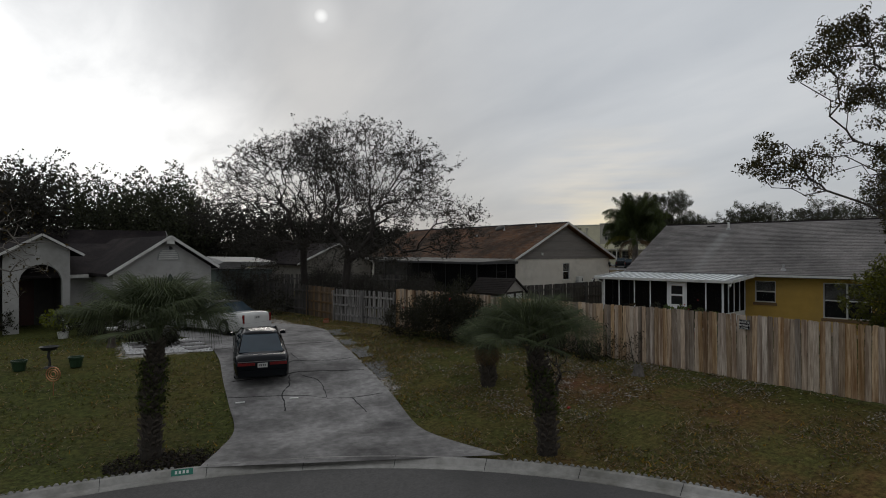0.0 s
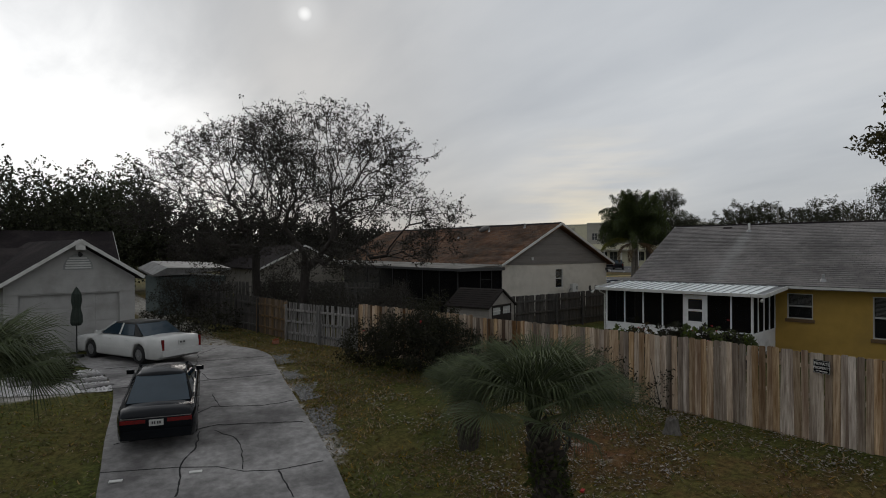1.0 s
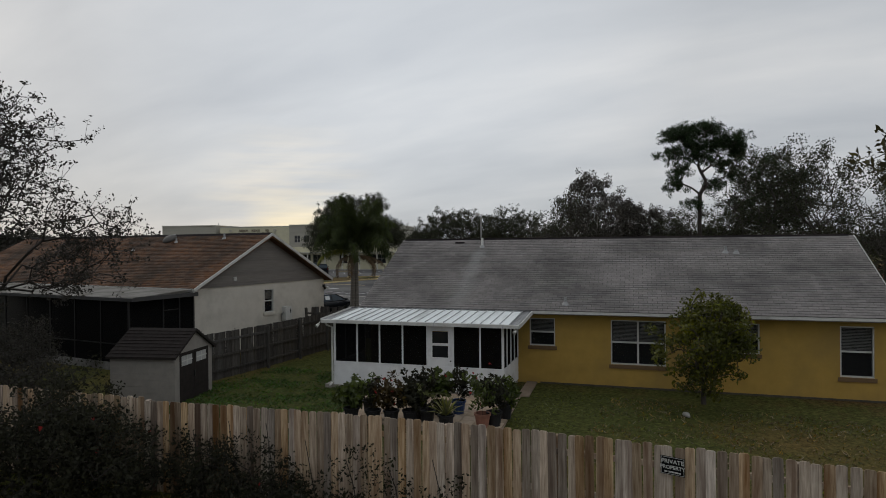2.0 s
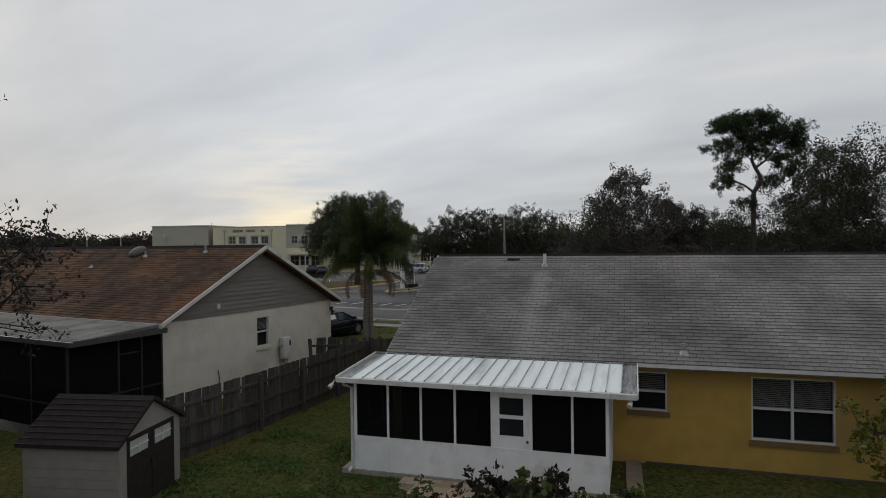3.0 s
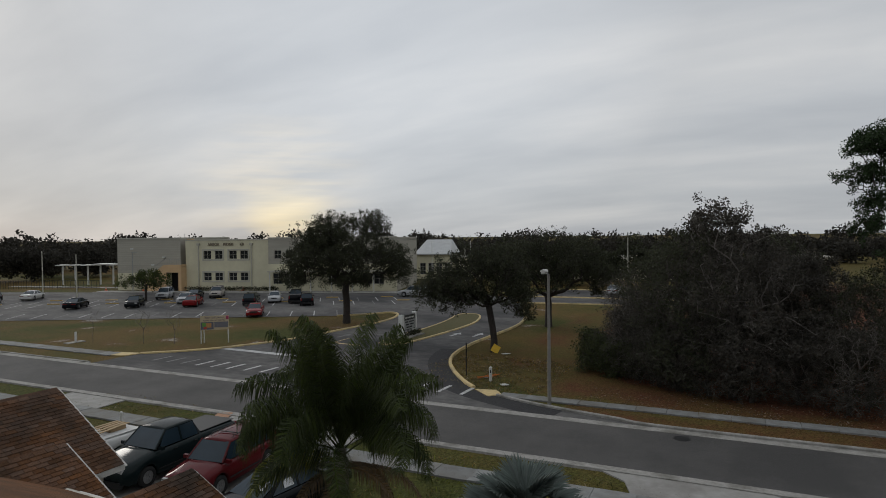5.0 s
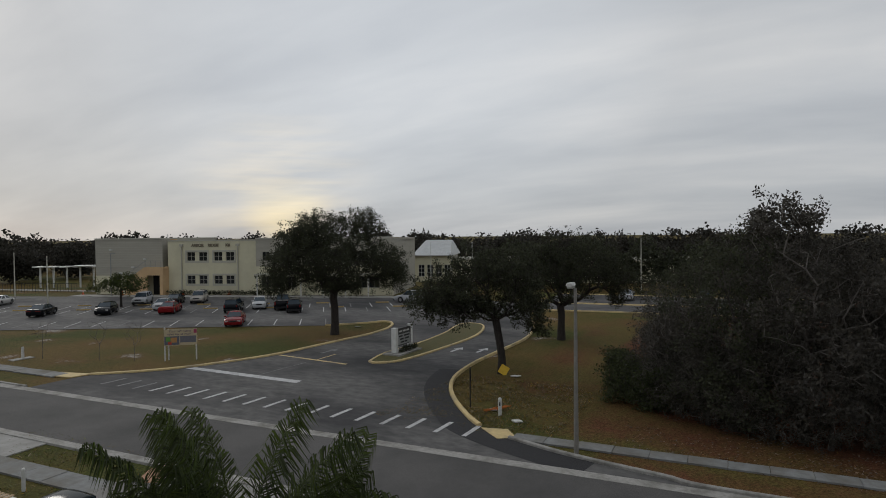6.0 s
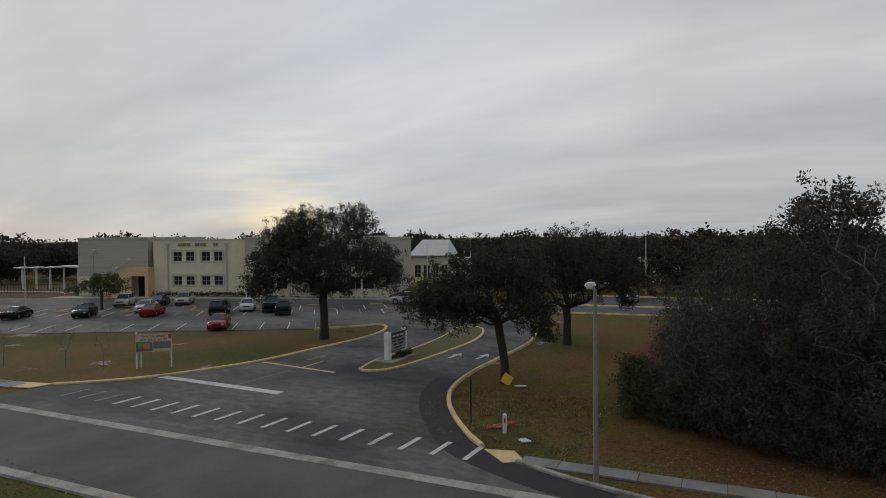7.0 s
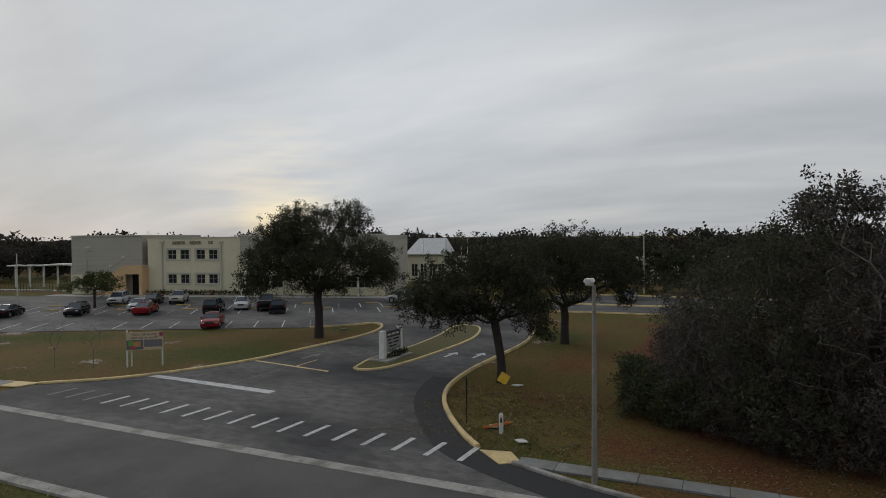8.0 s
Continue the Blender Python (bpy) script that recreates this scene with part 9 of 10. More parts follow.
def plants():
    shrub("bougainvillea", "dark tangled shrub with a few red flowers by the fence", (14.9, 20.0, -0.08), [(0, 0, 0.95, 1.5, 1.5, 1.0), (0.55, -1.5, 0.65, 0.85, 0.9, 0.62), (0.1, -0.5, 1.3, 1.15, 1.2, 0.85), (-0.9, 1.4, 0.7, 1.0, 1.1, 0.7)], 101, LEAF_SHRUB, 800, 40, 0.078, 0.26, petals=7)
    shrub("creeping_shrub", "low dark shrub growing against the fence", (16.35, 15.8, -0.15), [(0, 0, 0.42, 0.5, 1.1, 0.46), (0.3, -1.6, 0.3, 0.35, 0.8, 0.34), (0, 1.5, 0.62, 0.5, 1.0, 0.62)], 102, LEAF_SHRUB, 420, 26, 0.07, 0.2, petals=6)
    # climber on the new fence
    rng = np.random.default_rng(5)
    c = []
    for k in range(360):
        f = rng.random() ** 1.3
        x, y = lerp(16.45, 17.6, f), lerp(17.6, 12.6, f)
        h = 1.5 * (0.35 + 0.65 * abs(math.sin(f * 7.0))) * rng.random() ** 0.7
        c.append((x - 0.16 - 0.08 * rng.random(), y, -0.05 + h * 0.9))
    ob = thing("climber", "dark climbing plant on the board fence", "climber", pose(0, 0, 0))
    for k in range(7):
        part("stem", Geo().tube([(16.28 + 0.17 * k, 17.3 - 0.75 * k, -0.15), (16.3 + 0.17 * k, 17.5 - 0.75 * k, 0.6), (16.25 + 0.17 * k, 17.6 - 0.75 * k, 1.2 + 0.3 * math.sin(k))], [0.012, 0.009, 0.006], 5), BARK_DARK, ob)
    part("foliage", leaves_mesh("foliage", c, rng, 6, 0.12, 0.065, LEAF_SHRUB), LEAF_SHRUB, ob)
    # potted and bedded plants before the porch
    pot_m = [TERRACOTTA, mat("black_pot", (0.02, 0.02, 0.022), scale=5, rough=0.6), mat("blue_pot", (0.03, 0.06, 0.16), scale=5, rough=0.3)]
    # place, spread, height, leaf, pot, openness of the foliage
    pots = ((22.05, 18.55, 0.42, 0.75, LEAF_BRIGHT, 1, 70), (22.15, 17.9, 0.3, 0.95, LEAF_SHRUB, 1, 22), (22.35, 17.45, 0.5, 0.9, LEAF_RUST, 1, 60), (22.6, 17.0, 0.36, 0.7, LEAF_SHRUB, 1, 60),
            (22.85, 16.62, 0.24, 1.25, LEAF_SHRUB, 1, 16), (24.1, 16.35, 0.5, 0.95, LEAF_SHRUB, 2, 60), (23.75, 16.75, 0.45, 0.9, LEAF_BRIGHT, 1, 55), (23.2, 15.15, 0.45, 1.2, LEAF_BRIGHT, 0, 60), (23.5, 14.95, 0.4, 1.0, LEAF_SHRUB, 1, 60),
            (24.3, 15.0, 0.42, 0.85, LEAF_BRIGHT, 1, 50), (23.9, 17.5, 0.45, 0.9, LEAF_SHRUB, 1, 50), (22.95, 18.6, 0.4, 0.7, LEAF_BRIGHT, 1, 45))
    for i, (x, y, r, h, leaf, pm, n) in enumerate(pots):
        pot = thing("potted_plant", "leafy green shrub in a %s pot on the patio" % ("terracotta", "black", "blue")[pm], "potted plant", pose(x, y, -0.2), "patio plants")
        prof = [(0.15, 0), (0.2, 0.33), (0.225, 0.34), (0.225, 0.39), (0.19, 0.39), (0.18, 0.3)]
        part("pot", Geo().loft([[(r2 * math.cos(a), r2 * math.sin(a), z) for a in np.linspace(0, 2 * math.pi, 15)] for r2, z in prof]), pot_m[pm], pot, fix=True)
        rg = np.random.default_rng(200 + i)
        pts = crown_points(rg, [(0, 0, 0.38 + h * 0.5, r, r, h * 0.46)], n, 0.15)
        nodes, par = skeleton([(0, 0, 0.3), (0, 0, 0.4), (0.02, 0.02, 0.5)], pts)
        k = np.arange(1, len(nodes))
        part("twigwork", segments_mesh("twigwork", nodes[par[k]], nodes[k], np.full(len(k), 0.008), np.full(len(k), 0.004), 4, BARK), BARK, pot, kind="stuff")
        part("foliage", leaves_mesh("foliage", pts, rg, 9, 0.11, 0.13 if i % 3 else 0.17, leaf, aspect=0.4 if i % 2 else 0.6), leaf, pot)
        if i in (5, 7, 2):
            for c in crown_points(rg, [(0, 0, 0.45 + h * 0.55, r, r, h * 0.45)], 6, 0.85):
                part("flower", leaves_mesh("flower", [tuple(c)], rg, 5, 0.03, 0.05, PETAL_RED, aspect=0.9), PETAL_RED, pot, "small red flower")
    areca = thing("potted_palm", "feathery young palm in a black pot on the patio", "potted plant", pose(23.1, 16.95, -0.2), "patio plants")
    part("pot", Geo().loft([[(r2 * math.cos(a), r2 * math.sin(a), z) for a in np.linspace(0, 2 * math.pi, 15)] for r2, z in prof]), pot_m[1], areca, fix=True)
    small = frond_mesh("frond", leaf_mat("areca_leaf", (0.11, 0.12, 0.04), (0.07, 0.08, 0.03)), 0.95, 74, 110, 26, 0.2, 0.02, 0.2, 0.4, 71, 0.25)
    for k in range(9):
        part("frond", small, None, areca, m=pose(0, 0, 0.36, 0, 0, 40 * k + 11 * (k % 3)) @ pose(0, 0, 0, 0, -8 + 7 * (k % 4)))
    sp = thing("agave", "spiky yellow-green rosette plant on the patio", "plant", pose(22.65, 15.93, 0.16))
    g = Geo()
    for k in range(34):
        a, e = k * 2.4, radians(20 + 60 * (k / 34))
        d = Vector((math.cos(a) * math.cos(e), math.sin(a) * math.cos(e), math.sin(e)))
        s = Vector((-math.sin(a), math.cos(a), 0)) * 0.025
        m1 = d * 0.36
        t1 = d * 0.64 + Vector((0, 0, -0.1))
        j = len(g.v)
        g.v += [tuple(-s), tuple(s), tuple(m1 + s * 1.2), tuple(m1 - s * 1.2), tuple(t1)]
        g.f += [(j, j + 1, j + 2, j + 3), (j + 3, j + 2, j + 4)]
    part("rosette", g, leaf_mat("agave_leaf", (0.22, 0.21, 0.07), (0.13, 0.14, 0.04)), sp, kind="stuff")
    part("pot", Geo().loft([[(r2 * math.cos(a), r2 * math.sin(a), z - 0.36) for a in np.linspace(0, 2 * math.pi, 15)] for r2, z in prof]), pot_m[1], sp, "black plastic pot", fix=True)
    flat("patio", [(22.4, 14.4), (26.8, 15.6), (25.6, 20.6), (22.3, 19.2)], -0.2, mat("patio_pavers", (0.26, 0.2, 0.15), (0.2, 0.15, 0.11), scale=3, rough=0.9, bump=0.3, c3=(0.13, 0.11, 0.09), scale3=0.8, amount3=0.4), "tan paved patio before the porch", "patio", 0.05)
    paver_mat = mat("tan_paver", (0.42, 0.33, 0.24), (0.33, 0.255, 0.185), scale=5, rough=0.9, bump=0.3, c3=(0.24, 0.18, 0.13), scale3=1.5, amount3=0.4, vary=0.14)
    paver = Geo().box(-0.195, 0.195, -0.195, 0.195, 0.0, 0.02).mesh("paver", paver_mat)
    patio = bpy.data.objects["patio"]
    for i in range(14):
        for j in range(18):
            q = pose(22.5, 14.3, -0.199, 0, 0, 13) @ Vector((i * 0.4, j * 0.4, 0))
            if inside(q.x, q.y, [(22.55, 14.6), (26.6, 15.75), (25.4, 20.4), (22.5, 19.05)]):
                part("paver", paver, None, patio, m=pose(q.x, q.y, q.z + 0.004 * math.sin(i * 5 + j * 3), 0, 0, 13))
    flat("path_house", [(26.9, 15.75), (29.1, 16.3), (29.2, 15.95), (27.0, 15.4)], -0.2, MATS["patio_pavers"], "narrow paved path along the porch", "path", 0.05)
    # garden of the grey house
    b = shrub("yellow_shrub", "bright yellow-green shrub in a white pot", (2.0, 28.4, 0.25), [(0, 0, 0.55, 0.75, 0.6, 0.4)], 110, leaf_mat("croton_leaf", (0.16, 0.16, 0.03), (0.09, 0.11, 0.02)), 90, 12, 0.12, 0.16)
    part("pot", Geo().loft([[(r * math.cos(a), r * math.sin(a), z) for a in np.linspace(0, 2 * math.pi, 13)] for r, z in ((0.17, -0.27), (0.21, 0.0), (0.18, 0.0), (0.16, -0.1))]), WHITE_TRIM, b, fix=True)
    for i, (x, y, r, h) in enumerate(((3.6, 26.6, 0.9, 0.8), (2.9, 28.8, 0.8, 0.9), (-0.6, 30.8, 1.0, 0.8), (3.4, 30.2, 0.6, 1.1), (4.6, 25.0, 0.5, 0.5), (5.3, 24.2, 0.4, 0.45), (10.2, 31.5, 1.2, 0.9), (11.6, 33.0, 1.3, 1.1), (9.4, 34.5, 1.0, 1.0))):
        shrub("garden_shrub", "dark leafy shrub by the grey house" if x < 8 else "dark shrub beside the old fence", (x, y, 0), [(0, 0, h * 0.55, r, r, h * 0.5)], 120 + i, LEAF_SHRUB, 90, 14, 0.1, 0.2)
    # thicket under the garden trees, behind the old fences
    for i, (x, y, r, h) in enumerate(((14.3, 32.5, 1.1, 2.4), (15.6, 30.0, 1.0, 1.9), (16.8, 28.2, 1.2, 1.6), (15.2, 34.4, 1.4, 2.8), (17.4, 33.4, 1.3, 2.2), (19.4, 30.6, 1.3, 1.6), (12.6, 37.5, 1.3, 2.6), (17.8, 26.2, 0.9, 1.3), (11.0, 39.0, 1.2, 2.3), (20.6, 32.4, 1.2, 1.9))):
        shrub("thicket_shrub", "dark tangled shrub with bare twigs behind the old fence", (x, y, 0), [(0, 0, h * 0.55, r, r, h * 0.5)], 150 + i, LEAF_DARK, 240, 16, 0.09, 0.32, group="thicket shrubs")
    shrub("grassy_weed", "thin pale leafless bush beside the palm", (13.4, 12.0, -0.42), [(0, 0, 0.75, 0.35, 0.35, 0.5)], 131, LEAF_RUST, 60, 3, 0.05, 0.12)


plants()


def on_lawn(x, y):
    """Whether a place carries grass."""
    if math.hypot(x - CUL[0], y - CUL[1]) < 11.5 or inside(x, y, DRIVE_LINE):
        return False
    if 4.0 < x < 6.6 and 22.2 < y < 25.5:
        return False
    return True


DRIVE_LINE = DRIVE_L + DRIVE_R[::-1]


def scatter(name, label, boxes, n, rng, make, material, category="grass"):
    """Small blades or leaves over stretches of lawn (x0, x1, y0, y1, share)."""
    tot = sum(b[4] for b in boxes)
    pts = []
    for x0, x1, y0, y1, w in boxes:
        k = int(n * w / tot)
        xy = np.column_stack([rng.uniform(x0, x1, k), rng.uniform(y0, y1, k)])
        clump = np.array([noise.noise(Vector((x * 0.8, y * 0.8, 1.7))) + 0.6 * noise.noise(Vector((x * 2.3, y * 2.3, 5.7))) for x, y in xy])
        pts += [(x, y, ground_z(x, y) - 0.03) for (x, y), c in zip(xy, clump) if c > rng.normal(-0.1, 0.25) and on_lawn(x, y)]
    tagged(new(name, make(np.array(pts))), label, category, kind="stuff")


def blades(rng, h, w, material):
    def make(p):
        n = len(p)
        a = rng.uniform(0, 2 * np.pi, n)
        d = np.column_stack([np.cos(a), np.sin(a), np.zeros(n)])
        lean = np.column_stack([rng.normal(0, 1.3, n), rng.normal(0, 1.3, n), np.ones(n)])
        ln = h * (0.5 + rng.random((n, 1)))
        ww = w * (0.6 + 0.8 * rng.random((n, 1)))
        v = np.stack([p - d * ww, p + d * ww, p + lean * ln * 0.6 + d * ww * 0.7, p + lean * ln - d * ww * 0.2], axis=1).reshape(-1, 3)
        return quads_mesh("blades", v, np.arange(4 * n).reshape(-1, 4), material)
    return make


def litter(rng, s, material):
    def make(p):
        n = len(p)
        a = rng.uniform(0, 2 * np.pi, n)
        d = np.column_stack([np.cos(a), np.sin(a), rng.normal(0, 0.25, n)]) * s * (0.5 + rng.random((n, 1)))
        e = np.column_stack([-np.sin(a), np.cos(a), rng.normal(0, 0.25, n)]) * s * 0.45 * (0.5 + rng.random((n, 1)))
        p = p + np.array([0, 0, 0.035])
        v = np.stack([p - d, p + e, p + d, p - e], axis=1).reshape(-1, 3)
        return quads_mesh("leaves", v, np.arange(4 * n).reshape(-1, 4), material)
    return make


def grass():
    rng = np.random.default_rng(9)
    g1 = leaf_mat("grass_blade", (0.12, 0.128, 0.034), (0.06, 0.07, 0.02), vary=0.45)
    g2 = leaf_mat("dry_blade", (0.25, 0.175, 0.08), (0.10, 0.07, 0.032), vary=0.6)
    g3 = leaf_mat("fallen_leaf", (0.2, 0.135, 0.085), (0.085, 0.056, 0.036), vary=0.6)
    g4 = leaf_mat("pale_scrap", (0.3, 0.28, 0.25), (0.22, 0.2, 0.18), vary=0.3)
    left, right, yard = (-6, 7, 12, 29, 1.0), (9.5, 18, 5, 24, 1.0), (18.2, 28.4, 4, 25.5, 0.9)
    scatter("lawn_grass", "short green lawn grass", [left, (11, 14.5, 18, 34, 0.3), yard], 60000, rng, blades(rng, 0.05, 0.013, g1), g1)
    lush = leaf_mat("lush_blade", (0.064, 0.125, 0.026), (0.034, 0.066, 0.015), vary=0.4)
    scatter("lawn_grass", "lush green grass by the porch", [(17.5, 27, 18.5, 26, 1.0)], 24000, rng, blades(rng, 0.055, 0.02, lush), lush)
    scatter("lawn_grass", "short green grass among dry patches", [right], 16000, rng, blades(rng, 0.06, 0.012, g1), g1)
    scatter("dry_grass", "straw-coloured dry grass", [right, (10.5, 14.5, 18, 34, 0.35), (left[0], left[1], left[2], left[3], 0.35), (yard[0], yard[1], 4, 13, 0.25)], 64000, rng, blades(rng, 0.05, 0.015, g2), g2)
    scatter("fallen_leaves", "brown fallen leaves on the lawn", [(11, 18, 5, 15, 1.0), (10, 15, 15, 22, 0.2), (0, 6, 13, 20, 0.12)], 24000, rng, litter(rng, 0.027, g3), g3, "leaves")
    scatter("pale_scraps", "pale sand scraps and dry leaves", [(12, 16, 10.5, 18, 1.0), (16.6, 18, 5, 14, 0.5)], 6500, rng, litter(rng, 0.036, g4), g4, "leaves")
    scatter("roadside_grass", "rough brown grass by the school road", [(57.5, 68, 33.5, 43, 1.0), (42, 48, 22, 56, 0.2)], 22000, rng, blades(rng, 0.07, 0.018, g2), g2)
    scatter("roadside_grass", "green tufts by the school road", [(57.5, 68, 33.5, 43, 0.5), (42, 48, 22, 56, 1.0), (36, 46, 28, 37, 0.8)], 20000, rng, blades(rng, 0.07, 0.018, g1), g1)
    scatter("woodland_litter", "red-brown leaf litter along the wood", [(57.8, 62, 8, 31, 1.0)], 4000, rng, litter(rng, 0.06, g3), g3, "leaves")


grass()


# ---- street furniture and small things ----
def small_things():
    lamp = thing("street_lamp", "grey concrete street lamp with a cobra head", "street lamp", pose(56.78, 31.88, 0, 0, 0, 4.5))
    part("pole", Geo().tube([(0, 0, -0.1), (0, 0, 3.5), (-0.02, 0, 7.05)], [0.11, 0.088, 0.066], 12), mat("lamp_concrete", (0.21, 0.2, 0.18), (0.15, 0.143, 0.13), scale=3, rough=0.85), lamp)
    arm = part("arm", Geo().tube([(0, 0, 6.9), (-0.2, 0, 7.15), (-0.55, 0, 7.28)], 0.03, 8), GREY_METAL, lamp)
    head = part("lamp_head", Geo().loft([[(-0.5 - dx, w * s, 7.24 + z) for s, z in ((-1, 0), (-0.7, 0.1), (0.7, 0.1), (1, 0), (0.6, -0.05), (-0.6, -0.05))] for dx, w in ((0, 0.08), (0.1, 0.16), (0.45, 0.19), (0.62, 0.12))], closed=True, caps=True), mat("lamp_grey", (0.5, 0.5, 0.48), scale=5, rough=0.5), lamp, fix=True)
    part("lens", Geo().box(-1.0, -0.68, -0.12, 0.12, 7.12, 7.195), mat("lamp_lens", (0.55, 0.55, 0.5), scale=4, rough=0.2), head)
    # school sign on the island
    s = thing("school_sign", "white framed changeable-letter school sign on the island", "sign", pose(72.35, 50.8, 0.1, 0, 0, 2))
    part("plinth", Geo().box(-1.85, 1.6, -0.8, 0.75, -0.15, 0.1), KERB, s)
    white = mat("sign_white", (0.62, 0.62, 0.6), (0.52, 0.52, 0.5), scale=3, rough=0.6)
    for x in (-1.25, 1.05):
        part("pier", Geo().box(x - (0.18 if x < 0 else 0.1), x + (0.18 if x < 0 else 0.1), -0.2, 0.2, 0.125, 2.05 if x < 0 else 2.1), white, s)
    part("panel", Geo().box(-1.05, 0.94, -0.12, 0.12, 0.62, 1.95), BLACK_TRIM, s)
    part("face", Geo().box(-0.98, 0.88, -0.135, -0.123, 0.68, 1.5), mat("sign_face", (0.3, 0.31, 0.3), scale=3, rough=0.4), s)
    part("header", Geo().box(-0.98, 0.88, -0.135, -0.123, 1.56, 1.88), mat("sign_header", (0.06, 0.06, 0.055), scale=3, rough=0.5), s)
    for r, segs in enumerate(((-0.85, 0.3, -0.1, 0.75), (-0.7, 0.4, 0.0, 0.7), (-0.6, 0.2, 0.0, 0.4))):
        for a, b in ((segs[0], segs[0] + 0.55), (segs[2], segs[3])):
            part("bar", Geo().box(a, b, -0.142, -0.136, 1.28 - 0.24 * r, 1.4 - 0.24 * r), BLACK_TRIM, s)
    for k in range(3):
        part("bar", Geo().box(-0.8 + k * 0.55, -0.4 + k * 0.55, -0.142, -0.136, 1.66, 1.78), white, s)
    rng = np.random.default_rng(31)
    c = np.column_stack([rng.uniform(-1.0, 1.5, 160), rng.uniform(-0.45, -0.2, 160), rng.uniform(0.15, 0.5, 160)])
    m = s.matrix_basis
    tagged(new("sign_shrubs", leaves_mesh("sign_shrubs", [tuple(m @ Vector(p)) for p in c], rng, 8, 0.14, 0.1, LEAF_OAK)), "low dark shrubs at the foot of the sign", "shrub")
    # banner on the lawn
    b = thing("banner_sign", "printed banner on white posts on the lawn", "sign", pose(62.42, 64.6, 0, 0, 0, -47.5))
    for x in (-1.15, -0.95, 1.1):
        part("post", Geo().box(x - 0.045, x + 0.045, 0.02 + 0.35 * (x == -0.95), 0.11 + 0.35 * (x == -0.95), -0.05, 2.52 if x == -1.15 else 2.36), WHITE_TRIM, b)
    part("banner", Geo().box(-1.2, 1.18, 0.0, 0.015, 1.14, 2.38), mat("banner_tan", (0.42, 0.36, 0.24), (0.36, 0.3, 0.2), scale=3, rough=0.7), b)
    ink = mat("banner_ink", (0.05, 0.03, 0.08), scale=4, rough=0.7)
    text_mesh("lettering", "Your half penny", 0.25, ink, b, pose(-0.05, -0.004, 2.15), 0.002)
    text_mesh("lettering", "sales tax at work!", 0.25, ink, b, pose(-0.05, -0.004, 1.92), 0.002)
    for x0, x1, z0, z1, col in ((-1.17, -0.1, 1.18, 1.84, (0.10, 0.11, 0.14)), (-0.72, -0.28, 1.36, 1.74, (0.42, 0.22, 0.08)), (-1.05, -0.74, 1.46, 1.78, (0.12, 0.28, 0.06)), (-0.92, -0.66, 1.22, 1.42, (0.4, 0.06, 0.04)), (-0.05, 1.1, 1.34, 1.84, (0.14, 0.14, 0.16)), (0.93, 1.16, 2.04, 2.35, (0.3, 0.05, 0.1))):
        part("picture", Geo().box(x0, x1, -0.006 - 0.003 * (x1 - x0 < 0.6), -0.003, z0, z1), mat("print_%d" % int(col[0] * 1000), col, scale=6, rough=0.7), b)
    # sign pole, marker post, box lids, netting by the bend
    p = thing("sign_pole", "thin black pole with small signs seen edge-on", "sign", pose(61.13, 39.14, 0, 0, 0, 25))
    part("pole", Geo().tube([(0, 0, -0.1), (0, 0, 2.15)], 0.035, 8), BLACK_METAL, p)
    for z in (1.45, 1.8):
        part("plate", Geo().box(-0.14, 0.14, -0.05, -0.036, z, z + 0.3), BLACK_METAL, p)
    p = thing("marker_post", "white utility marker post", "post", pose(60.42, 37.06, 0))
    part("post", Geo().tube([(0, 0, -0.1), (0, 0, 0.82)], 0.1, 12), WHITE_TRIM, p)
    part("cap", Geo().tube([(0, 0, 0.82), (0, 0, 0.9)], [0.11, 0.04], 12), WHITE_TRIM, p)
    part("mark", Geo().box(-0.07, 0.0, -0.106, -0.1, 0.5, 0.7, pose(0, 0, 0, 0, 0, -50)), BLACK_TRIM, p)
    p = thing("marker_post", "white utility marker post on a concrete pad", "post", pose(57.13, 76.5, 0))
    part("post", Geo().tube([(0, 0, -0.1), (0, 0, 0.9)], 0.1, 12), WHITE_TRIM, p)
    part("pad", Geo().box(-0.9, 0.7, -0.4, 0.4, -0.05, 0.02), KERB, p)
    for x, y, a, lab in ((61.1, 37.75, 20, "grey utility lid leaning in the grass"), (59.78, 35.85, 40, "white board lying in the grass"), (68.85, 39.7, 60, "white scrap lying in the grass"), (82.0, 62.7, 10, "pale concrete lid in the grass")):
        ob = tagged(new("utility_lid", Geo().box(-0.34, 0.34, -0.2, 0.2, 0, 0.05).mesh("utility_lid", WHITE_TRIM if "white" in lab else KERB)), lab, "lid")
        ob.matrix_basis = pose(x, y, 0.0, 0, 8, a)
    g = Geo()
    rng = random.Random(2)
    for k in range(9):
        pts = [(60.5 + 0.16 * j + rng.uniform(-0.05, 0.05), 37.95 - 0.1 * j + rng.uniform(-0.12, 0.12), 0.05 + 0.14 * abs(math.sin(j + k)) * rng.random()) for j in range(9)]
        g.tube(pts, 0.02, 5)
    tagged(new("orange_netting", g.mesh("orange_netting", mat("orange_net", (0.45, 0.14, 0.03), scale=6, rough=0.7))), "crumpled orange barrier netting on the grass", "netting")
    ob = thing("yellow_sign", "yellow diamond sign leaning on the oak", "sign", pose(69.0, 40.62, 0.3, -14, 0, -70))
    part("plate", Geo().box(-0.3, 0.3, 0, 0.012, -0.3, 0.3, pose(0, 0, 0, 0, 30)), mat("sign_yellow", (0.62, 0.40, 0.03), scale=4, rough=0.5), ob)
    # sign on the fence
    n = thing("fence_sign", "small black private property sign on the fence", "sign", pose(18.03, 9.53, 1.28, 0, 0, -96) @ Matrix.Diagonal((0.72, 0.72, 0.72, 1)))
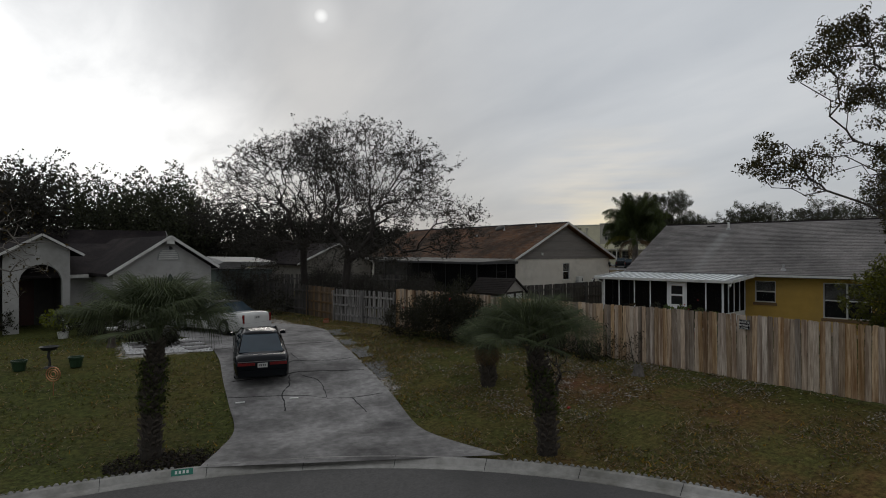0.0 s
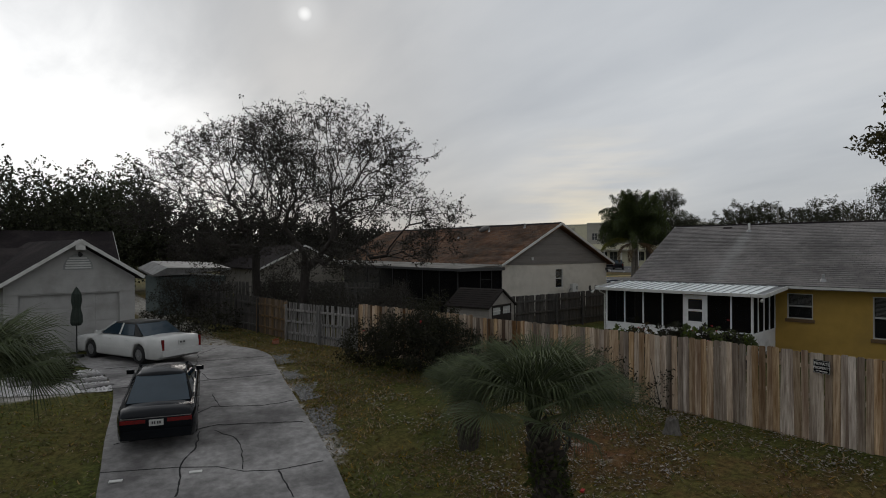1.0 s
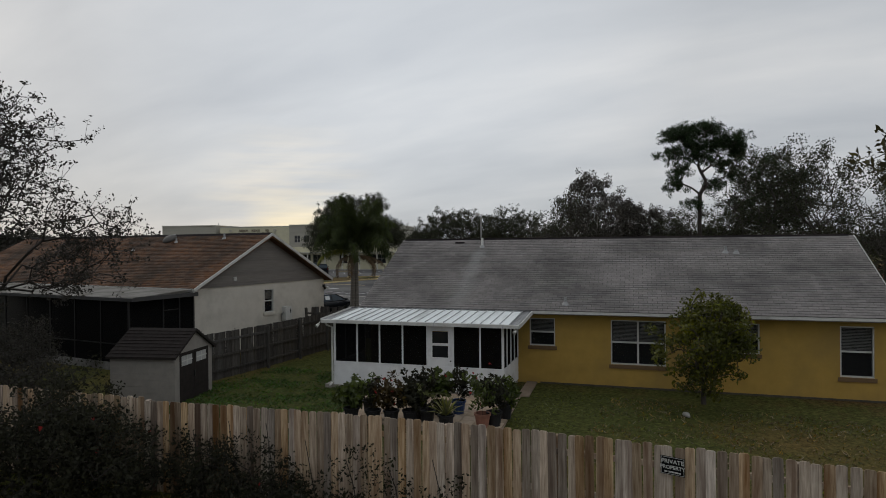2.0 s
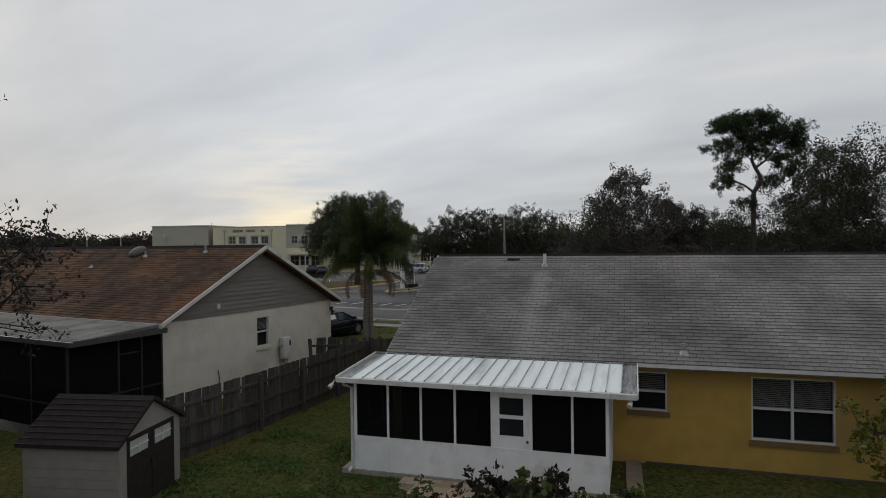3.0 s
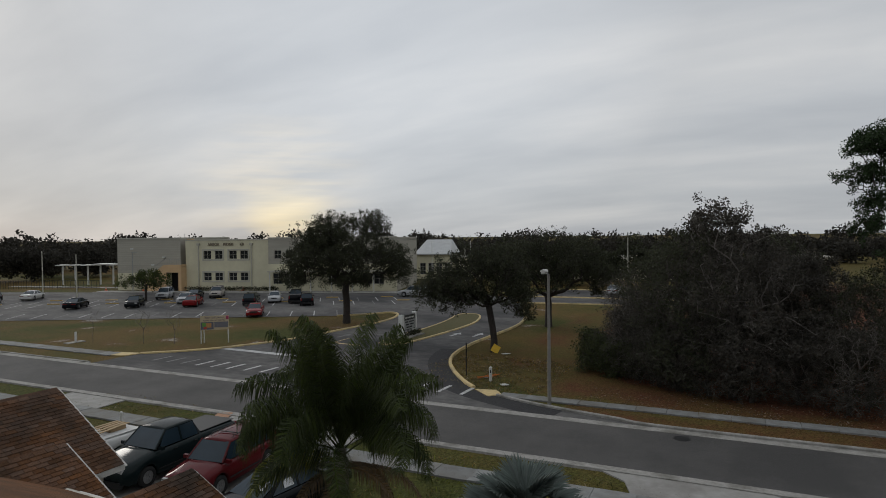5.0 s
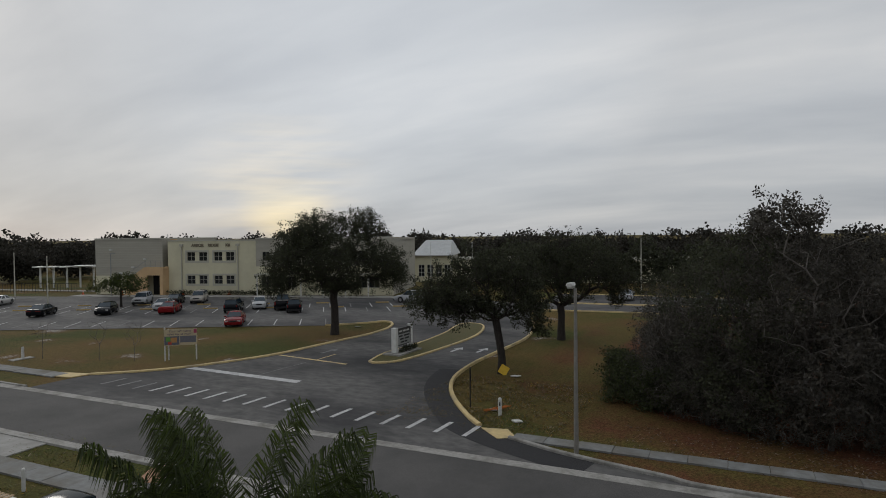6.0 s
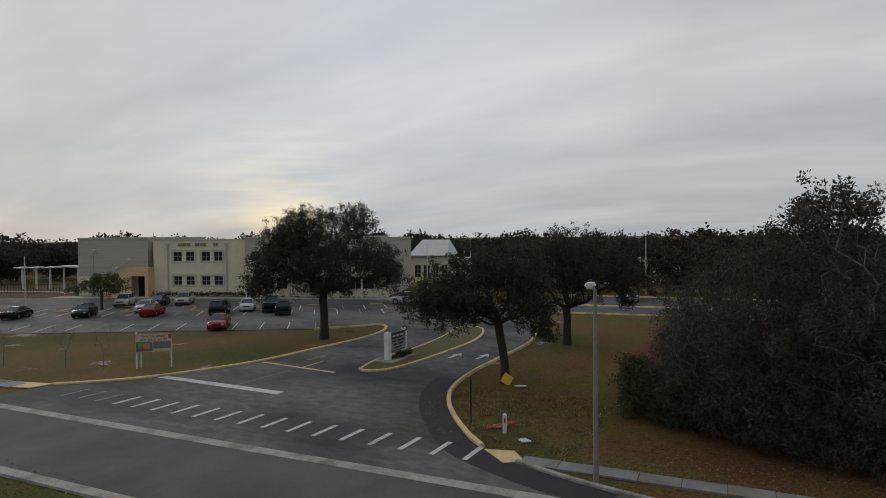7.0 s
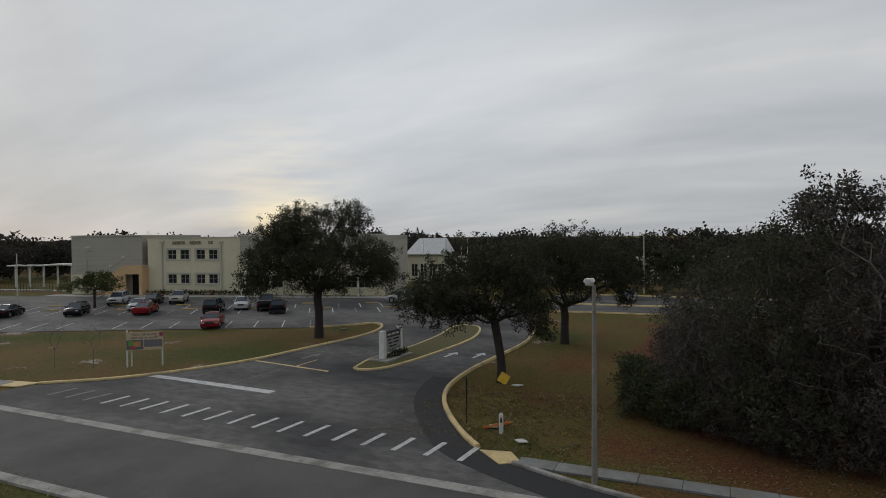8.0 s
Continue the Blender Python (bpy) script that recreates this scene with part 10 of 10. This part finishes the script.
    part("plate", Geo().box(-0.23, 0.23, -0.115, -0.105, 0, 0.36), mat("sign_black", (0.006, 0.006, 0.007), scale=5, rough=0.8, spec=0.05, bump=0), n)
    part("border", Geo().box(-0.215, 0.215, -0.117, -0.1155, 0.34, 0.348).box(-0.215, 0.215, -0.117, -0.1155, 0.012, 0.02).box(-0.22, -0.213, -0.117, -0.1155, 0.012, 0.348).box(0.213, 0.22, -0.117, -0.1155, 0.012, 0.348), WHITE_TRIM, n)
    for words, size, z in (("PRIVATE", 0.115, 0.225), ("PROPERTY", 0.1, 0.115), ("NO TRESPASSING", 0.04, 0.045)):
        text_mesh("lettering", words, size, WHITE_TRIM, n, pose(0, -0.117, z), 0.002, bold=0.002)
    # stump
    st = thing("tree_stump", "grey weathered tree stump by the fence", "stump", pose(16.3, 11.75, ground_z(16.3, 11.75) - 0.05) @ Matrix.Diagonal((0.75, 0.75, 0.8, 1)))
    rg = random.Random(7)
    rows = []
    for z, r in ((0, 0.26), (0.12, 0.2), (0.3, 0.17), (0.38, 0.16)):
        rows.append([(r * (1 + 0.18 * math.sin(3 * a) + 0.1 * math.sin(7 * a)) * math.cos(a), r * (1 + 0.18 * math.sin(3 * a) + 0.1 * math.sin(7 * a)) * math.sin(a), z + (0.05 * math.sin(5 * a) if z > 0.3 else 0)) for a in np.linspace(0, 2 * math.pi, 25)[:-1]])
    part("bark", Geo().loft(rows, closed=True, caps=True), mat("stump_wood", (0.15, 0.138, 0.122), (0.06, 0.054, 0.048), scale=9, rough=0.95, bump=0.6, stretch=(2, 2, 0.4)), st)
    # things on the grey house's lawn
    gp = mat("green_glaze", (0.02, 0.045, 0.022), (0.015, 0.032, 0.016), scale=5, rough=0.4)
    for x, y in ((0.92, 22.0), (2.4, 21.85)):
        pot = thing("lawn_planter", "round green planter on the lawn", "planter", pose(x, y, ground_z(x, y) - 0.02), "lawn planters")
        part("bowl", Geo().loft([[(r * math.cos(a), r * math.sin(a), z) for a in np.linspace(0, 2 * math.pi, 19)] for r, z in ((0.16, 0), (0.2, 0.25), (0.225, 0.27), (0.225, 0.32), (0.19, 0.32), (0.17, 0.22))]), gp, pot, fix=True)
        part("soil", Geo().tube([(0, 0, 0.2), (0, 0, 0.24)], 0.185, 14), TAR, pot)
    bb = thing("bird_bath", "black iron bird bath on the lawn", "bird bath", pose(1.69, 22.05, ground_z(1.69, 22.05) - 0.02))
    part("basin", Geo().loft([[(r * math.cos(a), r * math.sin(a), z) for a in np.linspace(0, 2 * math.pi, 19)] for r, z in ((0.05, 0.52), (0.2, 0.56), (0.28, 0.66), (0.26, 0.66), (0.18, 0.6), (0.01, 0.57))]), BLACK_METAL, bb, fix=True)
    part("stem", Geo().tube([(0, 0, 0), (0.02, 0, 0.2), (-0.02, 0, 0.36), (0, 0, 0.54)], [0.05, 0.035, 0.05, 0.04], 10), BLACK_METAL, bb)
    part("foot", Geo().tube([(0, 0, 0), (0, 0, 0.05)], [0.16, 0.1], 12), BLACK_METAL, bb)
    sp = thing("wind_spinner", "copper ring wind spinner on a stake", "garden ornament", pose(1.85, 19.3, ground_z(1.85, 19.3), 0, 0, -30))
    cop = mat("copper", (0.45, 0.2, 0.1), (0.35, 0.15, 0.08), scale=6, rough=0.35, metal=0.7)
    for r in (0.19, 0.13, 0.07):
        part("ring", Geo().tube([(r * math.cos(a), 0, 0.55 + r * math.sin(a)) for a in np.linspace(0, 2 * math.pi, 25)], 0.014, 6), cop, sp)
    part("stake", Geo().tube([(0, 0, -0.1), (0, 0, 0.36)], 0.01, 6), cop, sp)
    ur = thing("stone_urn", "dark stone pedestal with a pale bowl by the shrubs", "urn", pose(3.55, 25.0, 0))
    part("pedestal", Geo().tube([(0, 0, -0.05), (0, 0, 0.1), (0, 0, 0.45), (0, 0, 0.55)], [0.2, 0.13, 0.11, 0.16], 12), STUB, ur)
    part("bowl", Geo().loft([[(r * math.cos(a), r * math.sin(a), z) for a in np.linspace(0, 2 * math.pi, 17)] for r, z in ((0.05, 0.55), (0.17, 0.6), (0.2, 0.68), (0.17, 0.68), (0.05, 0.62))]), WHITE_TRIM, ur, fix=True)
    # closed parasol on the forecourt
    um = thing("closed_parasol", "closed dark green garden parasol", "parasol", pose(5.95, 28.35, 0.03))
    part("pole", Geo().tube([(0, 0, 0), (0, 0, 2.45)], 0.022, 8), BLACK_METAL, um)
    part("base", Geo().tube([(0, 0, 0), (0, 0, 0.08)], [0.24, 0.2], 14), BLACK_METAL, um)
    rows = [[(r * (1 + 0.2 * math.sin(6 * a)) * math.cos(a), r * (1 + 0.2 * math.sin(6 * a)) * math.sin(a), z) for a in np.linspace(0, 2 * math.pi, 25)[:-1]] for r, z in ((0.03, 2.42), (0.13, 2.2), (0.15, 1.95), (0.11, 1.72), (0.16, 1.45), (0.17, 1.2), (0.12, 1.1))]
    part("canopy", Geo().loft(rows, closed=True, caps=True), mat("parasol_cloth", (0.022, 0.03, 0.024), scale=6, rough=0.85), um, fix=True)
    # dark mulch round the foot of the palm by the kerb
    rm = np.random.default_rng(31)
    c = [(3.95 + 1.0 * r * math.cos(a) * 1.15, 13.75 + 0.85 * r * math.sin(a), ground_z(3.95, 13.75) - 0.02 + 0.05 * (1 - r)) for r, a in zip(np.sqrt(rm.random(900)), rm.uniform(0, 6.28, 900))]
    mulch = leaf_mat("bark_mulch", (0.04, 0.032, 0.026), (0.02, 0.016, 0.013), vary=0.5, through=0.0)
    tagged(new("mulch_bed", leaves_mesh("mulch_bed", c, rm, 4, 0.05, 0.07, mulch, flat=0.8)), "dark bark mulch round the palm's foot", "mulch", kind="stuff")
    # gravel bed: white stones, and stepping slabs
    rng = np.random.default_rng(12)
    rp = [(x, y) for x, y in zip(rng.uniform(3.9, 6.7, 4200), 22.3 + 3.3 * rng.random(4200) ** 1.7) if y > 22.35 + (6.6 - x) * 0.3 and not inside(x, y, DRIVE_LINE)]
    v, f = [], []
    base = np.array([(1, 0, 0), (0, 1, 0), (-1, 0, 0), (0, -1, 0), (0, 0, 0.8), (0.3, 0.3, -0.6)])
    faces = np.array([(0, 1, 4), (1, 2, 4), (2, 3, 4), (3, 0, 4)])
    for i, (x, y) in enumerate(rp):
        s = rng.uniform(0.02, 0.05)
        a = rng.uniform(0, 6.28)
        R = np.array([[math.cos(a), -math.sin(a), 0], [math.sin(a), math.cos(a), 0], [0, 0, 1]])
        v.append(base @ R.T * s + np.array([x, y, ground_z(x, y) + 0.0]))
        f.append(faces + 6 * i)
    me = quads_mesh("gravel", np.concatenate(v), np.concatenate(f), mat("white_gravel", (0.5, 0.49, 0.48), (0.32, 0.315, 0.31), scale=9, rough=0.9, vary=0.35))
    tagged(new("gravel", me), "loose white gravel bed beside the driveway", "gravel", kind="stuff")
    rp = [(np.interp(yy, [14.5, 18.2, 22.45, 25.2], [9.97, 10.5, 11.25, 11.8]) + 0.05 + w * (0.35 + 0.4 * abs(math.sin(yy * 1.3))), yy) for yy, w in zip(rng.uniform(16.5, 25.0, 3400), rng.random(3400) ** 1.4) if noise.noise(Vector((yy * 0.9, 2.0, 0.3))) > -0.15]
    v, f = [], []
    for i, (x, y) in enumerate(rp):
        v.append(base * rng.uniform(0.014, 0.04) + np.array([x, y, ground_z(x, y) - 0.012]))
        f.append(faces + 6 * i)
    me = quads_mesh("gravel", np.concatenate(v), np.concatenate(f), mat("grey_gravel", (0.17, 0.166, 0.16), (0.09, 0.088, 0.084), scale=9, rough=0.9, vary=0.45))
    tagged(new("gravel", me), "loose grey gravel along the edge of the driveway", "gravel", kind="stuff")
    for k, (x, y, a) in enumerate(((4.5, 25.1, 4), (5.4, 25.0, -3), (6.1, 24.7, 6), (4.6, 24.4, -5), (5.5, 24.3, 3), (6.15, 23.95, -8), (6.2, 23.2, 15))):
        ob = tagged(new("stepping_slab", Geo().box(-0.42, 0.42, -0.3, 0.3, -0.04, 0.03).mesh("stepping_slab", CONCRETE)), "worn grey stepping slab in the gravel", "slab", "stepping slabs")
        ob.matrix_basis = pose(x, y, ground_z(x, y) + 0.0, 0, 0, a)
    # scalloped stone edging along the kerb
    stone = mat("edging_stone", (0.24, 0.235, 0.22), (0.15, 0.147, 0.138), scale=8, rough=0.9, vary=0.35)
    me = Geo().tube([(0, 0, -0.08), (0, 0, 0.015), (0, 0, 0.04)], [0.045, 0.045, 0.024], 8).mesh("edging_stone", stone)
    for name, a0, a1 in (("lawn_edging", 80, 112), ("lawn_edging", 22, 46)):
        e = thing(name, "row of small scalloped concrete edging stones along the kerb", "edging", pose(CUL[0], CUL[1], -0.9))
        n = int((a1 - a0) * radians(1) * 11.5 / 0.115)
        for k in range(n):
            a = radians(a0 + (a1 - a0) * k / n)
            part("edging_stone", me, None, e, m=pose(11.46 * math.cos(a), 11.46 * math.sin(a), 0.02 * math.sin(k * 3.1) * 0.5, 0, 0, k * 40))
    pl = thing("kerb_plate", "green painted house number plate on the kerb", "plate", pose(CUL[0] + 11.22 * math.cos(radians(79)), CUL[1] + 11.22 * math.sin(radians(79)), -0.905, 38, 0, -11))
    part("plate", Geo().box(-0.2, 0.2, -0.07, 0.07, 0, 0.008), mat("plate_green", (0.02, 0.14, 0.1), scale=5, rough=0.6), pl)
    for k in range(4):
        part("bar", Geo().box(-0.13 + k * 0.07, -0.09 + k * 0.07, -0.035, 0.035, 0.008, 0.011), WHITE_TRIM, pl)
    # reflectors on the driveway, pots by the old fence, red scrap
    for x, y in ((6.2, 16.62), (7.58, 16.26)):
        ob = tagged(new("driveway_marker", Geo().box(-0.12, 0.12, -0.06, 0.06, 0, 0.02).mesh("driveway_marker", WHITE_TRIM)), "small white marker block on the driveway", "marker", "driveway markers")
        ob.matrix_basis = pose(x, y, ground_z(x, y) + 0.016, 0, 0, -15)
    br = thing("brick_stack", "small stack of red bricks by the old fence", "bricks", pose(12.75, 27.6, 0.0, 0, 0, 15))
    for k in range(5):
        part("brick", Geo().box(-0.11 + 0.02 * (k % 2), 0.11, -0.05 + 0.11 * (k % 2), 0.05 + 0.11 * (k % 2), 0.07 * (k // 2), 0.065 + 0.07 * (k // 2)), TERRACOTTA, br)
    ob = tagged(new("red_scrap", Geo().box(-0.06, 0.06, -0.03, 0.03, 0, 0.03).mesh("red_scrap", PETAL_RED)), "red scrap lying in the lawn", "litter")
    ob.matrix_basis = pose(13.2, 11.3, ground_z(13.2, 11.3), 0, 0, 30)
    tap = thing("yard_tap", "grey metal garden standpipe beside the garage", "standpipe", pose(9.6, 31.0, 0))
    part("pipe", Geo().tube([(0, 0, -0.05), (0, 0, 0.6)], 0.025, 8), GREY_METAL, tap)
    part("spout", Geo().tube([(0, 0, 0.55), (0.1, 0, 0.55), (0.12, 0, 0.5)], 0.015, 6), GREY_METAL, tap)
    mc = tagged(new("manhole_cover", Geo().tube([(0, 0, 0), (0, 0, 0.012)], 0.36, 20).mesh("manhole_cover", BLACK_METAL)), "dark iron manhole cover by the kerb", "manhole")
    mc.matrix_basis = pose(*S(3.0, -15.5), 0.014)
    cat = tagged(new("garden_stone", Geo().tube([(-0.14, 0, 0.03), (-0.04, 0, 0.07), (0.1, 0, 0.05), (0.17, 0, 0.02)], [0.03, 0.07, 0.06, 0.03], 10).mesh("garden_stone", KERB)), "pale rounded stone under the citrus tree", "stone")
    cat.matrix_basis = pose(26.9, 10.7, -0.23, 0, 0, 40)


small_things()


def front_drives():
    """Driveways and lawns between the houses and the street."""
    z = 0.03
    for name, pts, lab in (("driveway_brown_house", [(36.2, 37.2), S(-1.95, -2.2), S(-1.95, 5.8), (36.2, 44.4)], "pale concrete driveway of the brown house"), ("driveway_yellow_house", [S(-11.7, -20.0), S(-4.6, -19.8), S(-2.6, -19.4), S(-1.95, -18.6), S(-1.95, -12.6), S(-2.9, -13.9), S(-4.7, -14.5), S(-11.7, -14.6)], "pale concrete driveway of the yellow house"), ("driveway_far_house", [(36.0, 52.4), S(-1.95, 13.8), S(-1.95, 18.4), (36.0, 57)], "pale concrete driveway farther along")):
        flat(name, pts, z, mat("drive_concrete", (0.3, 0.295, 0.28), (0.23, 0.225, 0.21), scale=2, rough=0.9, bump=0.2, c3=(0.17, 0.16, 0.15), scale3=0.3, amount3=0.5), lab, "driveway", 0.06)
    flat("drive_pavers", [(45.8, 45.75), (47.35, 46.65), (47.75, 46.0), (46.15, 44.95)], z + 0.03, mat("salmon_pavers", (0.36, 0.21, 0.13), (0.27, 0.155, 0.095), scale=4, rough=0.9), "salmon pavers at the driveway mouth", "pavers", 0.02)

    post = thing("bollard", "short white bollard by the pavement", "bollard", pose(43.43, 48.85, 0))
    part("shaft", Geo().tube([(0, 0, -0.1), (0, 0, 0.78)], 0.07, 10), WHITE_TRIM, post)
    part("cap", Geo().tube([(0, 0, 0.78), (0, 0, 0.84)], [0.075, 0.04], 10), WHITE_TRIM, post)


front_drives()
